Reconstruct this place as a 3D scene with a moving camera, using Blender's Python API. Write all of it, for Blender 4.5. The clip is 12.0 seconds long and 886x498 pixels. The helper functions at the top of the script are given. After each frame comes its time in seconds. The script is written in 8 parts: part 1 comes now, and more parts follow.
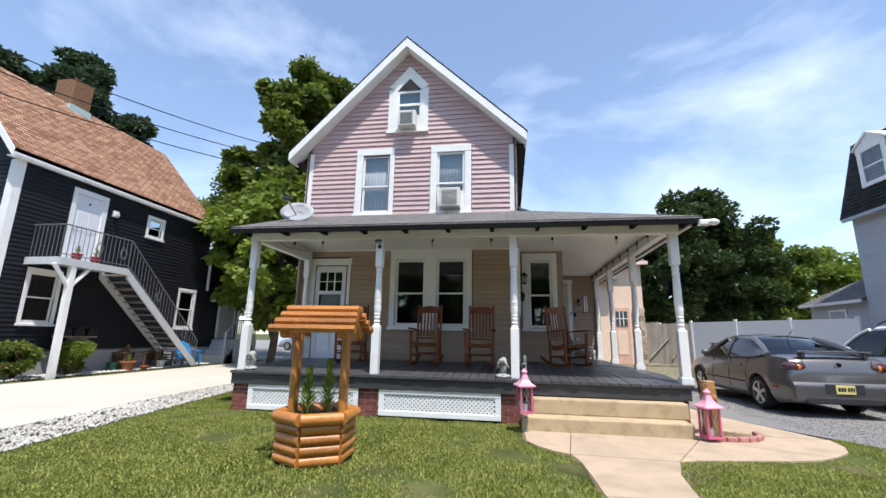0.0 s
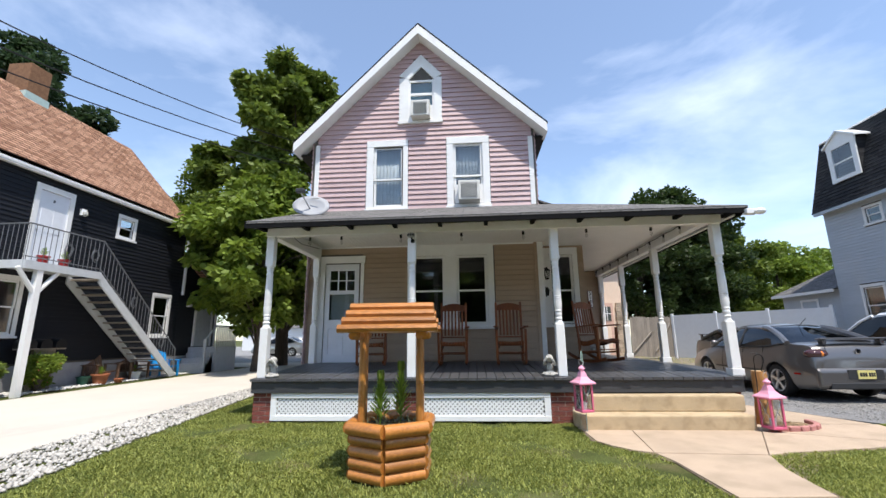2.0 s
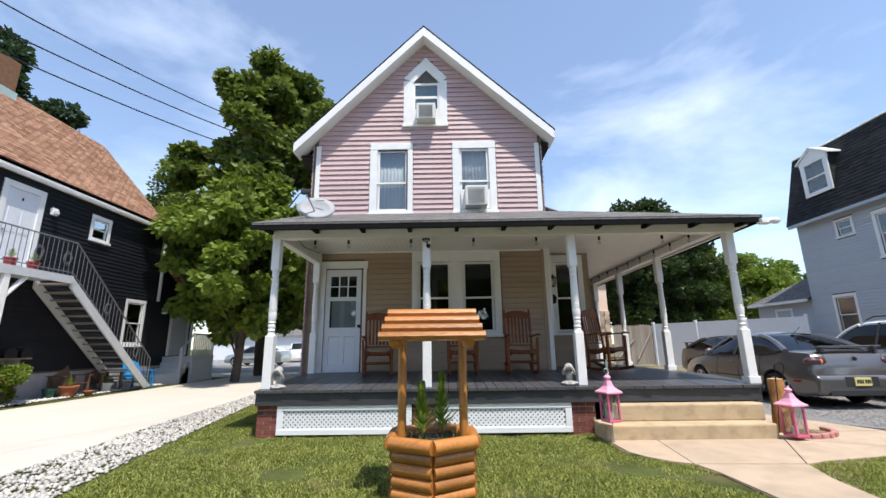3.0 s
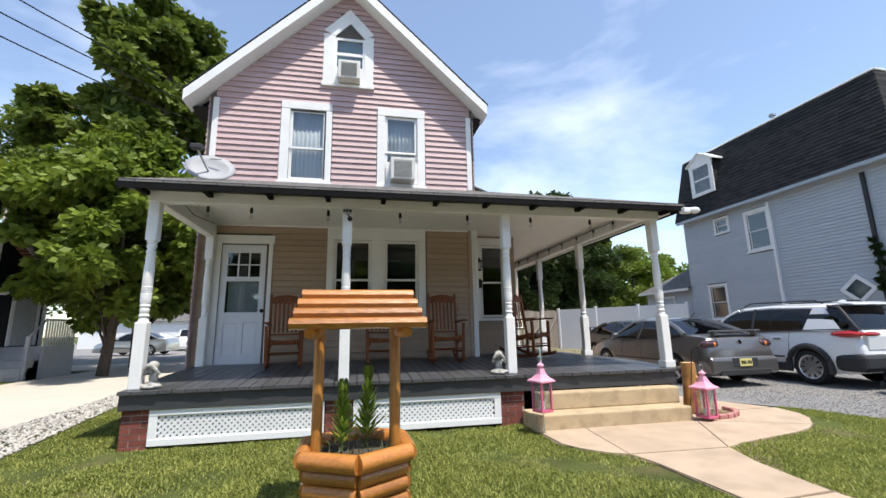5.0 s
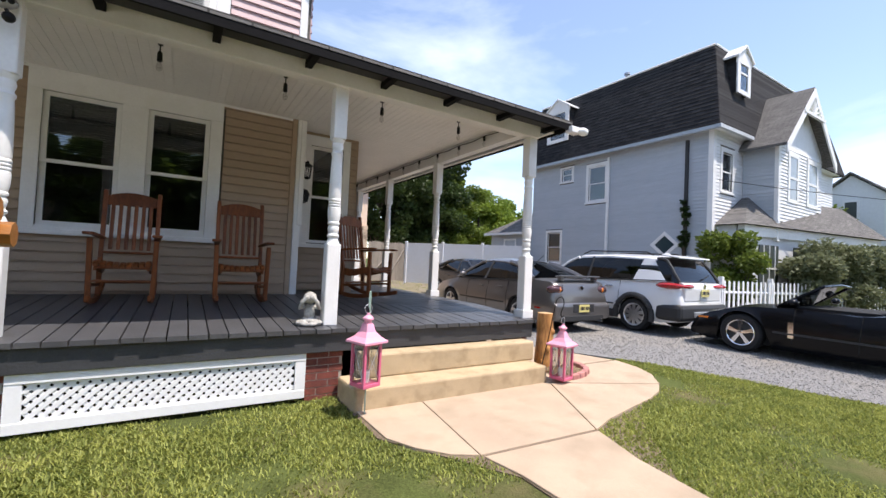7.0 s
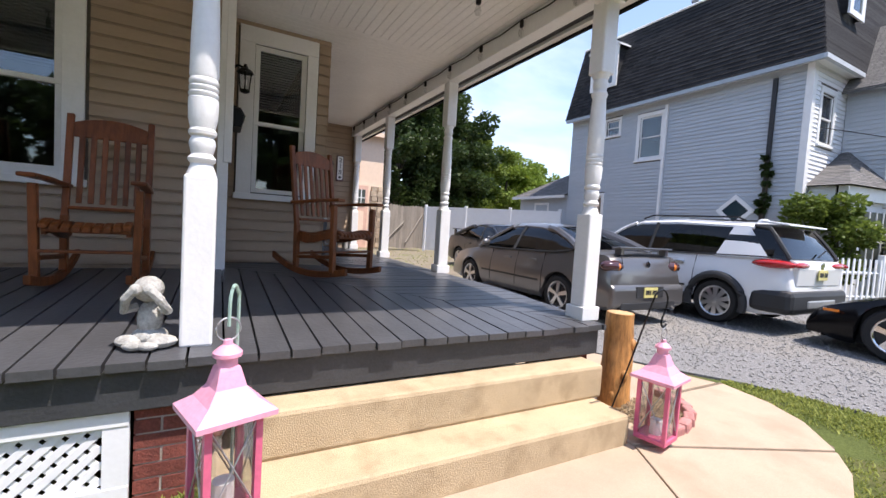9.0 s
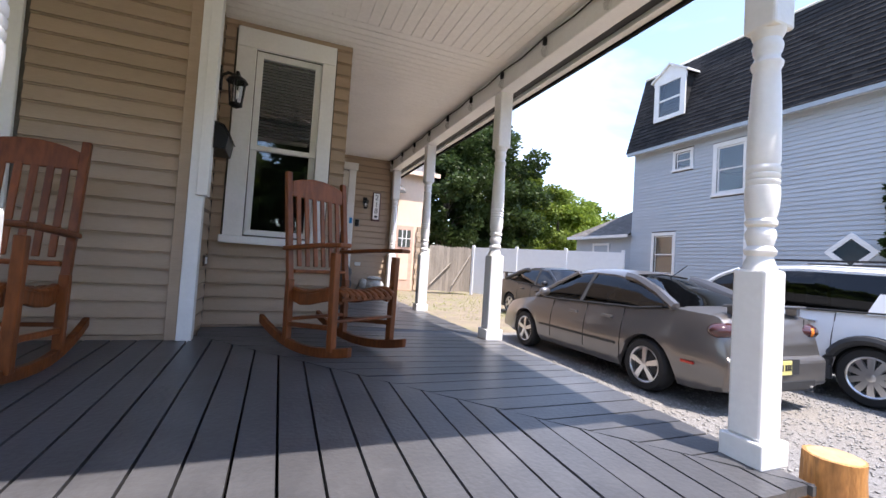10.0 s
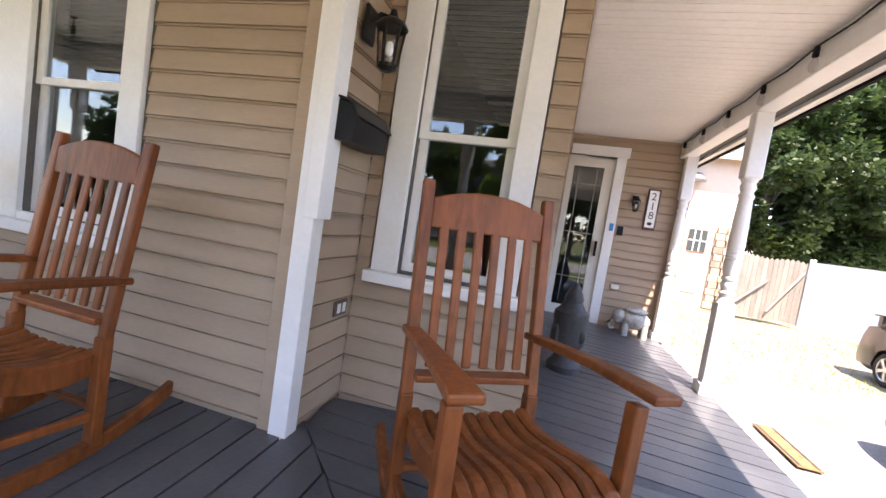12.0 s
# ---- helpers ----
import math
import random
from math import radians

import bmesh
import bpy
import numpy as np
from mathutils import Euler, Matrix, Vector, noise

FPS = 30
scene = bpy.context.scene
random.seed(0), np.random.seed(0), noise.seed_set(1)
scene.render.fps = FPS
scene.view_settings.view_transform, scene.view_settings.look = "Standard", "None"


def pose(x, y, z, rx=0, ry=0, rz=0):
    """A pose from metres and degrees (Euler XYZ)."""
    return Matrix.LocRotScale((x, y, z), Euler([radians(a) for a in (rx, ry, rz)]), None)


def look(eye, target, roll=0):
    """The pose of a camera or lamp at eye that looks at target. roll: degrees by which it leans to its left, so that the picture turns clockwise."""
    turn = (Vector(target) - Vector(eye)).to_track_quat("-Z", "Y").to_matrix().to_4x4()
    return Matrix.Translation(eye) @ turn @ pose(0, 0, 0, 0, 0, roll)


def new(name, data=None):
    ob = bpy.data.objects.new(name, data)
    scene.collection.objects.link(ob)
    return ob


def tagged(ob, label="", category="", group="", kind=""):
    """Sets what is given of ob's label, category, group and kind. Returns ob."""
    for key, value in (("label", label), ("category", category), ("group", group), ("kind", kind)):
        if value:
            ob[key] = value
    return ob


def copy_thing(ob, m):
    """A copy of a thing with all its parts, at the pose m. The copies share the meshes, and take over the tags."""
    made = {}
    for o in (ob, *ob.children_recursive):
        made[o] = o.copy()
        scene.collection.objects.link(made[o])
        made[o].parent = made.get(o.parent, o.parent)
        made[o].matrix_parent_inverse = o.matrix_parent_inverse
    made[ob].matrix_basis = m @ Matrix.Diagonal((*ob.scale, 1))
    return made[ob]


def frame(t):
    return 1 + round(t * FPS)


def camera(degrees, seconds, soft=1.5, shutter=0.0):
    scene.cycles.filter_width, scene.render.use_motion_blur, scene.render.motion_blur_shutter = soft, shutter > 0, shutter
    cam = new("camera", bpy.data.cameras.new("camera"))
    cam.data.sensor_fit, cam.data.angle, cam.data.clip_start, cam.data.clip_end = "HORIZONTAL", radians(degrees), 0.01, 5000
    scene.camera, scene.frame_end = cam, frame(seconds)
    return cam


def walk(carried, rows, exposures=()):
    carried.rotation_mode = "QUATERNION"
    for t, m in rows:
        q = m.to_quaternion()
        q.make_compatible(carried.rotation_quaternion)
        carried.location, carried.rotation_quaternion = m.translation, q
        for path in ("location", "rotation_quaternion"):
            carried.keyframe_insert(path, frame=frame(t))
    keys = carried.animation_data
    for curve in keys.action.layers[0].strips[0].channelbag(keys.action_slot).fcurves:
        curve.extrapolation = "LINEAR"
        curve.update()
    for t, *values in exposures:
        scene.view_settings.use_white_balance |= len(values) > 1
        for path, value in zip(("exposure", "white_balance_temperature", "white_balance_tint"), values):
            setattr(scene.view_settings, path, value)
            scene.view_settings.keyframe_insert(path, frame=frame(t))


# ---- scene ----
cam = camera(93.4, 12.0)
PATH = [
    (0, (0.477, 0.602, 1.268), (0.167, 2.534, 1.68), 1.1),
    (0.5, (0.142, 0.686, 1.276), (-0.132, 2.622, 1.696), 0.7),
    (1, (-0.138, 0.713, 1.29), (-0.383, 2.653, 1.711), 0.1),
    (1.5, (-0.428, 0.783, 1.257), (-0.627, 2.728, 1.679), -0.5),
    (2, (-0.743, 0.864, 1.238), (-0.886, 2.815, 1.653), -0.7),
    (2.5, (-1.057, 0.854, 1.271), (-1.141, 2.808, 1.692), -0.8),
    (2.7, (-1.217, 0.922, 1.241), (-1.278, 2.872, 1.678), -0.8),
    (4.3, (-1.728, 1.365, 1.286), (-1.507, 3.296, 1.752), -0.9),
    (4.5, (-1.699, 1.448, 1.287), (-1.443, 3.38, 1.736), -1.0),
    (5, (-1.576, 1.766, 1.277), (-1.182, 3.69, 1.654), -1.1),
    (5.5, (-1.407, 2.181, 1.248), (-0.83, 4.074, 1.538), -0.9),
    (6, (-1.236, 2.598, 1.279), (-0.467, 4.434, 1.473), -0.2),
    (6.5, (-0.924, 3.061, 1.29), (0.032, 4.814, 1.401), 1.1),
    (7, (-0.65, 3.558, 1.31), (0.4, 5.259, 1.369), 2.7),
    (7.2, (-0.526, 3.763, 1.285), (0.519, 5.468, 1.33), 3.1),
    (8.8, (0.524, 5.159, 1.284), (1.483, 6.909, 1.149), 3.0),
    (9, (0.631, 5.31, 1.266), (1.58, 7.067, 1.161), 3.6),
    (9.5, (0.916, 5.837, 1.337), (1.804, 7.629, 1.319), 3.8),
    (10, (1.183, 6.396, 1.369), (1.913, 8.256, 1.44), 3.7),
    (10.5, (1.369, 6.995, 1.364), (1.888, 8.923, 1.473), 3.8),
    (11, (1.547, 7.483, 1.508), (1.777, 9.469, 1.587), 4.9),
    (11.5, (1.581, 7.803, 1.679), (1.487, 9.801, 1.668), 6.5),
    (12, (1.665, 8.029, 1.8), (1.157, 9.958, 1.658), 8.8),
]
walk(cam, [(t, look(eye, target, roll)) for t, eye, target, roll in PATH],
     [(0, 0.7, 6500, 10), (5.0, 0.74, 6750, 10), (7.0, 0.87, 6800, 15), (9.0, 0.98, 6650, 16), (10.0, 1.5, 6650, 17), (10.5, 1.95, 6700, 16), (11.0, 2.35, 6650, 17), (12.0, 2.6, 7150, 22)])

# ---- daylight: clear noon sky with thin cloud, sun high in front of the house ----
SUN = Vector((0.55, -0.88, 2.42)).normalized()
world = bpy.data.worlds.new("sky")
scene.world = world
world.use_nodes = True
wn, wl = world.node_tree.nodes, world.node_tree.links
wn.clear()
sky = wn.new("ShaderNodeTexSky")
sky.sky_type = "NISHITA"
sky.sun_disc = False
sky.sun_elevation = math.asin(SUN.z)
sky.sun_rotation = math.atan2(SUN.x, SUN.y)
sky.altitude = 0
sky.air_density, sky.dust_density, sky.ozone_density = 1.0, 0.3, 2.2
coord = wn.new("ShaderNodeTexCoord")
stretch = wn.new("ShaderNodeMapping")
stretch.inputs["Scale"].default_value = (1.0, 1.0, 2.2)
cloud = wn.new("ShaderNodeTexNoise")
cloud.inputs["Scale"].default_value = 1.7
cloud.inputs["Detail"].default_value = 7
cloud.inputs["Roughness"].default_value = 0.55
cloud.inputs["Distortion"].default_value = 0.35
ramp = wn.new("ShaderNodeValToRGB")
ramp.color_ramp.elements[0].position, ramp.color_ramp.elements[0].color = 0.5, (0.05, 0.05, 0.05, 1)
ramp.color_ramp.elements[1].position, ramp.color_ramp.elements[1].color = 0.82, (0.6, 0.6, 0.6, 1)
white = wn.new("ShaderNodeMix")
white.data_type = "RGBA"
white.inputs["B"].default_value = (6.8, 7.4, 8.6, 1)
back = wn.new("ShaderNodeBackground")
back.inputs["Strength"].default_value = 0.15
wout = wn.new("ShaderNodeOutputWorld")
wl.new(coord.outputs["Generated"], stretch.inputs["Vector"])
wl.new(stretch.outputs["Vector"], cloud.inputs["Vector"])
wl.new(cloud.outputs["Fac"], ramp.inputs["Fac"])
wl.new(ramp.outputs["Color"], white.inputs["Factor"])
wl.new(sky.outputs["Color"], white.inputs["A"])
wl.new(white.outputs["Result"], back.inputs["Color"])
wl.new(back.outputs["Background"], wout.inputs["Surface"])
sun = new("sun", bpy.data.lights.new("sun", "SUN"))
sun.data.energy, sun.data.angle, sun.data.color = 3.7, radians(0.53), (1.0, 0.95, 0.88)
sun.matrix_world = look(SUN * 50, (0, 0, 0))

# ---- materials ----
def mat(name, col, rough=0.6, metal=0.0, var=0.12, scale=6.0, fine=60.0, bump=0.15, rand=0.0, spec=0.5, coat=0.0, col2=None, squash=(1, 1, 1), dirt=None, dirt_scale=1.2, dirt_amount=0.3):
    """A painted, stony or woody surface: broad and fine variation of colour, fine relief, optional stains."""
    m = bpy.data.materials.new(name)
    m.use_nodes = True
    n, l = m.node_tree.nodes, m.node_tree.links
    p = n["Principled BSDF"]
    p.inputs["Roughness"].default_value, p.inputs["Metallic"].default_value = rough, metal
    p.inputs["Specular IOR Level"].default_value = spec
    p.inputs["Coat Weight"].default_value = coat
    p.inputs["Coat Roughness"].default_value = 0.04
    geo = n.new("ShaderNodeNewGeometry")
    mp = n.new("ShaderNodeMapping")
    mp.inputs["Scale"].default_value = squash
    l.new(geo.outputs["Position"], mp.inputs["Vector"])
    a = n.new("ShaderNodeTexNoise")
    a.inputs["Scale"].default_value, a.inputs["Detail"].default_value = scale, 4
    b = n.new("ShaderNodeTexNoise")
    b.inputs["Scale"].default_value, b.inputs["Detail"].default_value = fine, 3
    for q in (a, b):
        l.new(mp.outputs["Vector"], q.inputs["Vector"])
    add = n.new("ShaderNodeMath")
    add.operation = "ADD"
    l.new(a.outputs["Fac"], add.inputs[0])
    l.new(b.outputs["Fac"], add.inputs[1])
    rng = n.new("ShaderNodeMapRange")
    rng.inputs["From Min"].default_value, rng.inputs["From Max"].default_value = 0.7, 1.3
    fac = rng.outputs["Result"]
    l.new(add.outputs["Value"], rng.inputs["Value"])
    if rand:
        info = n.new("ShaderNodeObjectInfo")
        isl = n.new("ShaderNodeMath")
        isl.operation = "MULTIPLY_ADD"
        isl.inputs[1].default_value, isl.inputs[2].default_value = rand, -rand / 2
        l.new(info.outputs["Random"], isl.inputs[0])
        more = n.new("ShaderNodeMath")
        more.operation = "ADD"
        more.use_clamp = True
        l.new(fac, more.inputs[0])
        l.new(isl.outputs["Value"], more.inputs[1])
        fac = more.outputs["Value"]
    mix = n.new("ShaderNodeMix")
    mix.data_type = "RGBA"
    c2 = col2 or tuple(min(1, c * (1 + var)) for c in col)
    mix.inputs["A"].default_value = (*[c * (1 - var) for c in col], 1)
    mix.inputs["B"].default_value = (*c2, 1)
    l.new(fac, mix.inputs["Factor"])
    out = mix.outputs["Result"]
    if dirt:
        d = n.new("ShaderNodeTexNoise")
        d.inputs["Scale"].default_value, d.inputs["Detail"].default_value = dirt_scale, 6
        l.new(geo.outputs["Position"], d.inputs["Vector"])
        dr = n.new("ShaderNodeMapRange")
        dr.inputs["From Min"].default_value, dr.inputs["From Max"].default_value, dr.inputs["To Max"].default_value = 0.5, 0.75, dirt_amount
        l.new(d.outputs["Fac"], dr.inputs["Value"])
        dm = n.new("ShaderNodeMix")
        dm.data_type = "RGBA"
        dm.inputs["B"].default_value = (*dirt, 1)
        l.new(dr.outputs["Result"], dm.inputs["Factor"])
        l.new(out, dm.inputs["A"])
        out = dm.outputs["Result"]
    l.new(out, p.inputs["Base Color"])
    if bump:
        bp = n.new("ShaderNodeBump")
        bp.inputs["Strength"].default_value, bp.inputs["Distance"].default_value = bump, 0.01
        l.new(b.outputs["Fac"], bp.inputs["Height"])
        l.new(bp.outputs["Normal"], p.inputs["Normal"])
    return m


def glass(name, tint=(0.75, 0.8, 0.82), gloss=0.09):
    """A thin pane: clear, with the gloss of glass."""
    m = bpy.data.materials.new(name)
    m.use_nodes = True
    n, l = m.node_tree.nodes, m.node_tree.links
    n.remove(n["Principled BSDF"])
    tr, gl, mx, fr = n.new("ShaderNodeBsdfTransparent"), n.new("ShaderNodeBsdfGlossy"), n.new("ShaderNodeMixShader"), n.new("ShaderNodeLayerWeight")
    tr.inputs["Color"].default_value = (*tint, 1)
    gl.inputs["Roughness"].default_value = 0.01
    fr.inputs["Blend"].default_value = 0.5
    pw, ad = n.new("ShaderNodeMath"), n.new("ShaderNodeMath")
    pw.operation, ad.operation = "POWER", "MULTIPLY_ADD"
    pw.inputs[1].default_value, ad.inputs[1].default_value, ad.inputs[2].default_value = 4.0, 0.85, gloss
    l.new(fr.outputs["Facing"], pw.inputs[0])
    l.new(pw.outputs["Value"], ad.inputs[0])
    l.new(ad.outputs["Value"], mx.inputs["Fac"])
    l.new(tr.outputs["BSDF"], mx.inputs[1])
    l.new(gl.outputs["BSDF"], mx.inputs[2])
    l.new(mx.outputs["Shader"], n["Material Output"].inputs["Surface"])
    return m


def leafy(name, col, col2, broad=0.9):
    """Leaves and blades: varied leaf by leaf, a little light comes through."""
    m = bpy.data.materials.new(name)
    m.use_nodes = True
    n, l = m.node_tree.nodes, m.node_tree.links
    p = n["Principled BSDF"]
    p.inputs["Roughness"].default_value = 0.55
    p.inputs["Specular IOR Level"].default_value = 0.3
    geo = n.new("ShaderNodeNewGeometry")
    a = n.new("ShaderNodeTexNoise")
    a.inputs["Scale"].default_value, a.inputs["Detail"].default_value = broad, 4
    l.new(geo.outputs["Position"], a.inputs["Vector"])
    s = n.new("ShaderNodeMath")
    s.operation = "MULTIPLY_ADD"
    s.inputs[1].default_value, s.inputs[2].default_value = 0.6, -0.05
    s.use_clamp = True
    l.new(geo.outputs["Random Per Island"], s.inputs[0])
    s2 = n.new("ShaderNodeMath")
    s2.operation = "MULTIPLY_ADD"
    s2.inputs[1].default_value = 0.8
    s2.use_clamp = True
    l.new(a.outputs["Fac"], s2.inputs[0])
    l.new(s.outputs["Value"], s2.inputs[2])
    mix = n.new("ShaderNodeMix")
    mix.data_type = "RGBA"
    mix.inputs["A"].default_value, mix.inputs["B"].default_value = (*col, 1), (*col2, 1)
    l.new(s2.outputs["Value"], mix.inputs["Factor"])
    l.new(mix.outputs["Result"], p.inputs["Base Color"])
    tl = n.new("ShaderNodeBsdfTranslucent")
    l.new(mix.outputs["Result"], tl.inputs["Color"])
    ms = n.new("ShaderNodeMixShader")
    ms.inputs["Fac"].default_value = 0.4
    l.new(p.outputs["BSDF"], ms.inputs[1])
    l.new(tl.outputs["BSDF"], ms.inputs[2])
    l.new(ms.outputs["Shader"], n["Material Output"].inputs["Surface"])
    return m


def shingled(name, col, col2, w=0.3, h=0.14, slope_axis="y", mortar=(0.02, 0.02, 0.02), gap=0.008, weight=0.7):
    """Asphalt shingle: tabs of differing shade with grit. slope_axis: the horizontal axis up which the roof climbs."""
    m = mat(name, col, rough=0.95, var=0.25, scale=2.5, fine=220, bump=0.5, spec=0.2)
    n, l = m.node_tree.nodes, m.node_tree.links
    p = n["Principled BSDF"]
    geo = n.new("ShaderNodeNewGeometry")
    sep, com = n.new("ShaderNodeSeparateXYZ"), n.new("ShaderNodeCombineXYZ")
    l.new(geo.outputs["Position"], sep.inputs["Vector"])
    l.new(sep.outputs["X" if slope_axis == "y" else "Y"], com.inputs["X"])
    l.new(sep.outputs["Z"], com.inputs["Y"])
    br = n.new("ShaderNodeTexBrick")
    br.inputs["Scale"].default_value = 1
    br.inputs["Brick Width"].default_value, br.inputs["Row Height"].default_value = w, h
    br.inputs["Mortar Size"].default_value = gap
    br.inputs["Color1"].default_value, br.inputs["Color2"].default_value, br.inputs["Mortar"].default_value = (*col, 1), (*col2, 1), (*mortar, 1)
    l.new(com.outputs["Vector"], br.inputs["Vector"])
    old = p.inputs["Base Color"].links[0].from_socket
    mx = n.new("ShaderNodeMix")
    mx.data_type = "RGBA"
    mx.inputs["Factor"].default_value = weight
    l.new(old, mx.inputs["A"])
    l.new(br.outputs["Color"], mx.inputs["B"])
    l.new(mx.outputs["Result"], p.inputs["Base Color"])
    return m


WHITE = mat("white_paint", (0.78, 0.78, 0.77), 0.45, var=0.04, scale=3, fine=40, bump=0.12, dirt=(0.55, 0.53, 0.48), dirt_scale=5, dirt_amount=0.2)
CEIL = mat("ceiling_paint", (0.82, 0.81, 0.79), 0.42, var=0.05, scale=2, fine=30, bump=0.1)
VINYL = mat("white_vinyl", (0.8, 0.81, 0.82), 0.4, var=0.03, bump=0.03)
MAUVE = mat("mauve_clapboard", (0.50, 0.36, 0.36), 0.6, var=0.07, scale=4, fine=70, bump=0.12, rand=0.6, squash=(0.25, 1, 3), dirt=(0.3, 0.19, 0.19), dirt_scale=2.2, dirt_amount=0.25)
TAUPE = mat("taupe_clapboard", (0.38, 0.285, 0.205), 0.6, var=0.08, scale=4, fine=70, bump=0.15, rand=0.6, squash=(0.3, 1, 3), dirt=(0.33, 0.29, 0.25), dirt_scale=6, dirt_amount=0.12)
DECK = mat("charcoal_deck_paint", (0.066, 0.067, 0.072), 0.38, var=0.15, scale=5, fine=50, bump=0.2, rand=0.5, dirt=(0.13, 0.13, 0.135), dirt_scale=3, dirt_amount=0.35)
ROOFG = shingled("grey_shingle", (0.14, 0.135, 0.13), (0.24, 0.23, 0.22), h=0.05)
ROOFD = shingled("dark_shingle", (0.022, 0.022, 0.024), (0.05, 0.05, 0.052), slope_axis="x", h=0.13)
ROOFGX = shingled("grey_shingle_side", (0.14, 0.135, 0.13), (0.24, 0.23, 0.22), slope_axis="x", h=0.05)
ROOFT = shingled("tan_shingle", (0.24, 0.12, 0.07), (0.56, 0.33, 0.22), slope_axis="x", w=0.24, h=0.095, mortar=(0.07, 0.04, 0.03), gap=0.014, weight=0.85)
BLACKCLAP = mat("charcoal_clapboard", (0.013, 0.0145, 0.019), 0.6, var=0.15, rand=0.5, bump=0.1, squash=(1, 0.3, 3))
# this blue-grey also carries the shade on the side of the white bay
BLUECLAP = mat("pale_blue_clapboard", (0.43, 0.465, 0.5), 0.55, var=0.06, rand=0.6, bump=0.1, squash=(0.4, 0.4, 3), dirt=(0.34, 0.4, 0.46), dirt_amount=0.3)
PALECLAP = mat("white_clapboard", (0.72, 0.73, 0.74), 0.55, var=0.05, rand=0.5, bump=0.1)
# near-black that puts shade into gaps, crawl space, wheel wells and undersides
DARK = mat("shade_black", (0.01, 0.01, 0.01), 0.9, bump=0)
# plaster kept dark: the dimness inside the rooms is put into its colour
ROOM = mat("dim_room_plaster", (0.12, 0.11, 0.1), 0.9, var=0.2)
BRICK = mat("red_brick", (0.2, 0.055, 0.04), 0.85, var=0.35, scale=9, fine=90, bump=0.5, rand=0.9)
MORTAR = mat("mortar", (0.42, 0.38, 0.33), 0.95, var=0.15, bump=0.4)
STEP = mat("yellowed_concrete", (0.48, 0.37, 0.23), 0.9, var=0.16, scale=3, fine=160, bump=0.5, dirt=(0.24, 0.17, 0.09), dirt_scale=7, dirt_amount=0.5)
CONC = mat("buff_concrete", (0.44, 0.335, 0.24), 0.9, var=0.13, scale=2.4, fine=200, bump=0.4, rand=0.4, dirt=(0.3, 0.235, 0.16), dirt_scale=2.6, dirt_amount=0.7)
DRIVE = mat("pale_concrete", (0.52, 0.47, 0.4), 0.9, var=0.06, scale=0.8, fine=180, bump=0.25, dirt=(0.48, 0.44, 0.38), dirt_scale=0.7, dirt_amount=0.4)
LOT = mat("grey_gravel", (0.22, 0.215, 0.21), 0.95, var=0.5, scale=55, fine=160, bump=1.0, dirt=(0.3, 0.26, 0.2), dirt_scale=0.5, dirt_amount=0.45)
YARD = mat("sandy_yard", (0.21, 0.175, 0.125), 0.95, var=0.25, scale=2, fine=60, bump=0.6, dirt=(0.16, 0.18, 0.07), dirt_scale=1.0, dirt_amount=0.6)
SOIL = mat("soil", (0.07, 0.055, 0.035), 0.95, var=0.4, scale=20, fine=90, bump=1.0)
JOINT = mat("sandy_joint", (0.16, 0.12, 0.08), 0.95, var=0.4, scale=12, fine=120, bump=0.5)
TURF = mat("turf", (0.07, 0.085, 0.025), 0.95, var=0.45, scale=1.5, fine=60, bump=1.0, dirt=(0.17, 0.135, 0.07), dirt_scale=1.6, dirt_amount=0.8)
GRASS = leafy("grass_blades", (0.06, 0.12, 0.018), (0.48, 0.5, 0.14), 2.2)
LEAF = leafy("leaf_green", (0.025, 0.055, 0.01), (0.19, 0.25, 0.042))
LEAF_L = leafy("leaf_lime", (0.05, 0.095, 0.013), (0.24, 0.32, 0.045))
LEAF_D = leafy("leaf_dark", (0.012, 0.028, 0.008), (0.06, 0.095, 0.025))
LEAF_G = leafy("leaf_greygreen", (0.09, 0.11, 0.055), (0.2, 0.22, 0.12))
NEEDLE = leafy("pine_needles", (0.02, 0.04, 0.015), (0.05, 0.085, 0.035))
PETAL = leafy("red_petals", (0.4, 0.06, 0.05), (0.6, 0.16, 0.12))
BARK = mat("bark", (0.09, 0.07, 0.055), 0.95, var=0.4, scale=6, fine=40, bump=1.0, squash=(1, 1, 0.2))
LOGW = mat("stained_log", (0.42, 0.165, 0.035), 0.38, var=0.3, scale=7, fine=60, bump=0.25, rand=0.7, squash=(0.25, 1, 1), coat=0.25)
LOGP = mat("stained_log_post", (0.36, 0.15, 0.03), 0.38, var=0.3, scale=7, fine=60, bump=0.25, rand=0.5, squash=(1, 1, 0.15), coat=0.25)
STUMP = mat("knotty_trunk", (0.42, 0.2, 0.06), 0.6, var=0.5, scale=9, fine=50, bump=0.6, squash=(1, 1, 0.25))
CHAIRW = mat("reddish_teak", (0.165, 0.047, 0.012), 0.42, var=0.38, scale=9, fine=45, bump=0.2, rand=0.6, squash=(1, 1, 0.25))
for m, v in ((TAUPE, 0.3), (DECK, 0.5), (BLACKCLAP, 0.2), (CHAIRW, 0.28), (ROOM, 0.1), (TURF, 0.1)):
    m.node_tree.nodes["Principled BSDF"].inputs["Specular IOR Level"].default_value = v
PINK = mat("pink_metal", (0.62, 0.12, 0.22), 0.42, var=0.12, bump=0.1)
PINKTOP = mat("faded_pink_metal", (0.75, 0.34, 0.46), 0.45, var=0.1, bump=0.1)
BLACK = mat("black_metal", (0.012, 0.012, 0.013), 0.4, var=0.2, bump=0.1)
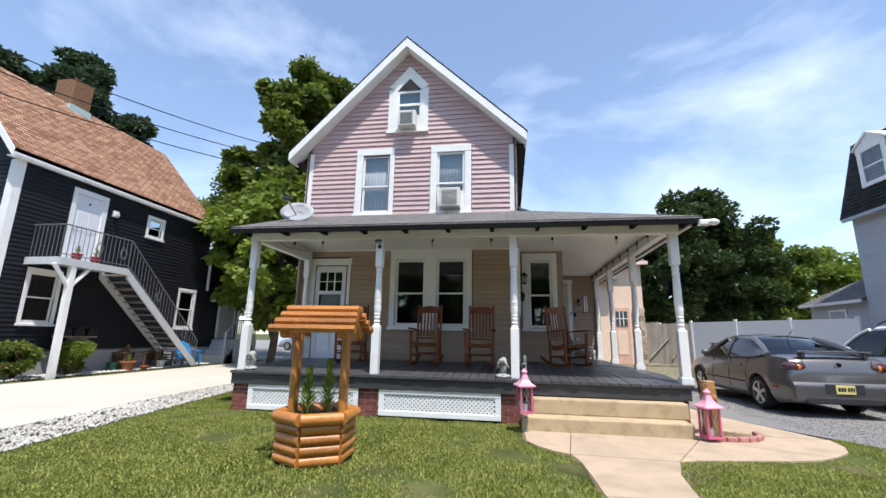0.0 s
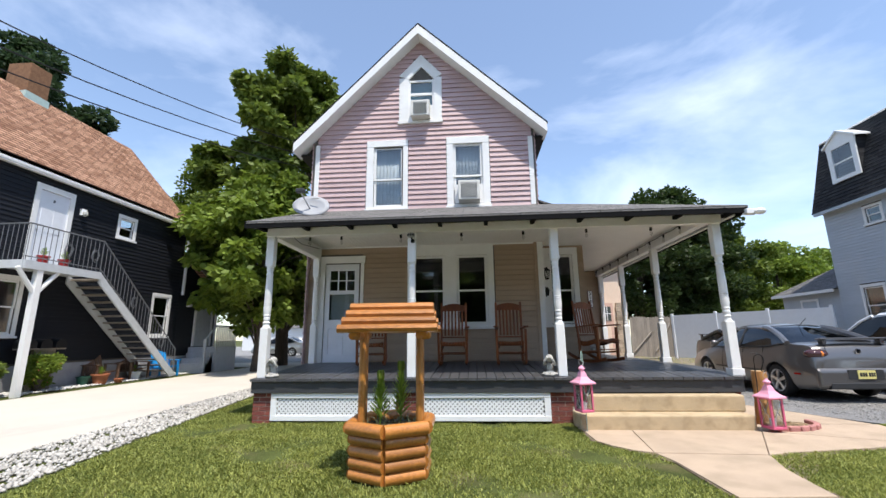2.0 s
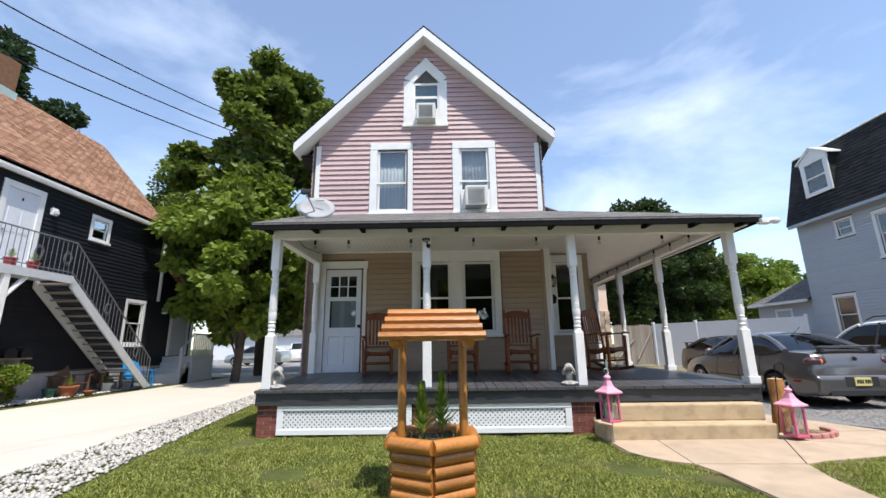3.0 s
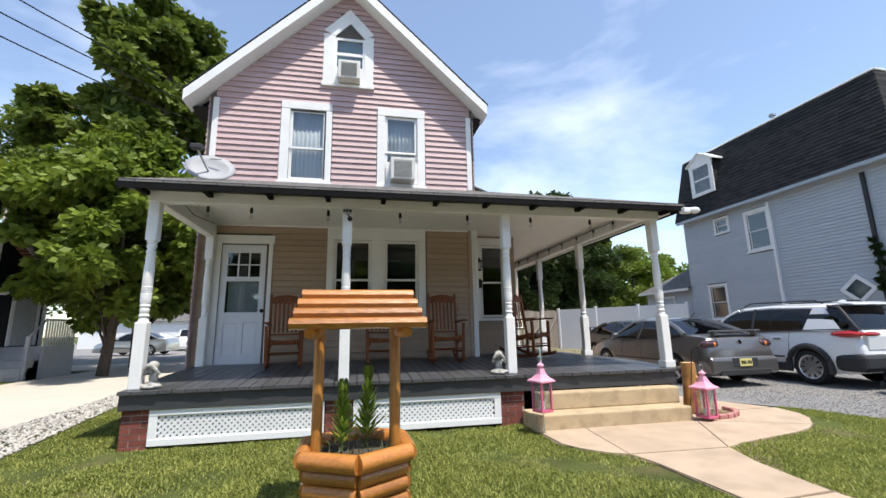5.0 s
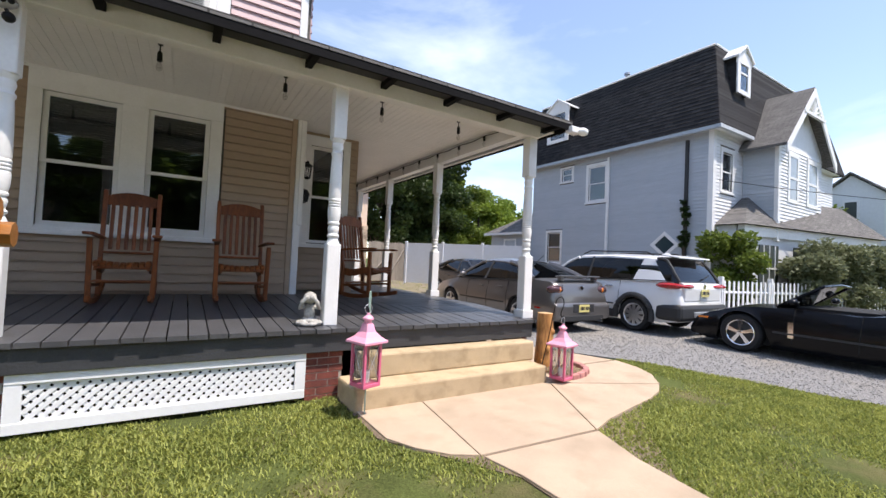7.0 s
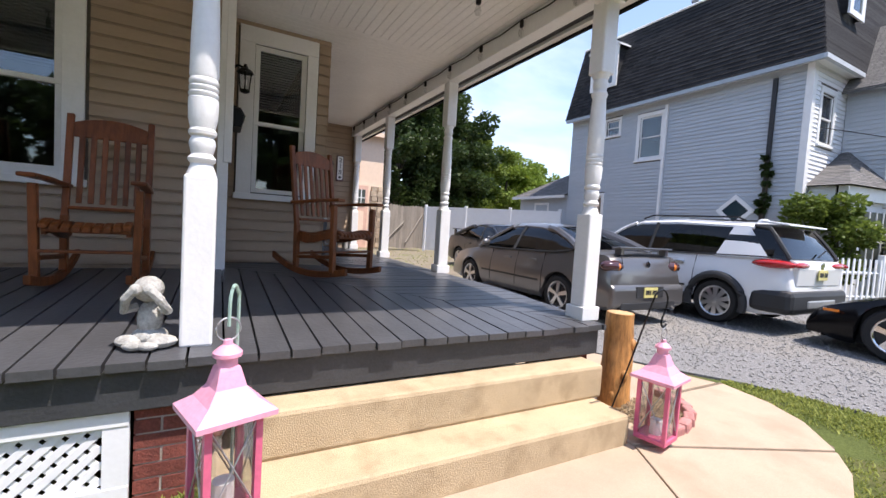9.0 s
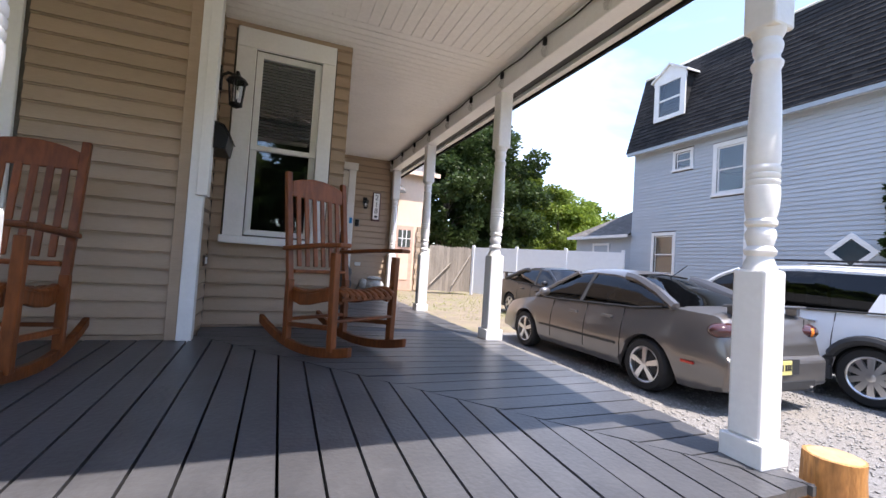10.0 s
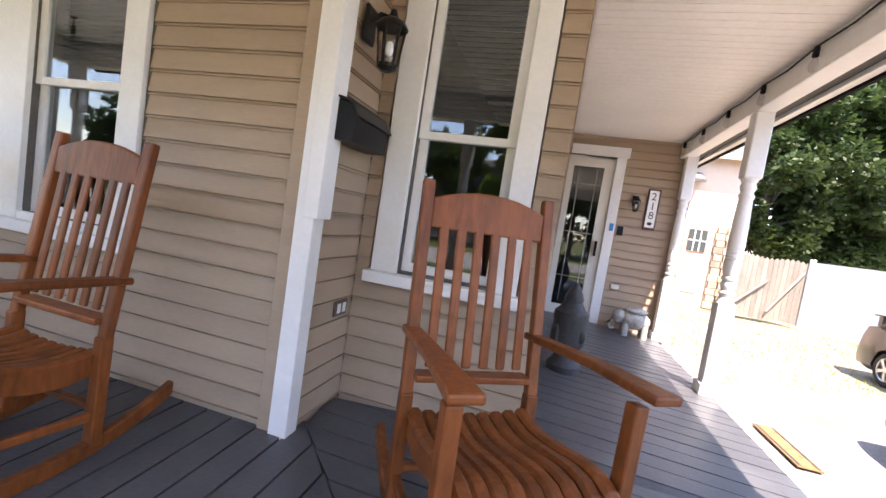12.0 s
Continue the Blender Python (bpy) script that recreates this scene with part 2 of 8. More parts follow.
BLACK.node_tree.nodes["Principled BSDF"].inputs["Specular IOR Level"].default_value = 0.22
GREYM = mat("galvanised_metal", (0.42, 0.43, 0.45), 0.45, 0.7, var=0.12, bump=0.1)
RAIL = mat("grey_rail", (0.5, 0.52, 0.54), 0.5, var=0.1, bump=0.1)
TREAD = mat("weathered_tread", (0.24, 0.21, 0.18), 0.85, var=0.2, bump=0.4)
STONE = mat("weathered_statue", (0.4, 0.39, 0.36), 0.85, var=0.3, scale=14, fine=80, bump=0.5, dirt=(0.15, 0.14, 0.12), dirt_scale=18, dirt_amount=0.6)
DARKSTONE = mat("dark_statue", (0.03, 0.031, 0.034), 0.6, var=0.3, scale=20, bump=0.4)
TERRA = mat("terracotta", (0.38, 0.13, 0.06), 0.85, var=0.15)
REDPOT = mat("red_plastic", (0.4, 0.02, 0.02), 0.35, bump=0)
BLUEP = mat("blue_plastic", (0.01, 0.25, 0.6), 0.35, bump=0)
WOODC = mat("brown_garden_chair", (0.14, 0.08, 0.05), 0.7, var=0.2)
FENCEW = mat("weathered_fence_wood", (0.27, 0.235, 0.195), 0.9, var=0.25, bump=0.5, rand=0.7, squash=(1, 1, 0.2))
PEACH = mat("peach_stucco", (0.78, 0.6, 0.46), 0.9, var=0.06, bump=0.3)
GREYSID = mat("grey_siding", (0.6, 0.61, 0.62), 0.6, var=0.05)
AC = mat("air_conditioner_plastic", (0.62, 0.61, 0.57), 0.5, var=0.06, bump=0.05)
ACG = mat("air_conditioner_grille", (0.3, 0.3, 0.29), 0.5, var=0.1, bump=0.05)
BLIND = mat("dark_blind", (0.05, 0.062, 0.055), 0.6, var=0.1, bump=0.05)
CURTAIN = mat("white_curtain", (0.6, 0.6, 0.6), 0.9, var=0.1)
GLASS = glass("window_glass")
CARGLASS = glass("tinted_car_glass", (0.07, 0.075, 0.08), 0.05)
CLEAR = glass("lantern_glass", (0.9, 0.9, 0.9), 0.04)
TYRE = mat("tyre_rubber", (0.014, 0.014, 0.015), 0.8, var=0.2, bump=0.2)
RIM = mat("alloy", (0.62, 0.63, 0.65), 0.28, 0.9, var=0.05, bump=0)
CHROME = mat("chrome", (0.75, 0.75, 0.76), 0.12, 1.0, var=0.02, bump=0)
TAILR = mat("red_lens", (0.4, 0.012, 0.012), 0.15, var=0.1, bump=0, coat=0.5)
TAILA = mat("amber_lens", (0.75, 0.22, 0.03), 0.15, var=0.1, bump=0, coat=0.5)
PLATE = mat("plate_yellow", (0.66, 0.58, 0.22), 0.4, var=0.05, bump=0)
EDGE = mat("dull_black_roof_edge", (0.009, 0.009, 0.01), 0.85, var=0.3, scale=3, bump=0.2, spec=0.1)
IRON = mat("dark_iron_rail", (0.12, 0.125, 0.135), 0.5, var=0.15, bump=0.1)
INK = mat("black_ink", (0.015, 0.015, 0.02), 0.5, bump=0)
TRIMB = mat("black_trim_plastic", (0.025, 0.026, 0.028), 0.6, var=0.1, bump=0.1)


# ---- mesh helpers ----
def box(bm, x0, x1, y0, y1, z0, z1, m=None):
    v = [bm.verts.new(p) for p in ((x0, y0, z0), (x1, y0, z0), (x1, y1, z0), (x0, y1, z0), (x0, y0, z1), (x1, y0, z1), (x1, y1, z1), (x0, y1, z1))]
    for f in ((0, 3, 2, 1), (4, 5, 6, 7), (0, 1, 5, 4), (1, 2, 6, 5), (2, 3, 7, 6), (3, 0, 4, 7)):
        bm.faces.new([v[i] for i in f])
    if m is not None:
        for q in v:
            q.co = m @ q.co
    return bm


def bbox(x0, x1, y0, y1, z0, z1):
    return box(bmesh.new(), x0, x1, y0, y1, z0, z1)


def prism(bm, pts, vec):
    """A polygon swept along vec."""
    a = [bm.verts.new(p) for p in pts]
    b = [bm.verts.new(Vector(p) + Vector(vec)) for p in pts]
    k = len(pts)
    bm.faces.new(a)
    bm.faces.new(b[::-1])
    for i in range(k):
        bm.faces.new((a[i], b[i], b[(i + 1) % k], a[(i + 1) % k]))
    bmesh.ops.recalc_face_normals(bm, faces=bm.faces[:])
    return bm


def tube(bm, pts, r, n=8, r1=None):
    """A round bar through the points, closed at both ends."""
    pts = [Vector(p) for p in pts]
    rings = []
    for i, p in enumerate(pts):
        d = (pts[min(i + 1, len(pts) - 1)] - pts[max(i - 1, 0)]).normalized()
        s = d.cross(Vector((0, 0, 1)) if abs(d.z) < 0.9 else Vector((1, 0, 0))).normalized()
        u = s.cross(d)
        rr = r if r1 is None else r + (r1 - r) * i / (len(pts) - 1)
        rings.append([bm.verts.new(p + (s * math.cos(2 * math.pi * k / n) + u * math.sin(2 * math.pi * k / n)) * rr) for k in range(n)])
    for a, b in zip(rings, rings[1:]):
        for k in range(n):
            bm.faces.new((a[k], a[(k + 1) % n], b[(k + 1) % n], b[k]))
    bm.faces.new(rings[0][::-1])
    bm.faces.new(rings[-1])
    return bm


def lathe(bm, prof, n=16, at=(0, 0, 0)):
    """A turned body about the z axis from (radius, height) pairs."""
    rings = [[bm.verts.new((at[0] + r * math.cos(2 * math.pi * k / n), at[1] + r * math.sin(2 * math.pi * k / n), at[2] + z)) for k in range(n)] for r, z in prof]
    for a, b in zip(rings, rings[1:]):
        for k in range(n):
            bm.faces.new((a[k], a[(k + 1) % n], b[(k + 1) % n], b[k]))
    bm.faces.new(rings[0][::-1])
    bm.faces.new(rings[-1])
    return bm


def blob(bm, c, r, seg=12, m=None):
    """A rounded lump with radii r."""
    g = bmesh.ops.create_uvsphere(bm, u_segments=seg, v_segments=max(6, seg * 2 // 3), radius=1)
    for v in g["verts"]:
        v.co = Vector((v.co.x * r[0], v.co.y * r[1], v.co.z * r[2]))
        if m is not None:
            v.co = m @ v.co
        v.co += Vector(c)
    return bm


def part(name, bm, material, parent=None, label="", smooth=False, bevel=0.0):
    """One bmesh as one mesh object under a thing, a part or a piece of the setting."""
    me = bpy.data.meshes.new(name)
    bm.to_mesh(me)
    bm.free()
    if smooth:
        for f in me.polygons:
            f.use_smooth = True
        me.set_sharp_from_angle(angle=radians(38))
    me.materials.append(material)
    ob = new(name, me)
    if parent:
        ob.parent = parent
    if label:
        ob["label"] = label
    if bevel:
        b = ob.modifiers.new("bevel", "BEVEL")
        b.width, b.segments, b.limit_method = bevel, 2, "ANGLE"
    return ob


def thing(name, label, category, at=(0, 0, 0), rz=0.0, group="", kind=""):
    ob = new(name)
    ob.empty_display_size = 0.1
    ob.matrix_basis = pose(*at, 0, 0, rz)
    return tagged(ob, label, category, group, kind)


def put(name, mesh, parent, m):
    """One more piece on a shared mesh."""
    ob = new(name, mesh)
    ob.parent = parent
    ob.matrix_basis = m
    return ob


def mesh_of(name, bm, material):
    me = bpy.data.meshes.new(name)
    bm.to_mesh(me)
    bm.free()
    me.materials.append(material)
    return me


def rest(u0, u1, holes, z):
    """What is left of the stretch u0..u1 at height z beside the holes (u0, u1, z0, z1)."""
    out = [(u0, u1)]
    for h in holes:
        if h[2] < z < h[3]:
            nxt = []
            for a, b in out:
                if h[1] <= a or h[0] >= b:
                    nxt.append((a, b))
                else:
                    if h[0] > a:
                        nxt.append((a, h[0]))
                    if h[1] < b:
                        nxt.append((h[1], b))
            out = nxt
    return [(a, b) for a, b in out if b - a > 0.02]


def wall(name, at, rz, u0, u1, z0, z1, holes, material, thick=0.14, label="", gable=None):
    """A wall that faces its local -y, with openings through it. gable: (peak u, peak z)."""
    bm = bmesh.new()
    us = sorted({u0, u1, *[min(max(h[i], u0), u1) for h in holes for i in (0, 1)]})
    zs = sorted({z0, z1, *[min(max(h[i], z0), z1) for h in holes for i in (2, 3)]})
    for a, b in zip(us, us[1:]):
        for c, d in zip(zs, zs[1:]):
            mu, mz = (a + b) / 2, (c + d) / 2
            if not any(h[0] < mu < h[1] and h[2] < mz < h[3] for h in holes):
                box(bm, a, b, 0, thick, c, d)
    bmesh.ops.remove_doubles(bm, verts=bm.verts[:], dist=1e-5)
    ob = part(name, bm, material)
    ob.matrix_basis = pose(*at, 0, 0, rz)
    return tagged(ob, label, "wall", kind="structure")


def siding(parent, span, holes, z0, z1, material, step=0.115, name="clapboard", lap=0.03, groove=False):
    """Clapboards on a wall, course by course; span(z) gives the stretch they cover."""
    bm = bmesh.new()
    pts = [(0, -0.003, step * 1.02), (0, -lap, 0), (0, 0.0, 0), (0, 0.0, step * 1.02)]
    if groove:
        pts = [(0, -0.003, step * 1.02), (0, -lap, 0.014), (0, -lap + 0.014, 0.013), (0, -lap + 0.014, 0.006), (0, -lap, 0.005), (0, -lap, 0), (0, 0.0, 0), (0, 0.0, step * 1.02)]
    prism(bm, pts, (1, 0, 0))
    me = mesh_of(name, bm, material)
    z = z0
    while z < z1 - 0.01:
        lo, hi = span(z + step / 2)
        if hi - lo > 0.05:
            for a, b in rest(lo, hi, holes, z + step / 2):
                put(name, me, parent, Matrix.Translation((a, -0.001, z)) @ Matrix.Diagonal((b - a, 1, 1, 1)))
        z += step


def sash_window(name, at, rz, c, g, sill=0.05, mid=None, blind=None, blind_to=None, label="white double-hung sash window", frame_mat=None, n=1, proud=0.03, casing=None, room=True):
    """c: casing's outer (u0, u1, z0, z1); g: list of glazed openings (u0, u1, z0, z1)."""
    fm = frame_mat or WHITE
    th = thing(name, label, "window", at, rz, kind="structure")
    w0, w1 = g[0][0], g[-1][1]
    gz0, gz1 = g[0][2], g[0][3]
    e = 0.05
    part("head_casing", bbox(c[0], c[1], -proud - 0.004, 0.0, gz1 + e, c[3]), fm, th, bevel=0.004)
    part("side_casing", bbox(c[0], w0 - e, -proud, 0.0, c[2] + 0.06, gz1 + e), fm, th, bevel=0.004)
    part("side_casing", bbox(w1 + e, c[1], -proud, 0.0, c[2] + 0.06, gz1 + e), fm, th, bevel=0.004)
    part("window_sill", bbox(c[0] - 0.02, c[1] + 0.02, -proud - sill, 0.0, c[2], c[2] + 0.06), fm, th, bevel=0.006)
    if gz0 - e > c[2] + 0.07:
        part("apron", bbox(w0 - e, w1 + e, -proud + 0.004, 0.0, c[2] + 0.06, gz0 - e), fm, th)
    for a, b in zip(g, g[1:]):
        part("mullion", bbox(a[1] + e, b[0] - e, -proud, 0.0, c[2] + 0.06, gz1 + e), fm, th, bevel=0.004)
    for u0, u1, a, b in g:
        m = mid if mid else (a + b) / 2
        for k, (lo, hi, d) in enumerate(((a, m, 0.035), (m, b, 0.012))):
            bm = bmesh.new()
            t = 0.035
            box(bm, u0 - e, u0 + 0.002, d, d + t, lo - (e if k == 0 else 0.02), hi + (e if k else 0.02))
            box(bm, u1 - 0.002, u1 + e, d, d + t, lo - (e if k == 0 else 0.02), hi + (e if k else 0.02))
            box(bm, u0 + 0.002, u1 - 0.002, d + 0.002, d + t, hi - (0.018 if k == 0 else 0), hi + (e if k else 0.02))
            box(bm, u0 + 0.002, u1 - 0.002, d + 0.002, d + t, lo - (e if k == 0 else 0.02), lo + (0.018 if k else 0))
            sash = part("upper_sash" if k else "lower_sash", bm, fm, th)
            pane = part("pane", bbox(u0, u1, d + 0.012, d + 0.016, lo, hi), GLASS, sash)
            pane.visible_shadow = False
        if blind:
            lo = blind_to if blind_to else a
            if blind is BLIND:
                me = mesh_of("blind_slat", box(bmesh.new(), u0 - 0.02, u1 + 0.02, -0.012, 0.012, -0.001, 0.001), blind)
                bl = part("blind_rail", bbox(u0 - 0.02, u1 + 0.02, 0.09, 0.12, b + 0.01, b + 0.045), blind, th, "dark window blind")
                z = lo
                while z < b:
                    put("blind_slat", me, bl, pose(0, 0.105, z, 35))
                    z += 0.026
            else:
                bm = bmesh.new()
                k = 28
                vs = [[bm.verts.new((u0 - 0.05 + (u1 - u0 + 0.1) * i / k, 0.11 + 0.012 * math.sin(i * 1.9), z)) for i in range(k + 1)] for z in (lo - 0.05, b + 0.05)]
                for i in range(k):
                    bm.faces.new((vs[0][i], vs[0][i + 1], vs[1][i + 1], vs[1][i]))
                cu = part("curtain", bm, blind, th, "pale curtain behind the glass", smooth=True)
                so = cu.modifiers.new("thick", "SOLIDIFY")
                so.thickness = 0.004
    return th


# ---- ground ----
def sheet(name, pts, z0, z1, material, label, category="ground"):
    ob = part(name, prism(bmesh.new(), [(x, y, z0) for x, y in pts], (0, 0, z1 - z0)), material)
    return tagged(ob, label, category, kind="structure")


sheet("ground", [(-900, -900), (900, -900), (900, 900), (-900, 900)], -0.5, -0.03, TURF, "wide grassy ground round the houses")
sheet("ground_lawn", [(-6.0, -1.6), (6.6, -1.6), (5.9, 4.3), (4.8, 7.5), (3.2, 7.4), (3.15, 14), (-6.7, 14)], -0.03, -0.012, TURF, "short front lawn with worn dry patches", "lawn")
sheet("road", [(-60, -13), (60, -13), (60, -4.2), (-60, -4.2)], -0.03, -0.02, LOT, "grey asphalt street in front of the houses", "road")
sheet("ground_drive", [(-12.4, -4.2), (-5.2, -4.2), (-5.75, 3.0), (-6.0, 5.46), (-6.4, 8.6), (-6.72, 12.45), (-7.6, 24), (-30, 24), (-30, 21), (-11.2, 20.5), (-11.2, 8)], -0.03, -0.004, DRIVE, "pale concrete driveway between the houses", "driveway")
sheet("ground_back_lot", [(-60, 24.01), (-7.6, 24.01), (-5.0, 18), (-5.0, 80), (-60, 80)], -0.03, -0.012, LOT, "grey parking area behind the houses", "parking lot")
sheet("ground_gravel_lot", [(6.6, -4.2), (13.4, -4.2), (13.4, 14.2), (4.0, 14.2), (4.0, 9.2), (4.6, 7.9), (5.0, 7.3), (5.95, 4.3)], -0.03, -0.006, LOT, "grey gravel parking strip beside the house", "parking lot")
sheet("ground_back_yard", [(3.96, 14.21), (13.41, 14.21), (13.41, 19.01), (22, 19.01), (22, 34), (3.2, 34), (3.2, 24.01), (3.96, 24.01)], -0.03, -0.008, YARD, "dry sandy yard with sparse tufts", "yard")


# walk from the steps: buff slabs with open joints
def slab(pts, z=0.012):
    c = Vector((sum(p[0] for p in pts) / len(pts), sum(p[1] for p in pts) / len(pts)))
    q = [c + (Vector(p) - c) * (1 - 0.007 / max(0.3, (Vector(p) - c).length)) for p in pts]
    part("slab", prism(bmesh.new(), [(p.x, p.y, -0.06) for p in q], (0, 0, 0.06 + z)), CONC, walkway, bevel=0.006)


walkway = sheet("pavement", [(0.62, 7.4), (0.62, 6.4), (1.2, 5.5), (1.25, 3.0), (1.35, -4.2), (2.2, -4.2), (2.05, 5.0), (3.0, 5.9), (4.2, 6.4), (4.75, 7.4)], -0.03, -0.002, JOINT, "buff concrete front walk of flared slabs", "walkway")
arc = [(0.66, 6.35), (0.78, 6.12), (0.95, 5.93), (1.13, 5.83)]
slab([(0.64, 7.3), *arc, (1.13, 5.84), (1.28, 6.9), (1.3, 7.3)])
slab([(1.3, 7.3), (1.28, 6.9), (1.13, 5.83), (2.26, 5.78), (2.9, 6.9), (2.9, 7.3)])
slab([(2.9, 6.9), (2.26, 5.78), (2.55, 5.88), (3.0, 5.98), (3.5, 6.08), (3.85, 6.2), (4.1, 6.35)])
slab([(2.9, 6.92), (4.12, 6.36), (4.45, 6.65), (4.62, 6.95), (4.7, 7.35), (2.9, 7.35)])
slab([(1.14, 5.81), (1.2, 5.5), (1.22, 5.0), (1.24, 4.55), (2.0, 4.6), (2.05, 4.95), (2.1, 5.3), (2.26, 5.76)])
for k in range(7):
    ya, yb = 4.54 - k * 1.2, 3.36 - k * 1.2
    slab([(1.25 + 0.01 * k, ya), (1.26 + 0.01 * k, yb), (2.0 + 0.01 * k, yb), (2.0 + 0.01 * k, ya + 0.03)])
# slabs along the side of the porch
side = sheet("pavement_side", [(3.06, 7.4), (4.7, 7.4), (4.45, 8.0), (3.95, 9.2), (3.95, 24), (3.06, 24)], -0.03, -0.002, JOINT, "buff concrete strip beside the porch", "walkway")
walkway = side
slab([(3.08, 7.38), (4.66, 7.38), (4.4, 8.05), (4.0, 9.0), (3.08, 9.0)])
for k in range(8):
    slab([(3.08, 9.0 + 1.8 * k), (3.93, 9.0 + 1.8 * k), (3.93, 10.8 + 1.8 * k), (3.08, 10.8 + 1.8 * k)])


# ---- the house ----
WY, WL, WR, WE, X0, X1 = 9.476, 9.61, 10.06, 13.9, -4.30, 0.66
DZ, CZ = 0.645, 3.19
PEAK, RT = (-1.87, 8.16), 8.34
front_holes = [(-4.0, -3.2, DZ, 2.82), (-2.03, -1.35, 1.48, 2.95), (-1.1, -0.46, 1.5, 2.95)]
upper_holes = [(-2.95, -2.27, 4.03, 5.42), (-1.12, -0.48, 4.05, 5.45), (-2.14, -1.52, 6.1, 7.1)]
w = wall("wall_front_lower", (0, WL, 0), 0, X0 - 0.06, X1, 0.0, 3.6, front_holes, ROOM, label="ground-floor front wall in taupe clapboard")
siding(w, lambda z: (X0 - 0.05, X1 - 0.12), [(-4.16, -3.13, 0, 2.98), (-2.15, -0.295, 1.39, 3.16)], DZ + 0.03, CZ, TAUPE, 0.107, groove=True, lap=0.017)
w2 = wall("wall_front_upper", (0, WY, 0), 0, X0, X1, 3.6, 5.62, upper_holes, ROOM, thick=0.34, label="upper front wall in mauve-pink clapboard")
gb = bmesh.new()
for a, b, c, d in ((X0, -2.14, 5.62, None), (-1.52, X1, 5.62, None)):
    pa, pb = 5.62 + (a - X0) * 1.0, 5.62 + (b - X0) * 1.0
    if a == X0:
        prism(gb, [(a, 0, c), (b, 0, c), (b, 0, 5.62 + (b - X0))], (0, 0.14, 0))
    else:
        prism(gb, [(a, 0, c), (b, 0, c), (b, 0, 5.74), (a, 0, 5.62 + (X1 - a))], (0, 0.14, 0))
prism(gb, [(-2.14, 0, 7.1), (-1.52, 0, 7.1), (-1.52, 0, 7.8), (-1.82, 0, 8.1), (-2.14, 0, 7.78)], (0, 0.14, 0))
box(gb, -2.14, -1.52, 0, 0.14, 5.62, 6.1)
g = tagged(part("wall_front_gable", gb, ROOM), "front gable wall in mauve-pink clapboard", "wall", kind="structure")
g.location = (0, WY, 0)


def upper_span(z):
    top = RT - 0.06 - (z + 0.058)
    return max(X0 + 0.1, PEAK[0] - top / 1.022), min(X1 - 0.06, PEAK[0] + top / 0.946)


siding(w2, upper_span, [(-3.07, -2.12, 3.92, 5.60), (-1.28, -0.32, 3.92, 5.62), (-2.33, -1.37, 5.99, 7.24), (-2.18, -1.52, 7.24, 7.45), (-2.02, -1.68, 7.45, 7.6)], 3.62, 8.2, MAUVE)
for name, at, rz, u0, u1, za, zb, m in (("wall_east", (X1, 0, 0), 90, WL, 17.5, 0, 5.62, MAUVE), ("wall_west", (X0, 0, 0), -90, -17.5, -WY, 0, 5.62, MAUVE), ("wall_back", (0, 17.5, 0), 180, -X1, -X0, 0, 5.62, MAUVE)):
    q = wall(name, at, rz, u0 + (0.14 if rz == 90 else 0.0), u1 - (0.14 if rz == -90 else 0), za, zb, [], ROOM, label="side wall of the house in clapboard")
    siding(q, lambda z: (WY if rz == 90 else u0, u1), [], 3.6 if rz == 90 else 0.3, zb, m)
siding(bpy.data.objects["wall_east"], lambda z: (WL + 0.02, WR), [], DZ + 0.03, CZ, TAUPE, 0.107, groove=True, lap=0.017)
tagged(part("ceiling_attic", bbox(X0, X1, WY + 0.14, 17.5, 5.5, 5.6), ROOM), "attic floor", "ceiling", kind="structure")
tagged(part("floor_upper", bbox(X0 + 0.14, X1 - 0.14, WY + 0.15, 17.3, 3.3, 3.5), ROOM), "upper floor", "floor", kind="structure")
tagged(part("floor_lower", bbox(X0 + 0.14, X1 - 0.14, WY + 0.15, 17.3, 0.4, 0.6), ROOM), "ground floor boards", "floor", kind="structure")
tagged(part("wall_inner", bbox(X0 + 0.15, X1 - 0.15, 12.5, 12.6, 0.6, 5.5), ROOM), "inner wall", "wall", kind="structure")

# main roof
roof = thing("roof", "steep dark shingled gable roof with white rake boards", "roof", kind="structure")
R0, R1 = 9.17, 17.8
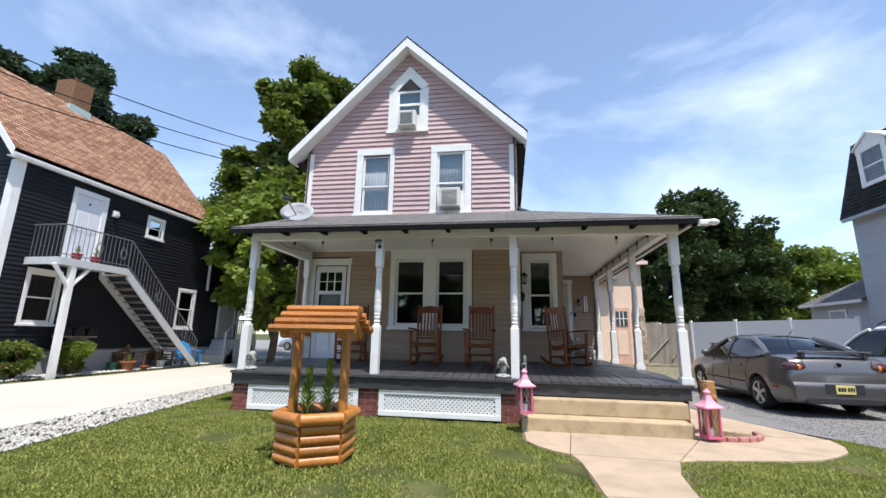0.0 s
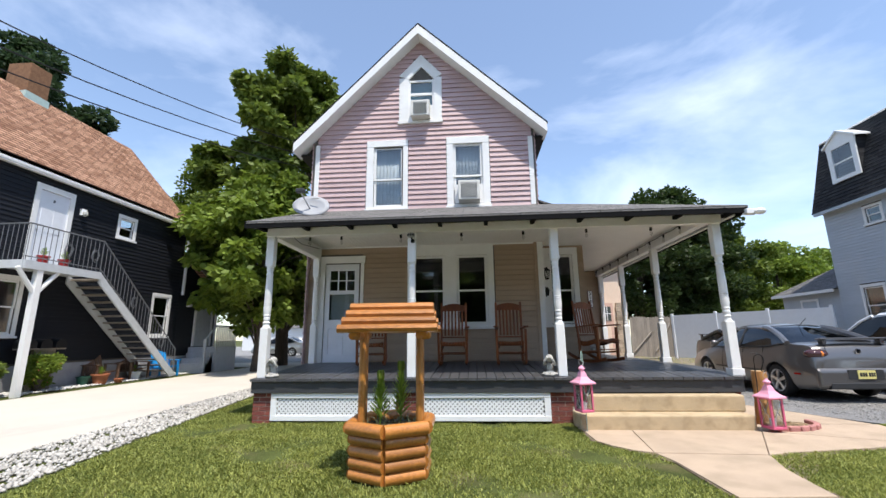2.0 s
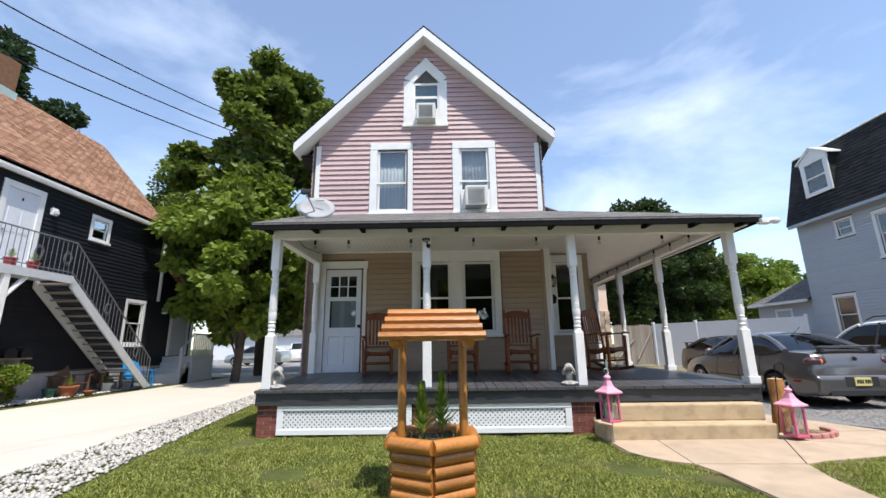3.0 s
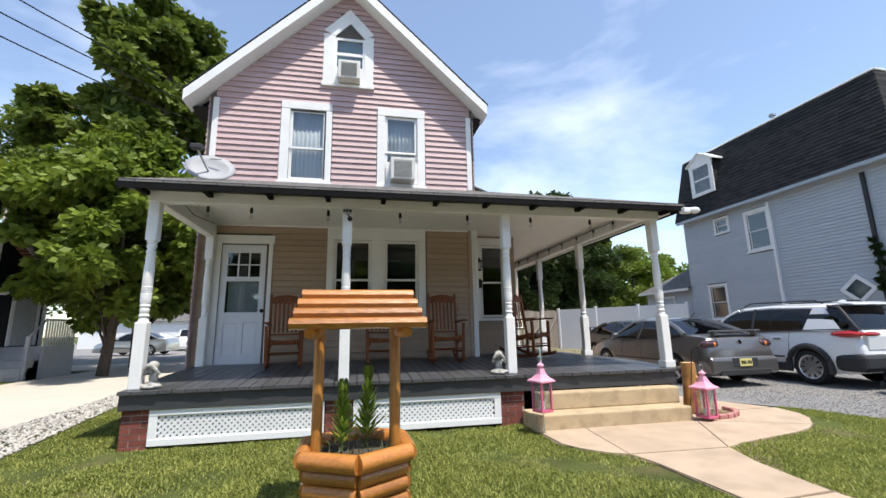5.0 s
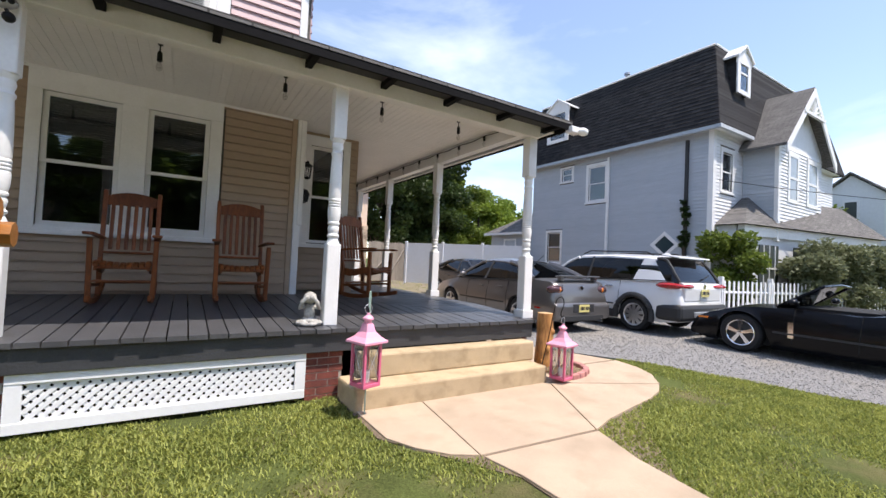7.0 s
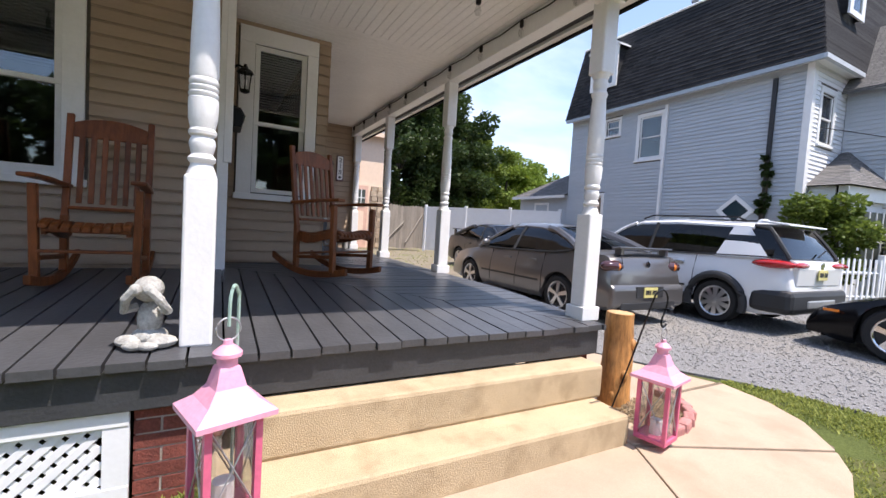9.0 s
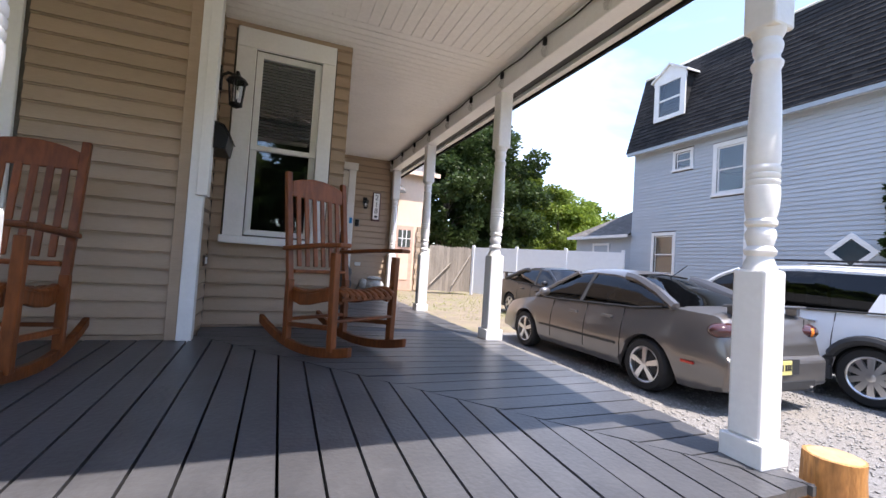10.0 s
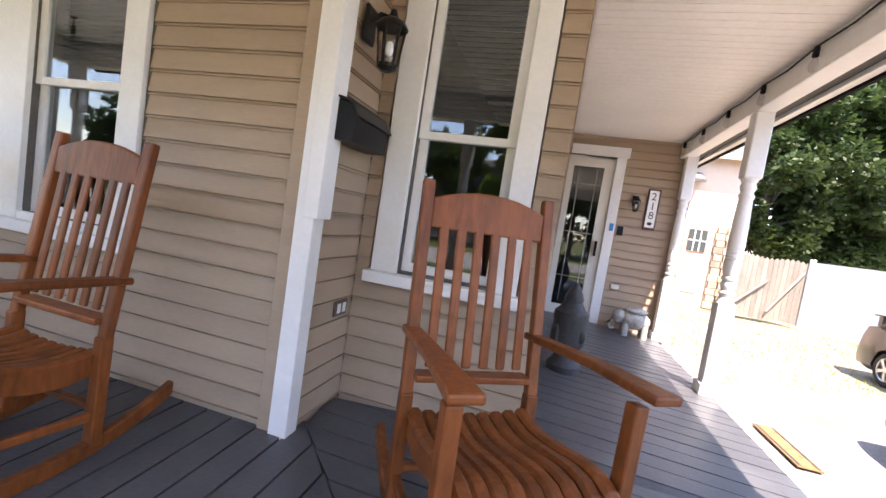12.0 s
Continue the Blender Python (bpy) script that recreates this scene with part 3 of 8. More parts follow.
for s, drop in ((-1, 2.83), (1, 2.62)):
    ex = PEAK[0] + s * 2.77
    part("roof_slope", prism(bmesh.new(), [(PEAK[0], R0, RT), (ex, R0, RT - drop), (ex, R0, RT - drop - 0.1), (PEAK[0], R0, RT - 0.12)], (0, R1 - R0, 0)), ROOFGX, roof)
    part("rake_board", prism(bmesh.new(), [(PEAK[0], R0 - 0.025, RT - 0.03), (ex, R0 - 0.025, RT - drop - 0.03), (ex, R0 - 0.025, RT - drop - 0.23), (PEAK[0], R0 - 0.025, RT - 0.25)], (0, 0.045, 0)), WHITE, roof)
    part("soffit", prism(bmesh.new(), [(PEAK[0], R0 + 0.02, RT - 0.25), (ex, R0 + 0.02, RT - drop - 0.23), (ex, R0 + 0.02, RT - drop - 0.21), (PEAK[0], R0 + 0.02, RT - 0.2)], (0, WY - R0 + 0.1, 0)), WHITE, roof)
    part("drip_edge", prism(bmesh.new(), [(PEAK[0], R0 - 0.03, RT + 0.015), (ex + s * 0.02, R0 - 0.03, RT - drop - 0.005), (ex + s * 0.02, R0 - 0.03, RT - drop - 0.035), (PEAK[0], R0 - 0.03, RT - 0.02)], (0, 0.1, 0)), BLACK, roof)
    part("eave_soffit", bbox(min(ex, PEAK[0] + s * 2.47), max(ex, PEAK[0] + s * 2.47), WY, R1, RT - drop - 0.19, RT - drop - 0.15), DARK, roof)
for u0, u1, za in ((X0 + 0.06, X0 + 0.16, 3.9), (X1 - 0.14, X1 - 0.04, 3.98)):
    tagged(part("trim_corner_board", bbox(u0, u1, WY - 0.034, WY + 0.08, za, 5.55), WHITE, bevel=0.004), "white corner board", "trim", kind="structure")

# windows of the front
sash_window("window_1", (0, WL, 0), 0, (-2.15, -0.32, 1.40, 3.16), [(-1.98, -1.40, 1.55, 2.90), (-1.05, -0.51, 1.55, 2.90)], mid=2.2, blind=BLIND, blind_to=2.32, label="paired white sash windows on the porch")
sash_window("window_2", (0, WY, 0), 0, (-3.06, -2.13, 3.93, 5.60), [(-2.85, -2.29, 4.10, 5.40)], mid=4.68, blind=CURTAIN, label="white sash window with pale curtain")
sash_window("window_3", (0, WY, 0), 0, (-1.27, -0.33, 3.94, 5.61), [(-1.07, -0.53, 4.10, 5.40)], mid=4.70, blind=CURTAIN, blind_to=4.7, label="white sash window holding an air conditioner")
gw = thing("window_4", "peaked white attic window with teal reflections", "window", (0, WY, 0), kind="structure")
part("head_casing", prism(bmesh.new(), [(-2.34, -0.035, 7.2), (-2.12, -0.035, 7.1), (-1.83, -0.035, 7.42), (-1.54, -0.035, 7.1), (-1.35, -0.035, 7.2), (-1.84, -0.035, 7.74)], (0, 0.035, 0)), WHITE, gw)
part("side_casing", bbox(-2.34, -2.12, -0.03, 0, 6.04, 7.14), WHITE, gw)
part("side_casing", bbox(-1.54, -1.36, -0.03, 0, 6.04, 7.14), WHITE, gw)
part("window_sill", bbox(-2.36, -1.34, -0.07, 0, 5.98, 6.04), WHITE, gw)
part("rail", bbox(-2.12, -1.54, 0.0, 0.04, 6.70, 6.76), WHITE, gw)
part("rail", bbox(-2.12, -1.54, 0.0, 0.04, 7.04, 7.09), WHITE, gw)
part("stile", bbox(-2.12, -2.08, -0.002, 0.038, 6.04, 7.1), WHITE, gw)
part("stile", bbox(-1.58, -1.54, -0.002, 0.038, 6.04, 7.1), WHITE, gw)
part("pane", prism(bmesh.new(), [(-2.12, 0.02, 6.06), (-1.54, 0.02, 6.06), (-1.54, 0.02, 7.1), (-1.83, 0.02, 7.42), (-2.12, 0.02, 7.1)], (0, 0.004, 0)), GLASS, gw)
# teal panel behind the pane: the sky's reflection painted as a colour
tb = mat("teal_reflection", (0.12, 0.3, 0.32), 0.8, var=0.1)
part("shade", bbox(-2.14, -1.52, 0.1, 0.11, 6.4, 7.1), tb, gw, "teal panel imitating sky reflected in the attic glass")


def air_conditioner(at, w=0.54, h=0.42):
    th = thing("air_conditioner", "beige window air conditioner with louvred grille", "air conditioner", at, group="window air conditioners")
    part("body", bbox(-w / 2, w / 2, -0.26, 0.03, 0, h), AC, th, bevel=0.012)
    part("grille", bbox(-w / 2 + 0.06, w / 2 - 0.06, -0.266, -0.258, 0.05, h - 0.05), ACG, th, "grey louvred grille")
    sl = mesh_of("louvre", bbox(-w / 2 + 0.07, w / 2 - 0.07, -0.006, 0.006, -0.003, 0.003), AC)
    for i in range(int((h - 0.1) / 0.024)):
        put("louvre", sl, th, pose(0, -0.27, 0.062 + i * 0.024, 30))
    for s in (-1, 1):
        part("side_curtain", bbox(s * (w / 2 + 0.04) - 0.04, s * (w / 2 + 0.04) + 0.04, -0.01, 0.01, 0.0, h), WHITE, th)


air_conditioner((-0.79, WY - 0.012, 4.06), 0.46, 0.43)
air_conditioner((-1.83, WY - 0.0, 6.055), 0.42, 0.38)


# ---- porch ----
PX1, PY0 = 3.08, 7.33


def deck_z(x, y):
    """The deck falls a little towards its outer edges."""
    return DZ + 0.05 * max(0.0, min(y - PY0, PX1 - x + 1.2))


def laid(bm):
    for v in bm.verts:
        v.co.z += deck_z(v.co.x, v.co.y) - DZ
    return bm


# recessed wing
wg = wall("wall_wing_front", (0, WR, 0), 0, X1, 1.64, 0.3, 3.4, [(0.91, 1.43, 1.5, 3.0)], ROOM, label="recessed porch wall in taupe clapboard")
siding(wg, lambda z: (X1 + 0.016, 1.655), [(0.75, 1.535, 1.42, 3.15)], DZ + 0.03, CZ, TAUPE, 0.107, groove=True, lap=0.017)
we = wall("wall_wing_east", (1.64, 0, 0), 90, WR + 0.14, WE + 0.14, 0.3, 3.4, [], ROOM, label="side wall under the porch in taupe clapboard")
siding(we, lambda z: (WR - 0.015, WE), [], DZ + 0.03, CZ, TAUPE, 0.107, groove=True, lap=0.017)
wb = wall("wall_porch_end", (0, WE, 0), 0, 1.88, 3.18, 0.0, 3.4, [(1.64, 2.25, DZ, 2.9)], ROOM, label="end wall of the porch in taupe clapboard")
siding(wb, lambda z: (1.655, 3.18), [(1.5, 2.37, 0, 3.0)], DZ + 0.03, CZ, TAUPE, 0.107, groove=True, lap=0.017)
tagged(part("wall_wing_back", bbox(0.66, 3.18, 17.4, 17.5, 0, 5.0), ROOM), "back wall of the wing", "wall", kind="structure")
tagged(part("wall_wing_outer", bbox(3.08, 3.18, WE + 0.14, 17.4, 0, 5.0), TAUPE), "outer wall of the wing", "wall", kind="structure")
tagged(part("ceiling_wing", bbox(0.66, 3.3, WR + 0.1, 17.5, 3.42, 3.5), ROOM), "flat ceiling over the wing", "ceiling", kind="structure")
sash_window("window_5", (0, WR, 0), 0, (0.765, 1.525, 1.425, 3.145), [(0.955, 1.365, 1.545, 2.94)], mid=2.21, blind=BLIND, blind_to=2.33, label="tall white sash window with dark blind half drawn")
tagged(part("trim_porch_corner_board", bbox(X1 - 0.13, X1 - 0.062, WL - 0.03, WL + 0.02, DZ, CZ), TAUPE, bevel=0.004), "taupe corner strip", "trim", kind="structure")
tagged(part("trim_porch_corner_return", bbox(X1 - 0.06, X1 + 0.03, WL - 0.044, WL + 0.04, DZ, CZ), WHITE, bevel=0.004), "white corner board", "trim", kind="structure")
tagged(part("trim_frieze", bbox(X0, X1 - 0.1, WL - 0.024, WL, CZ - 0.03, CZ), WHITE), "white strip under the porch ceiling", "trim", kind="structure")

# ceiling of beaded boards
cb = bmesh.new()
x = -4.2
while x < 3.1:
    box(cb, x, min(x + 0.083, 3.1), 7.5, WL, CZ, CZ + 0.012)
    x += 0.088
y = WL + 0.0
while y < WE - 0.01:
    box(cb, X1 if y < WR - 0.05 else 1.67, 3.1, y + 0.002, min(y + 0.085, WE), CZ, CZ + 0.012)
    y += 0.088
box(cb, -4.2, 3.12, 7.5, WL, CZ + 0.008, CZ + 0.03)
box(cb, X1, 3.12, WL, WE, CZ + 0.008, CZ + 0.03)
tagged(part("ceiling_porch", cb, CEIL), "white beaded-board porch ceiling", "ceiling", kind="structure")

# beams
for nm, b in (("trim_front_beam", (-4.19, 3.12, 7.43, 7.57, 2.93, 3.17)), ("trim_side_beam", (2.98, 3.12, 7.57, WE, 3.0, 3.19)), ("trim_west_beam", (-4.19, -4.05, 7.57, WL, 2.93, 3.19))):
    tagged(part(nm, bbox(*b), WHITE, bevel=0.008), "white porch beam", "beam", kind="structure")

# porch roof
PE = (-4.40, 3.33, 7.10, 3.07)
SL = (3.95 - PE[3]) / (WY - PE[2])
proof = thing("roof_porch", "low grey shingled porch roof wrapping round the corner", "roof", kind="structure")
hipx = PE[1] - (WY - PE[2])
part("roof_front", prism(bmesh.new(), [(PE[0], PE[2], PE[3]), (PE[1], PE[2], PE[3]), (hipx, WY, 3.95), (-4.32, WY, 3.95)], (0, 0, 0.035)), ROOFG, proof)
part("roof_side", prism(bmesh.new(), [(PE[1], PE[2], PE[3]), (PE[1], 14.4, PE[3]), (X1, 14.4, PE[3] + (PE[1] - X1) * SL), (X1, WY, PE[3] + (PE[1] - X1) * SL), (hipx, WY, 3.95)], (0, 0, 0.035)), ROOFGX, proof)
part("fascia", bbox(PE[0], PE[1], PE[2] + 0.005, PE[2] + 0.03, PE[3] - 0.075, PE[3] + 0.01), EDGE, proof, "black metal roof edge")
part("fascia", bbox(PE[1] - 0.03, PE[1] - 0.005, PE[2] + 0.03, 14.4, PE[3] - 0.075, PE[3] + 0.01), EDGE, proof, "black metal roof edge")
part("fascia", prism(bmesh.new(), [(PE[0], PE[2], PE[3] - 0.07), (PE[0], WY, 3.85), (PE[0], WY, 3.97), (PE[0], PE[2], PE[3] + 0.03)], (0.025, 0, 0)), EDGE, proof)
part("soffit", bbox(PE[0] + 0.03, PE[1] - 0.04, PE[2] + 0.04, 7.37, 3.05, 3.065), TRIMB, proof)
part("soffit", bbox(3.12, 3.24, 7.37, 14.3, 3.05, 3.065), TRIMB, proof)
part("eave_board", bbox(3.24, PE[1] - 0.032, 7.37, 14.3, 3.015, 3.06), WHITE, proof, "white outer eave board", bevel=0.006)
part("side_infill", prism(bmesh.new(), [(-4.2, 7.3, 3.06), (-4.2, WY, 3.06), (-4.2, WY, 3.9)], (0.04, 0, 0)), WHITE, proof)


tails = mesh_of("rafter_tail", bbox(-0.03, 0.03, 0, 0.3, -0.03, 0.03), EDGE)
for k in range(11):
    put("rafter_tail", tails, proof, Matrix.Translation((-4.2 + 0.735 * k, 7.12, 3.03)))


def porch_post(x, y, plinth=True):
    """Square blocks with a turned middle; some stand on a plinth."""
    th = thing("porch_post", "white turned wooden porch post, peeling slightly", "post", (x, y, deck_z(x, y) - 0.006), group="porch posts")
    if plinth:
        part("plinth", bbox(-0.085, 0.085, -0.085, 0.085, 0, 0.1), WHITE, th, bevel=0.006)
    part("lower_block", bbox(-0.066, 0.066, -0.066, 0.066, 0.1 if plinth else 0, 0.78), WHITE, th, bevel=0.012)
    prof = [(0.064, 0.775), (0.06, 0.79), (0.048, 0.825), (0.046, 0.835), (0.056, 0.845), (0.058, 0.858), (0.05, 0.87), (0.044, 0.878), (0.05, 0.9), (0.055, 0.925), (0.05, 0.945), (0.044, 0.955), (0.056, 0.965), (0.058, 0.98),
            (0.05, 0.992), (0.052, 1.0), (0.06, 1.04), (0.062, 1.1), (0.061, 1.125), (0.055, 1.13), (0.061, 1.138), (0.061, 1.15), (0.055, 1.156), (0.061, 1.164), (0.061, 1.176), (0.055, 1.182), (0.061, 1.19), (0.061, 1.205), (0.056, 1.215),
            (0.06, 1.23), (0.058, 1.4), (0.052, 1.56), (0.048, 1.62), (0.056, 1.635), (0.058, 1.65), (0.048, 1.665), (0.044, 1.68), (0.052, 1.7), (0.056, 1.725), (0.048, 1.75), (0.056, 1.765), (0.064, 1.79)]
    part("turned_shaft", lathe(bmesh.new(), prof, 20), WHITE, th, smooth=True)
    part("upper_block", bbox(-0.065, 0.065, -0.065, 0.065, 1.785, 2.36), WHITE, th, bevel=0.012)


for px, py in ((-4.12, 7.51), (-1.74, 7.51), (0.555, 7.54), (3.045, 7.53), (3.06, 9.85), (3.06, 11.9), (3.09, WE - 0.1), (-4.1, WL - 0.1)):
    porch_post(px, py, px > 2)

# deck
# near-black underlay: the shade between the boards is put into its colour
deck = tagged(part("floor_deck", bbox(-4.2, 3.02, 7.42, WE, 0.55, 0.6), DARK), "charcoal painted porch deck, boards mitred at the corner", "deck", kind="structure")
sk = mat("deck_skirt_paint", (0.045, 0.047, 0.052), 0.5, var=0.15, bump=0.2, rand=0.4)
for b in ((-4.22, 3.05, 7.37, 7.41, 0.43, 0.608), (3.01, 3.05, 7.41, WE, 0.43, 0.608), (-4.22, -4.18, 7.41, WL, 0.43, 0.608)):
    part("skirt_board", bbox(*b), sk, deck, bevel=0.004)
rng = random.Random(4)
BW = 0.14
x = -4.23
while x < PX1 - 0.02:
    xe = min(x + BW, PX1)
    m0 = Vector((xe - x, 0, 0))
    ya, yb = PY0 + rng.uniform(-0.008, 0.008), WL
    la = min(yb, 7.33 + (PX1 - x)) if x > X1 else yb
    lb = min(yb, 7.33 + (PX1 - xe)) if x > X1 else yb
    if x > X1:
        la, lb = min(10.0, 7.33 + PX1 - x), min(10.0, 7.33 + PX1 - xe)
    part("deck_board", laid(prism(bmesh.new(), [(x + 0.005, ya, 0.608), (xe - 0.006, ya, 0.608), (xe - 0.006, lb - 0.006, 0.608), (x + 0.005, la - 0.006, 0.608)], (0, 0, DZ - 0.608 + rng.uniform(-0.001, 0.002)))), DECK, deck)
    x += BW
y = 7.33
while y < WE:
    ye = min(y + BW, WE)
    la = PX1 - (y - 7.33) if y < 10.1 else 1.67
    lb = PX1 - (ye - 7.33) if y < 10.1 else 1.67
    la, lb = max(la, 0.68 if y < WR else 1.67), max(lb, 0.68 if ye < WR else 1.67)
    part("deck_board", laid(prism(bmesh.new(), [(PX1 + rng.uniform(-0.01, 0.01), y + 0.005, 0.608), (PX1 + rng.uniform(-0.01, 0.01), ye - 0.005, 0.608), (lb + 0.004, ye - 0.005, 0.608), (la + 0.004, y + 0.005, 0.608)], (0, 0, DZ - 0.608 + rng.uniform(-0.001, 0.001)))), DECK, deck)
    y += BW

# brick piers under the deck, lattice between them
brick = mesh_of("brick", bbox(0, 0.2, 0, 0.095, 0, 0.057), BRICK)


def pier(x0, x1, y0, y1, top=0.43):
    th = tagged(part("brick_pier", bbox(x0 + 0.006, x1 - 0.006, y0 + 0.006, y1, -0.1, top), MORTAR), "low red brick pier under the porch", "pier", kind="structure")
    z, row = -0.03, 0
    while z < top - 0.05:
        u = x0 - (0.105 if row % 2 else 0)
        while u < x1 - 0.03:
            a, b = max(u, x0), min(u + 0.2, x1)
            if b - a > 0.04:
                put("brick", brick, th, Matrix.Translation((a, y0, z)) @ Matrix.Diagonal(((b - a) / 0.2, 1, 1, 1)))
            u += 0.21
        u = y0 + (0.1 if row % 2 else 0.205)
        while u < y1 - 0.05:
            for xx in (x0, x1):
                put("brick", brick, th, Matrix.Translation((xx + (0.095 if xx == x0 else 0), u, z)) @ pose(0, 0, 0, 0, 0, 90) @ Matrix.Diagonal((min(1, (y1 - u) / 0.2), 1, 1, 1)))
            u += 0.21
        z += 0.067
        row += 1


pier(-4.2, -3.9, 7.43, 7.75)
pier(-1.95, -1.62, 7.43, 7.75)
pier(0.34, 0.68, 7.43, 7.85)
pier(2.72, 3.02, 7.43, 7.75)
pier(2.72, 3.02, 9.6, 9.9)
pier(2.72, 3.02, 11.8, 12.1)
# black sheet in place of the shade under the porch
tagged(part("wall_crawl_dark", bbox(-4.1, 3.0, 8.2, 8.25, -0.1, 0.6), DARK), "black sheet standing in for the crawl-space shade behind the lattice", "wall", kind="structure")


def lattice_panel(x0, x1, z0=0.03, z1=0.45):
    th = thing("lattice_panel", "white lattice skirting panel with wide frame", "lattice", (x0, 7.42, z0), group="lattice panels")
    w, h = x1 - x0, z1 - z0
    part("top_rail", bbox(0, w, -0.03, 0, h - 0.09, h), VINYL, th, bevel=0.004)
    part("bottom_rail", bbox(0, w, -0.03, 0, 0, 0.075), VINYL, th, bevel=0.004)
    part("stile", bbox(0, 0.09, -0.026, 0, 0.075, h - 0.09), VINYL, th)
    part("stile", bbox(w - 0.09, w, -0.026, 0, 0.075, h - 0.09), VINYL, th)
    a0, a1, b0, b1 = 0.09, w - 0.09, 0.075, h - 0.09
    bh = b1 - b0
    for s in (1, -1):
        u = a0 - bh
        while u < a1:
            p = [(u, b0), (u + bh, b1)] if s > 0 else [(u, b1), (u + bh, b0)]
            q = []
            for uu, vv in p:
                uc = min(max(uu, a0), a1)
                q.append((uc, vv + (uc - uu) * s))
            if q[1][0] - q[0][0] > 0.02:
                d = 0.021
                pts = [(q[0][0] - d, q[0][1]), (q[0][0] + d, q[0][1]), (q[1][0] + d, q[1][1]), (q[1][0] - d, q[1][1])]
                y0 = -0.012 if s > 0 else -0.006
                part("slat", prism(bmesh.new(), [(min(max(a, a0 - 0.02), a1 + 0.02), y0, b) for a, b in pts], (0, 0.006, 0)), VINYL, th)
            u += 0.068


lattice_panel(-3.9, -1.96)
lattice_panel(-1.61, 0.33)

# steps
steps = thing("concrete_steps", "two worn yellowed concrete steps up to the porch", "steps", (0, 0, 0), kind="structure")
for b in ((0.63, 2.88, 6.93, 7.4, -0.05, 0.195), (0.80, 2.93, 7.2, 7.42, 0.19, 0.415)):
    part("step", bbox(*b), STEP, steps, bevel=0.022)

# front door
d1 = thing("door_1", "white half-glazed front door with six small panes", "door", (-0.02, WL, 0.05), kind="structure")
part("head_casing", bbox(-4.1, -3.05, -0.034, 0, 2.79, 2.94), WHITE, d1, bevel=0.004)
part("side_casing", bbox(-4.08, -3.92, -0.03, 0, DZ, 2.79), WHITE, d1, bevel=0.004)
part("side_casing", bbox(-3.14, -3.07, -0.03, 0, DZ, 2.79), WHITE, d1, bevel=0.004)
dl = bmesh.new()
dp = mat("door_paint", (0.72, 0.74, 0.78), 0.4, var=0.04, bump=0.06)
for b in ((-3.92, -3.82, 0.69, 2.78), (-3.28, -3.14, 0.69, 2.78), (-3.82, -3.28, 2.63, 2.78), (-3.82, -3.28, 1.4, 1.58), (-3.82, -3.28, 0.69, 0.86), (-3.6, -3.5, 0.86, 1.4), (-3.82, -3.28, 2.12, 2.2)):
    box(dl, b[0], b[1], 0.02, 0.065, b[2], b[3])
leaf = part("door_leaf", dl, dp, d1)
for a in (-3.82, -3.5):
    part("panel", bbox(a, a + 0.22, 0.034, 0.055, 0.86, 1.4), dp, leaf, bevel=0.01)
pane = part("pane", bbox(-3.82, -3.28, 0.04, 0.044, 1.58, 2.12), GLASS, leaf)
pane = part("pane", bbox(-3.82, -3.28, 0.04, 0.044, 2.2, 2.63), GLASS, leaf)
for k in (1, 2):
    part("muntin", bbox(-3.82 + 0.18 * k - 0.012, -3.82 + 0.18 * k + 0.012, 0.024, 0.06, 2.2, 2.63), dp, leaf)
part("muntin", bbox(-3.82, -3.28, 0.026, 0.058, 2.405, 2.425), dp, leaf)
part("curtain", bbox(-3.8, -3.3, 0.09, 0.1, 1.5, 2.15), CURTAIN, d1, "pale curtain behind the door glass")
part("door_handle", lathe(bmesh.new(), [(0.012, 0), (0.012, 0.03), (0.03, 0.04), (0.034, 0.06), (0.02, 0.075)], 12), BLACK, d1, "black door knob").matrix_basis = pose(-3.2, 0.02, 1.6, 90)
part("threshold", bbox(-3.92, -3.14, -0.02, 0.1, DZ, 0.692), GREYM, d1)

# end door by the house number
d2 = thing("door_2", "white storm door with leaded dark glass", "door", (0, WE, 0), kind="structure")
part("side_casing", bbox(2.25, 2.37, -0.035, 0, DZ, 2.93), WHITE, d2, bevel=0.004)
part("head_casing", bbox(1.67, 2.4, -0.04, 0, 2.93, 3.06), WHITE, d2, bevel=0.004)
dl = bmesh.new()
for b in ((2.12, 2.25, 0.68, 2.92), (1.66, 1.74, 0.68, 2.92), (1.74, 2.12, 2.78, 2.92), (1.74, 2.12, 0.68, 0.9)):
    box(dl, b[0], b[1], 0.0, 0.045, b[2], b[3])
leaf = part("door_leaf", dl, mat("cream_door_paint", (0.62, 0.6, 0.55), 0.4, var=0.05), d2)
part("pane", bbox(1.74, 2.12, 0.02, 0.024, 0.9, 2.78), GLASS, leaf)
for xx in (1.82, 2.04):
    part("lead_came", bbox(xx - 0.005, xx + 0.005, 0.012, 0.018, 0.95, 2.75), ACG, leaf)
for zz in (1.3, 1.9, 2.55):
    part("lead_came", bbox(1.74, 2.12, 0.012, 0.0175, zz - 0.005, zz + 0.005), ACG, leaf)
part("door_handle", bbox(2.16, 2.19, -0.06, 0, 1.62, 1.82), BLACK, d2, "black lever handle", bevel=0.006)


# ---- charcoal house next door ----
before = set(scene.objects)
BX = -12.3
bh = [(10.02, 10.83, 1.3, 2.7), (15.45, 16.3, 1.3, 2.75), (13.52, 14.16, 4.55, 5.23), (10.85, 11.73, 3.15, 5.25)]
bw = wall("wall_charcoal_house_east", (BX, 0, 0), 90, 9.2, 16.8, 0.0, 5.95, bh, ROOM, label="long wall of the charcoal clapboard house")
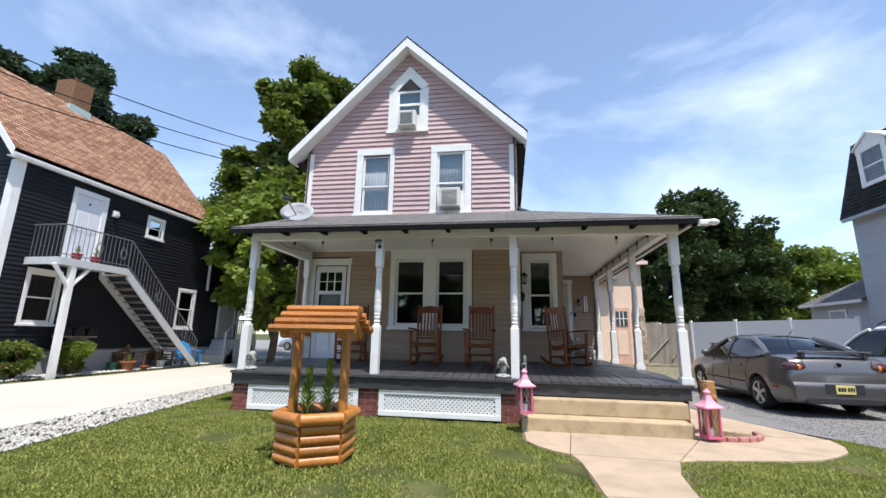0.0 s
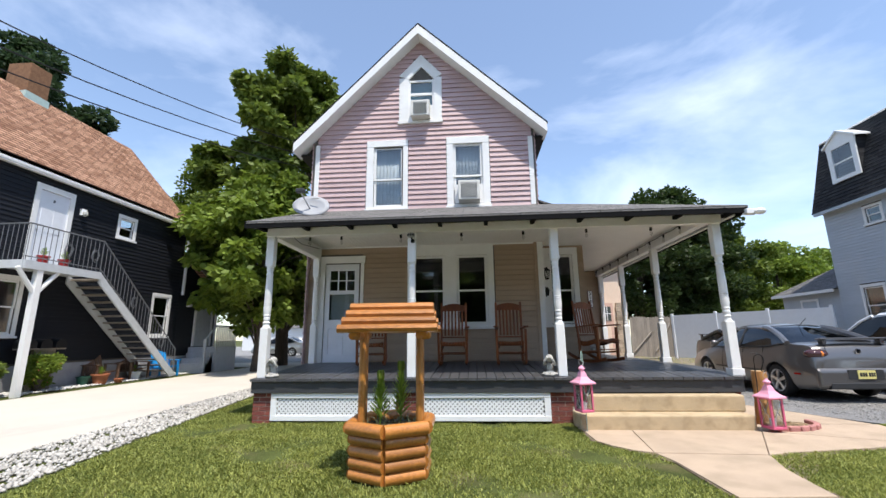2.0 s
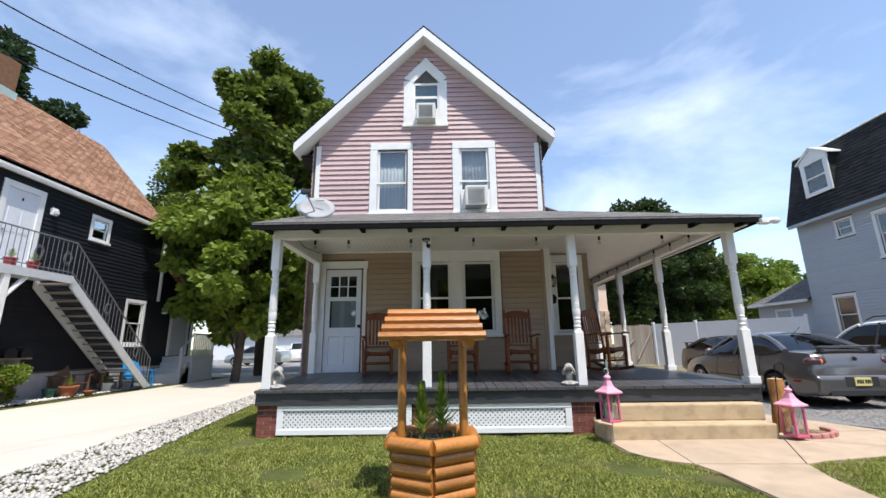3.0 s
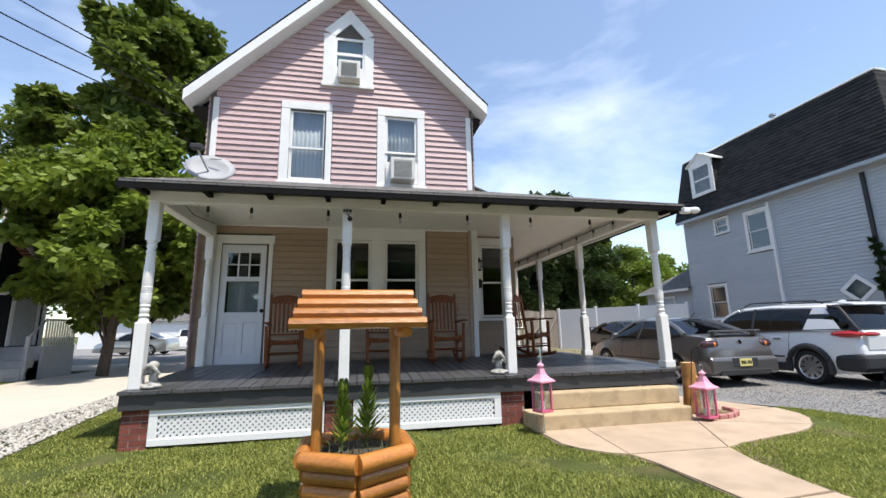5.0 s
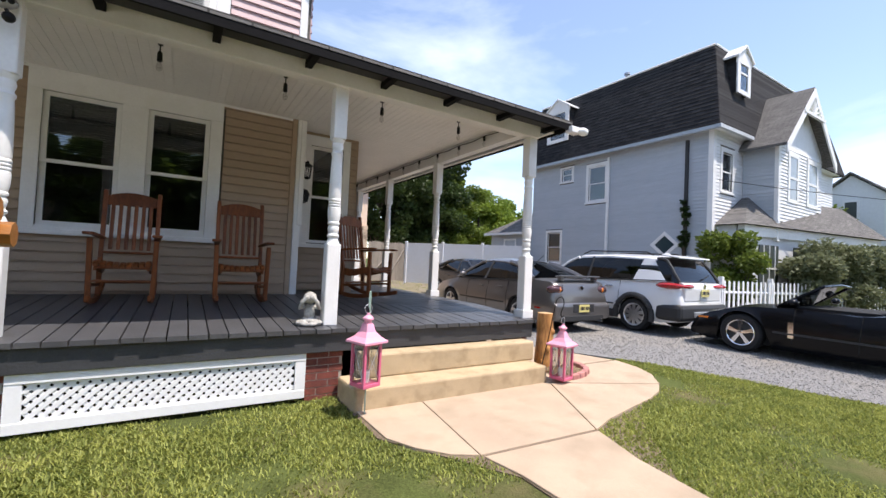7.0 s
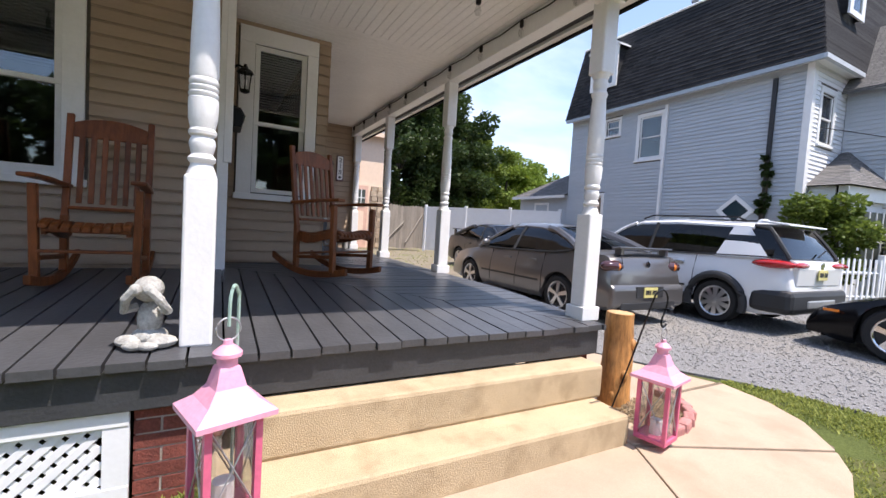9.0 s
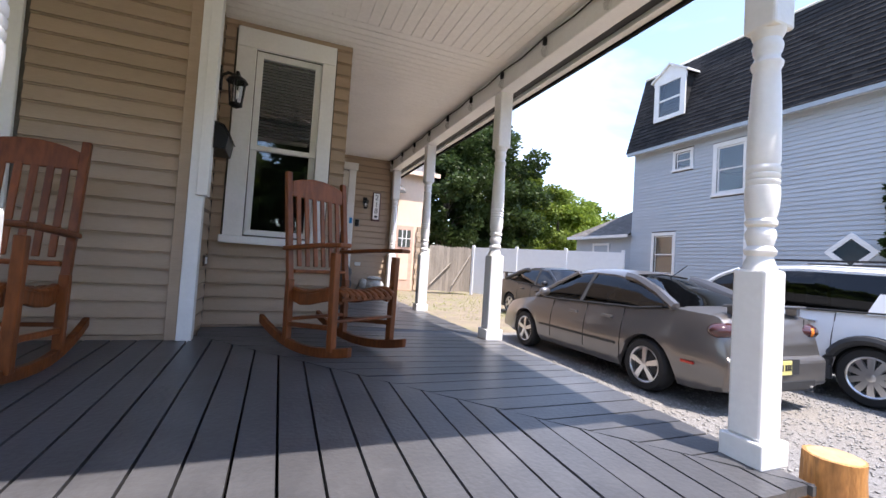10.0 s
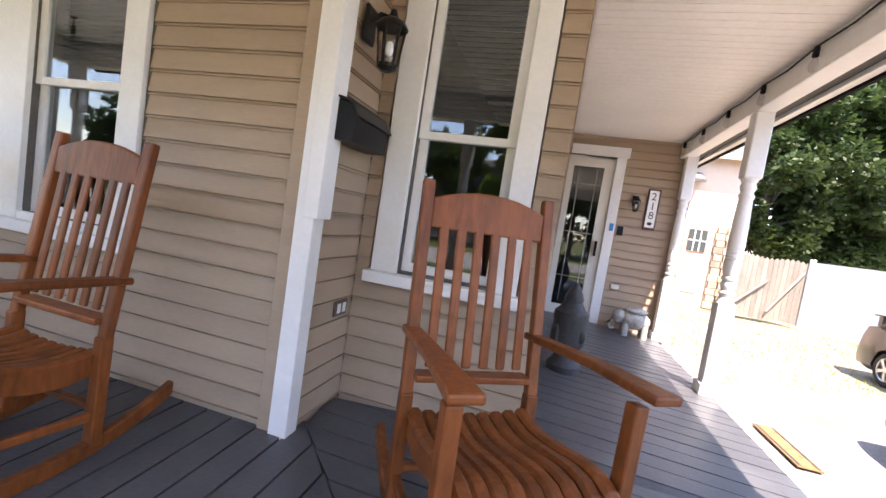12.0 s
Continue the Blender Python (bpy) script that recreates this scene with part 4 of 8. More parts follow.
siding(bw, lambda z: (9.3, 16.8), [(9.95, 10.9, 1.2, 2.8), (15.38, 16.37, 1.2, 2.85), (13.44, 14.24, 4.46, 5.32), (10.74, 11.85, 3.1, 5.42)], 0.55, 5.8, BLACKCLAP, 0.125, lap=0.026)
tagged(part("foundation", bbox(BX - 0.1, BX + 0.03, 9.2, 19.3, -0.3, 0.5), mat("grey_foundation", (0.35, 0.35, 0.36), 0.9)), "grey concrete foundation", "foundation", kind="structure")
bf = wall("wall_charcoal_house_front", (0, 9.2, 0), 0, -18.2, BX - 0.001, 0.0, 5.75, [], ROOM, label="front wall of the charcoal clapboard house")
siding(bf, lambda z: (-18.1, BX - 0.2), [], 0.5, 5.75, BLACKCLAP, 0.125, lap=0.026)
part("gable_wall", prism(bmesh.new(), [(-18.2, 9.2, 5.75), (BX, 9.2, 5.75), (-15.25, 9.2, 9.1)], (0, 0.14, 0)), BLACKCLAP, None).parent = bf
bpy.data.objects["gable_wall"].matrix_parent_inverse = bf.matrix_basis.inverted()
tagged(part("wall_charcoal_house_back", bbox(-18.2, BX, 16.66, 16.8, 0, 5.75), BLACKCLAP), "back wall of the charcoal house", "wall", kind="structure")
tagged(part("wall_charcoal_house_west", bbox(-18.2, -18.1, 9.34, 16.66, 0, 5.75), BLACKCLAP), "far wall of the charcoal house", "wall", kind="structure")
br = thing("roof_charcoal_house", "steep tan-brown shingled roof with white eaves", "roof", kind="structure")
for s in (-1, 1):
    ex = -15.25 + s * 3.15
    part("roof_slope", prism(bmesh.new(), [(-15.25, 8.9, 9.35), (ex, 8.9, 5.86), (ex, 8.9, 5.74), (-15.25, 8.9, 9.2)], (0, 7.8, 0)), ROOFT, br)
    part("eave_board", bbox(min(ex, ex - s * 0.03), max(ex, ex - s * 0.03), 8.91, 16.68, 5.62, 5.83), WHITE, br)
    part("rake_board", prism(bmesh.new(), [(-15.25, 8.88, 9.33), (ex, 8.88, 5.84), (ex, 8.88, 5.59), (-15.25, 8.88, 9.06)], (0, 0.03, 0)), WHITE, br)
    part("soffit", bbox(min(ex, -15.25 + s * 2.9), max(ex, -15.25 + s * 2.9), 8.92, 16.66, 5.64, 5.66), WHITE, br)
tan = mesh_of("shingle_course", prism(bmesh.new(), [(0, 0, 0.0), (0, 0, 0.012), (-0.16, 0, 0.004)], (0, 7.79, 0)), ROOFT)
for i in range(38):
    q = i / 38
    put("shingle_course", tan, br, Matrix.Translation((-12.1 - 3.13 * q, 8.905, 5.86 + 3.47 * q)) @ pose(0, 0, 0, 0, 47.9, 0))
for yy in (9.2,):
    tagged(part("trim_charcoal_corner", bbox(BX - 0.22, BX + 0.03, 9.16, 9.36, 0.4, 5.64), WHITE), "white corner board", "trim", kind="structure")
# lower rear wing with shed roof
tagged(part("wall_charcoal_wing", bbox(-16, BX + 0.002, 16.8, 19.3, 0, 3.1), BLACKCLAP), "low rear wing of the charcoal house", "wall", kind="structure")
wr = tagged(part("roof_charcoal_wing", prism(bmesh.new(), [(-11.95, 16.8, 4.6), (-11.95, 19.6, 2.95), (-11.95, 19.6, 2.83), (-11.95, 16.8, 4.48)], (-4.3, 0, 0)), ROOFT), "sloping rear roof with white edge", "roof", kind="structure")
part("rake_board", prism(bmesh.new(), [(-11.94, 16.8, 4.62), (-11.94, 19.62, 2.95), (-11.94, 19.62, 2.75), (-11.94, 16.8, 4.42)], (0.03, 0, 0)), WHITE, wr)
part("rear_gable", prism(bmesh.new(), [(BX, 16.8, 3.1), (BX, 19.3, 3.1), (BX, 16.8, 4.5)], (-0.1, 0, 0)), BLACKCLAP, wr)
part("downspout", bbox(-12.25, -12.17, 16.85, 16.93, 2.9, 5.5), WHITE, wr)
part("downspout", bbox(-12.25, -12.17, 19.2, 19.28, 0.2, 2.8), WHITE, wr)
chim = thing("chimney", "brown brick chimney with pale flashing", "chimney", (-15.35, 12.4, 8.72))
part("shaft", bbox(-0.42, 0.42, -0.35, 0.35, 0.5, 1.55), mat("chimney_brick", (0.2, 0.1, 0.05), 0.9, var=0.3, scale=10), chim, bevel=0.02)
part("flashing", bbox(-0.46, 0.46, -0.39, 0.39, -0.5, 0.5), mat("verdigris", (0.4, 0.52, 0.5), 0.6), chim, "pale green flashing")
sash_window("window_6", (BX, 0, 0), 90, (9.95, 10.9, 1.2, 2.8), [(10.1, 10.75, 1.36, 2.62)], label="white sash window in dark clapboard")
sash_window("window_7", (BX, 0, 0), 90, (15.38, 16.37, 1.2, 2.85), [(15.54, 16.2, 1.36, 2.68)], label="white sash window in dark clapboard")
sash_window("window_8", (BX, 0, 0), 90, (13.44, 14.24, 4.46, 5.32), [(13.6, 14.08, 4.62, 5.15)], label="small white sash window in dark clapboard")
ud = thing("door_3", "white upstairs door off the stair landing", "door", (BX, 0, 0), 90, kind="structure")
part("casing", bbox(10.72, 10.86, -0.04, 0, 3.1, 5.42), WHITE, ud)
part("casing", bbox(11.72, 11.86, -0.04, 0, 3.1, 5.42), WHITE, ud)
part("casing", bbox(10.86, 11.72, -0.04, 0, 5.26, 5.42), WHITE, ud)
part("door_leaf", bbox(10.86, 11.72, 0.0, 0.05, 3.12, 5.26), dp, ud)
for a, b in ((3.3, 3.95), (4.1, 4.75)):
    for u in (10.97, 11.33):
        part("panel", bbox(u, u + 0.28, -0.008, 0.002, a, b), dp, ud, bevel=0.006)
part("door_number", bbox(11.26, 11.31, -0.006, 0.0, 4.98, 5.06), INK, ud)
part("door_handle", bbox(10.92, 10.95, -0.05, 0, 4.1, 4.14), GREYM, ud)
ld = thing("door_4", "grey door at the rear of the charcoal house", "door", (BX, 0, 0), 90, kind="structure")
part("casing", bbox(17.85, 17.97, -0.04, 0.0, 0.85, 2.85), WHITE, ld)
part("casing", bbox(19.0, 19.12, -0.04, 0.0, 0.85, 2.85), WHITE, ld)
part("casing", bbox(17.97, 19.0, -0.04, 0.0, 2.74, 2.85), WHITE, ld)
part("door_leaf", bbox(17.97, 19.0, -0.02, 0.0, 0.85, 2.74), mat("pale_grey_door", (0.42, 0.45, 0.47), 0.5), ld)
for yy, zz in ((12.15, 4.95), (17.4, 2.55)):
    wlamp = thing("wall_lamp", "small white box lamp on the dark wall", "lamp", (BX, yy, zz), 90, group="box lamps")
    part("box", bbox(-0.09, 0.09, -0.09, 0.0, -0.09, 0.11), VINYL, wlamp, bevel=0.01)
    part("lens", bbox(-0.07, 0.07, -0.16, -0.09, -0.07, 0.03), AC, wlamp, bevel=0.02)

# outside stair
st = thing("outside_stair", "grey outside stair with iron railing and open treads", "stairs", (BX, 0, 0), 90)
LX = -1.12
part("landing", bbox(9.85, 11.95, LX, -0.03, 2.95, 3.05), RAIL, st, "pale grey landing")
part("landing_beam", bbox(9.85, 11.95, LX - 0.04, LX, 2.85, 3.05), RAIL, st)
part("landing_beam", bbox(9.81, 9.85, LX, -0.03, 2.85, 3.05), RAIL, st)
part("support_post", bbox(10.2, 10.34, LX - 0.02, LX + 0.12, -0.3, 2.85), WHITE, st)
for s in (-1, 1):
    part("brace", tube(bmesh.new(), [(10.27, LX + 0.05, 2.25), (10.27 + s * 0.5, LX + 0.05, 2.87)], 0.055, 6), WHITE, st)
S0, S1, NS = (11.95, 3.05), (15.45, -0.15), 16
for yy in (LX, -0.12):
    part("stringer", prism(bmesh.new(), [(S0[0], yy, S0[1]), (S1[0] + 0.15, yy, -0.1), (S1[0] - 0.15, yy, -0.15), (S0[0], yy, S0[1] - 0.3)], (0, 0.05, 0)), RAIL, st)
tread = mesh_of("tread", bbox(-0.03, 0.27, LX + 0.05, -0.12, 0, 0.045), TREAD)
for i in range(1, NS):
    put("tread", tread, st, Matrix.Translation((S0[0] + (S1[0] - S0[0]) * (i - 0.5) / NS, 0, S0[1] + (S1[1] - S0[1]) * i / NS)))
bal = mesh_of("baluster", tube(bmesh.new(), [(0, 0, 0), (0, 0, 0.9)], 0.009, 5), IRON)
n = 26
for i in range(n + 1):
    q = i / n
    put("baluster", bal, st, Matrix.Translation((S0[0] + (S1[0] - S0[0]) * q, LX + 0.02, S0[1] + (S1[1] - S0[1]) * q + 0.03)))
for i in range(16):
    put("baluster", bal, st, Matrix.Translation((9.88 + i * 0.137, LX + 0.02, 3.05)))
for i in range(8):
    put("baluster", bal, st, Matrix.Translation((9.86, LX + 0.05 + i * 0.137, 3.05)))
part("handrail", tube(bmesh.new(), [(9.86, -0.05, 3.97), (9.86, LX + 0.02, 3.97), (11.95, LX + 0.02, 3.97), (15.45, LX + 0.02, 0.8), (15.45, LX + 0.02, -0.15)], 0.02, 6), IRON, st)
part("foot_rail", tube(bmesh.new(), [(9.86, LX + 0.02, 3.15), (11.95, LX + 0.02, 3.15), (15.45, LX + 0.02, -0.03)], 0.014, 6), IRON, st)
for u, z in ((10.9, 3.5), (11.7, 3.5), (13.3, 2.3), (14.7, 1.05)):
    bm = bmesh.new()
    for k in range(4):
        a = k * math.pi / 2
        tube(bm, [(u + 0.13 * math.cos(a + t) * (1 - t / 8), LX + 0.0, z + 0.2 * math.sin(a + t) * (1 - t / 8)) for t in np.linspace(0, 3.6, 10)], 0.008, 5)
    part("iron_scroll", bm, IRON, st)
pst = thing("porch_stoop", "small grey wooden stoop with railing", "steps", (BX, 0, 0), 90)
part("platform", bbox(17.7, 19.2, -1.2, 0, -0.2, 0.82), RAIL, pst)
for k in range(3):
    part("step", bbox(17.0 + k * 0.24, 17.7, -1.1, -0.1, -0.2, 0.2 + 0.2 * k), RAIL, pst)
for u in np.linspace(17.75, 19.15, 12):
    part("baluster", bbox(u - 0.02, u + 0.02, -1.18, -1.14, 0.82, 1.65), RAIL, pst)
part("handrail", bbox(17.7, 19.2, -1.2, -1.12, 1.65, 1.71), RAIL, pst)
part("handrail", tube(bmesh.new(), [(17.05, -1.15, 1.1), (17.75, -1.15, 1.7)], 0.035, 6), RAIL, pst)
part("newel", bbox(17.0, 17.09, -1.2, -1.11, -0.2, 1.15), RAIL, pst)

# the neighbouring plot lies a little higher and farther out
for ob in set(scene.objects) - before:
    if ob.parent is None:
        ob.matrix_basis = Matrix.Translation((-0.35, 0.12, 0.15)) @ ob.matrix_basis

# ---- pale blue house ----
UX = 14.03
uw = wall("wall_blue_house_west", (UX, 0, 0), -90, -18.95, -10.62, 0.0, 6.2, [(-17.1, -16.55, 5.25, 5.78), (-15.6, -14.75, 4.18, 5.65), (-17.85, -17.1, 1.55, 2.88)], ROOM, label="long wall of the pale blue clapboard house")
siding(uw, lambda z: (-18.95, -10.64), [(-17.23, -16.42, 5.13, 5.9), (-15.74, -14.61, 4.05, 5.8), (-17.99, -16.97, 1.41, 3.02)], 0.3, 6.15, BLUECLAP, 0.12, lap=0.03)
sash_window("window_9", (UX, 0, 0), -90, (-15.73, -14.62, 4.06, 5.79), [(-15.55, -14.8, 4.24, 5.6)], label="white sash window in blue clapboard")
sash_window("window_10", (UX, 0, 0), -90, (-17.98, -16.98, 1.42, 3.01), [(-17.83, -17.13, 1.58, 2.85)], label="white sash window in blue clapboard")
sash_window("window_11", (UX, 0, 0), -90, (-17.22, -16.43, 5.14, 5.89), [(-17.07, -16.58, 5.28, 5.75)], label="small white window in blue clapboard")
dw = thing("window_12", "diamond-shaped window with white frame", "window", (UX, 0, 0), -90, kind="structure")
dcx, dcz = -12.15, 2.28
outer = [(0, 0.48), (-0.54, 0), (0, -0.48), (0.54, 0)]
inner = [(0, 0.33), (-0.37, 0), (0, -0.33), (0.37, 0)]
for k in range(4):
    q = [outer[k], outer[(k + 1) % 4], inner[(k + 1) % 4], inner[k]]
    part("casing", prism(bmesh.new(), [(dcx + a, -0.055, dcz + b) for a, b in q], (0, 0.05, 0)), WHITE, dw)
part("pane", prism(bmesh.new(), [(dcx + a, -0.036, dcz + b) for a, b in inner], (0, 0.02, 0)), mat("dark_pane", (0.03, 0.05, 0.06), 0.05, bump=0), dw)
uf = wall("wall_blue_house_front", (0, 10.62, 0), 0, UX + 0.15, 25.0, 0.0, 6.2, [(14.7, 15.35, 4.2, 5.45)], ROOM, label="front wall of the blue house in white clapboard")
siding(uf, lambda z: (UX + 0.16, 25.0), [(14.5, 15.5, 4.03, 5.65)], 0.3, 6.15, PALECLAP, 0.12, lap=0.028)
sash_window("window_13", (0, 10.62, 0), 0, (14.52, 15.48, 4.05, 5.63), [(14.7, 15.3, 4.22, 5.43)], label="white sash window on the blue house front")
tagged(part("trim_blue_corner", bbox(UX - 0.035, UX + 0.16, 10.575, 10.74, 0, 6.15), WHITE), "white corner board", "trim", kind="structure")
tagged(part("wall_blue_house_back", bbox(UX + 0.14, 25, 18.81, 18.95, 0, 6.2), BLUECLAP), "back wall of the blue house", "wall", kind="structure")
tagged(part("wall_blue_house_far", bbox(24.9, 25, 10.76, 18.8, 0, 6.2), BLUECLAP), "far wall of the blue house", "wall", kind="structure")
ur = thing("roof_blue_house", "dark shingled mansard roof with thin white cap", "roof", kind="structure")
bm = bmesh.new()
lo = [(UX - 0.35, 10.27, 6.14), (25.4, 10.27, 6.14), (25.4, 19.08, 6.14), (UX - 0.35, 19.08, 6.14)]
hi = [(UX + 0.55, 10.9, 9.25), (24.2, 10.9, 9.25), (24.2, 19.12, 9.3), (UX + 0.55, 19.12, 9.3)]
va, vb = [bm.verts.new(p) for p in lo], [bm.verts.new(p) for p in hi]
for i in range(4):
    bm.faces.new((va[i], va[(i + 1) % 4], vb[(i + 1) % 4], vb[i]))
bm.faces.new(vb)
bm.faces.new(va[::-1])
part("mansard", bm, ROOFD, ur)
dark = mesh_of("shingle_course", prism(bmesh.new(), [(0, 0, 0.0), (-0.022, 0, 0.004), (-0.004, 0, 0.148), (0, 0, 0.148)], (0, 1, 0)), ROOFD)
for i in range(21):
    q = i / 21
    ya = lo[0][1] + (hi[0][1] - lo[0][1]) * q
    put("shingle_course", dark, ur, Matrix.Translation((UX - 0.35 + 0.9 * q, ya, 6.16 + 3.08 * q)) @ pose(0, 0, 0, 0, 16.2, 0) @ Matrix.Diagonal((1, 19.08 - ya, 1, 1)))
for a, b in ((hi[0], hi[1]), (hi[0], hi[3])):
    part("roof_cap", tube(bmesh.new(), [Vector(a) + Vector((0, 0, 0.03)), Vector(b) + Vector((0, 0, 0.03))], 0.04, 6), WHITE, ur)
# one gutter in two greys: shaded side darker and bluer, lit front paler
part("gutter", bbox(UX - 0.37, UX - 0.27, 10.3, 19.0, 6.03, 6.15), mat("shaded_gutter_grey", (0.35, 0.4, 0.45), 0.5), ur)
part("gutter", bbox(UX - 0.35, 16.0, 10.23, 10.33, 6.04, 6.155), mat("lit_gutter_grey", (0.5, 0.53, 0.56), 0.5), ur)
part("soffit", bbox(UX - 0.27, 24.9, 10.33, 19.0, 6.11, 6.13), WHITE, ur)
part("vent_pipe", lathe(bmesh.new(), [(0.07, 0), (0.07, 0.35), (0.12, 0.36), (0.12, 0.45)], 8, (15.0, 14.6, 9.27)), GREYM, ur)


def dormer(at, rz, w=0.95, h=1.5):
    th = thing("dormer", "white peaked dormer window in the mansard roof", "dormer", at, rz, group="mansard dormers")
    part("cheek", bbox(-w / 2 + 0.06, -w / 2 + 0.14, 0.02, 1.1, 0, h), ROOFD, th)
    part("cheek", bbox(w / 2 - 0.14, w / 2 - 0.06, 0.02, 1.1, 0, h), ROOFD, th)
    part("frame", bbox(-w / 2, -w / 2 + 0.2, -0.03, 0.02, -0.05, h), WHITE, th)
    part("frame", bbox(w / 2 - 0.2, w / 2, -0.03, 0.02, -0.05, h), WHITE, th)
    part("frame", bbox(-w / 2 + 0.2, w / 2 - 0.2, -0.028, 0.02, -0.05, 0.1), WHITE, th)
    part("rail", bbox(-w / 2 + 0.2, w / 2 - 0.2, -0.02, 0.02, 0.66, 0.72), WHITE, th)
    part("pediment", prism(bmesh.new(), [(-w / 2 - 0.02, -0.035, h - 0.2), (w / 2 + 0.02, -0.035, h - 0.2), (w / 2 + 0.02, -0.035, h), (0, -0.035, h + 0.42), (-w / 2 - 0.02, -0.035, h)], (0, 0.06, 0)), WHITE, th)
    part("pane", bbox(-w / 2 + 0.2, w / 2 - 0.2, 0.0, 0.005, 0.1, h - 0.2), GLASS, th)
    part("backing", bbox(-w / 2 + 0.15, w / 2 - 0.15, 0.3, 0.32, 0, h), BLIND, th)
    for s in (-1, 1):
        part("dormer_roof", prism(bmesh.new(), [(0, -0.1, h + 0.5), (s * (w / 2 + 0.12), -0.1, h + 0.02), (s * (w / 2 + 0.12), -0.1, h - 0.05), (0, -0.1, h + 0.42)], (0, 1.4, 0)), WHITE, th)


dormer((UX - 0.14, 17.37, 7.16), -90, 1.28, 1.5)
dormer((15.55, 10.42, 7.62), 0, 0.95, 1.2)
# projecting front bay with its own gable, and the low front porch
bay = thing("front_bay", "white clapboard bay with gable, bargeboard and slate-grey roof", "bay", kind="structure")
GX, GY = 18.0, 9.2
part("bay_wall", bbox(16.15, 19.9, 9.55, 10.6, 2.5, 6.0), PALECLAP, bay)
# side of the bay and its boards: shade put in as blue-grey
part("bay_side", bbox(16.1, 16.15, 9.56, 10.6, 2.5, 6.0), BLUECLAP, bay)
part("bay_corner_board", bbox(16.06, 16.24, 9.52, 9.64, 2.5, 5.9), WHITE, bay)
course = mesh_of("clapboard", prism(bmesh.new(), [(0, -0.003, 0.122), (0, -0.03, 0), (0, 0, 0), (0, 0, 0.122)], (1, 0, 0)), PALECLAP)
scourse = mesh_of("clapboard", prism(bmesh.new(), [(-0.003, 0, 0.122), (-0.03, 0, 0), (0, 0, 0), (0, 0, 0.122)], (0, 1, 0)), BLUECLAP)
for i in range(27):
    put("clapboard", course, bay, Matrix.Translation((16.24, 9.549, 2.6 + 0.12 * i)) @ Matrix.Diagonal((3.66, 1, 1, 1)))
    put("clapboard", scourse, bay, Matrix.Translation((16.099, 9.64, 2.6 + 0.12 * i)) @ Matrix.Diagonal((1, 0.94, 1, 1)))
part("gable_wall", prism(bmesh.new(), [(16.15, 9.55, 6.0), (19.9, 9.55, 6.0), (GX, 9.55, 7.75)], (0, 0.2, 0)), PALECLAP, bay)
for s in (-1, 1):
    part("roof_slope", prism(bmesh.new(), [(GX, GY, 8.1), (GX + s * 2.25, GY, 5.72), (GX + s * 2.25, GY, 5.62), (GX, GY, 7.98)], (0, 4.5, 0)), ROOFGX, bay)
    part("bargeboard", prism(bmesh.new(), [(GX, GY - 0.02, 8.07), (GX + s * 2.25, GY - 0.02, 5.69), (GX + s * 2.25, GY - 0.02, 5.36), (GX, GY - 0.02, 7.74)], (0, 0.05, 0)), WHITE, bay)
part("gable_fan", prism(bmesh.new(), [(GX - 0.75, GY + 0.02, 7.1), (GX + 0.75, GY + 0.02, 7.1), (GX, GY + 0.02, 7.85)], (0, 0.03, 0)), mat("pale_green_trim", (0.6, 0.66, 0.52), 0.6), bay)
for k in range(-3, 4):
    part("fan_spoke", tube(bmesh.new(), [(GX, GY, 7.1), (GX + 0.19 * k, GY, 7.1 + 0.64 * math.cos(k * 0.4))], 0.025, 5), WHITE, bay)
part("fan_rail", bbox(GX - 0.95, GX + 0.95, GY - 0.04, GY + 0.04, 7.0, 7.1), WHITE, bay)
PPANE = mat("pale_pane", (0.3, 0.34, 0.36), 0.05, bump=0)
for u0, u1 in ((16.8, 17.7), (18.45, 19.5)):
    for a, b, c, d in ((u0, u1, 5.5, 5.68), (u0, u1, 4.3, 4.42), (u0, u0 + 0.15, 4.42, 5.5), (u1 - 0.15, u1, 4.42, 5.5)):
        part("window_frame", bbox(a, b, 9.5, 9.56, c - 0.4 if c == 4.3 else c, d - 0.4 if c == 4.3 else d), WHITE, bay)
    part("window_frame", bbox(u0 + 0.15, u1 - 0.15, 9.5, 9.515, 4.02, 4.03), WHITE, bay)
    for a, b in ((u0, u0 + 0.15), (u1 - 0.15, u1)):
        part("window_frame", bbox(a, b, 9.5, 9.56, 4.02, 4.42), WHITE, bay)
    part("window_pane", bbox(u0 + 0.15, u1 - 0.15, 9.515, 9.53, 4.02, 5.5), PPANE, bay)
    part("meeting_rail", bbox(u0 + 0.15, u1 - 0.15, 9.5, 9.515, 4.72, 4.8), WHITE, bay)
fp = thing("front_porch", "low enclosed porch of the blue house with grey hipped roof", "porch", kind="structure")
bm = bmesh.new()
lo = [(14.2, 9.7, 2.95), (23, 8.3, 2.95), (23, 10.6, 2.95), (14.2, 10.6, 2.95)]
hi = [(16.3, 10.5, 4.2), (22, 9.5, 4.2), (22, 10.6, 4.2), (16.3, 10.58, 4.2)]
va, vb = [bm.verts.new(p) for p in lo], [bm.verts.new(p) for p in hi]
for i in range(4):
    bm.faces.new((va[i], va[(i + 1) % 4], vb[(i + 1) % 4], vb[i]))
bm.faces.new(vb)
bm.faces.new(va[::-1])
part("porch_roof", bm, ROOFG, fp)
def skew(b):
    """A box whose front follows the porch's slanting line."""
    bm = bbox(*b)
    for v in bm.verts:
        v.co.y -= (v.co.x - 14.0) * 0.152
    return bm


part("porch_beam", skew((14.4, 22.8, 9.85, 10.05, 2.6, 2.94)), WHITE, fp)
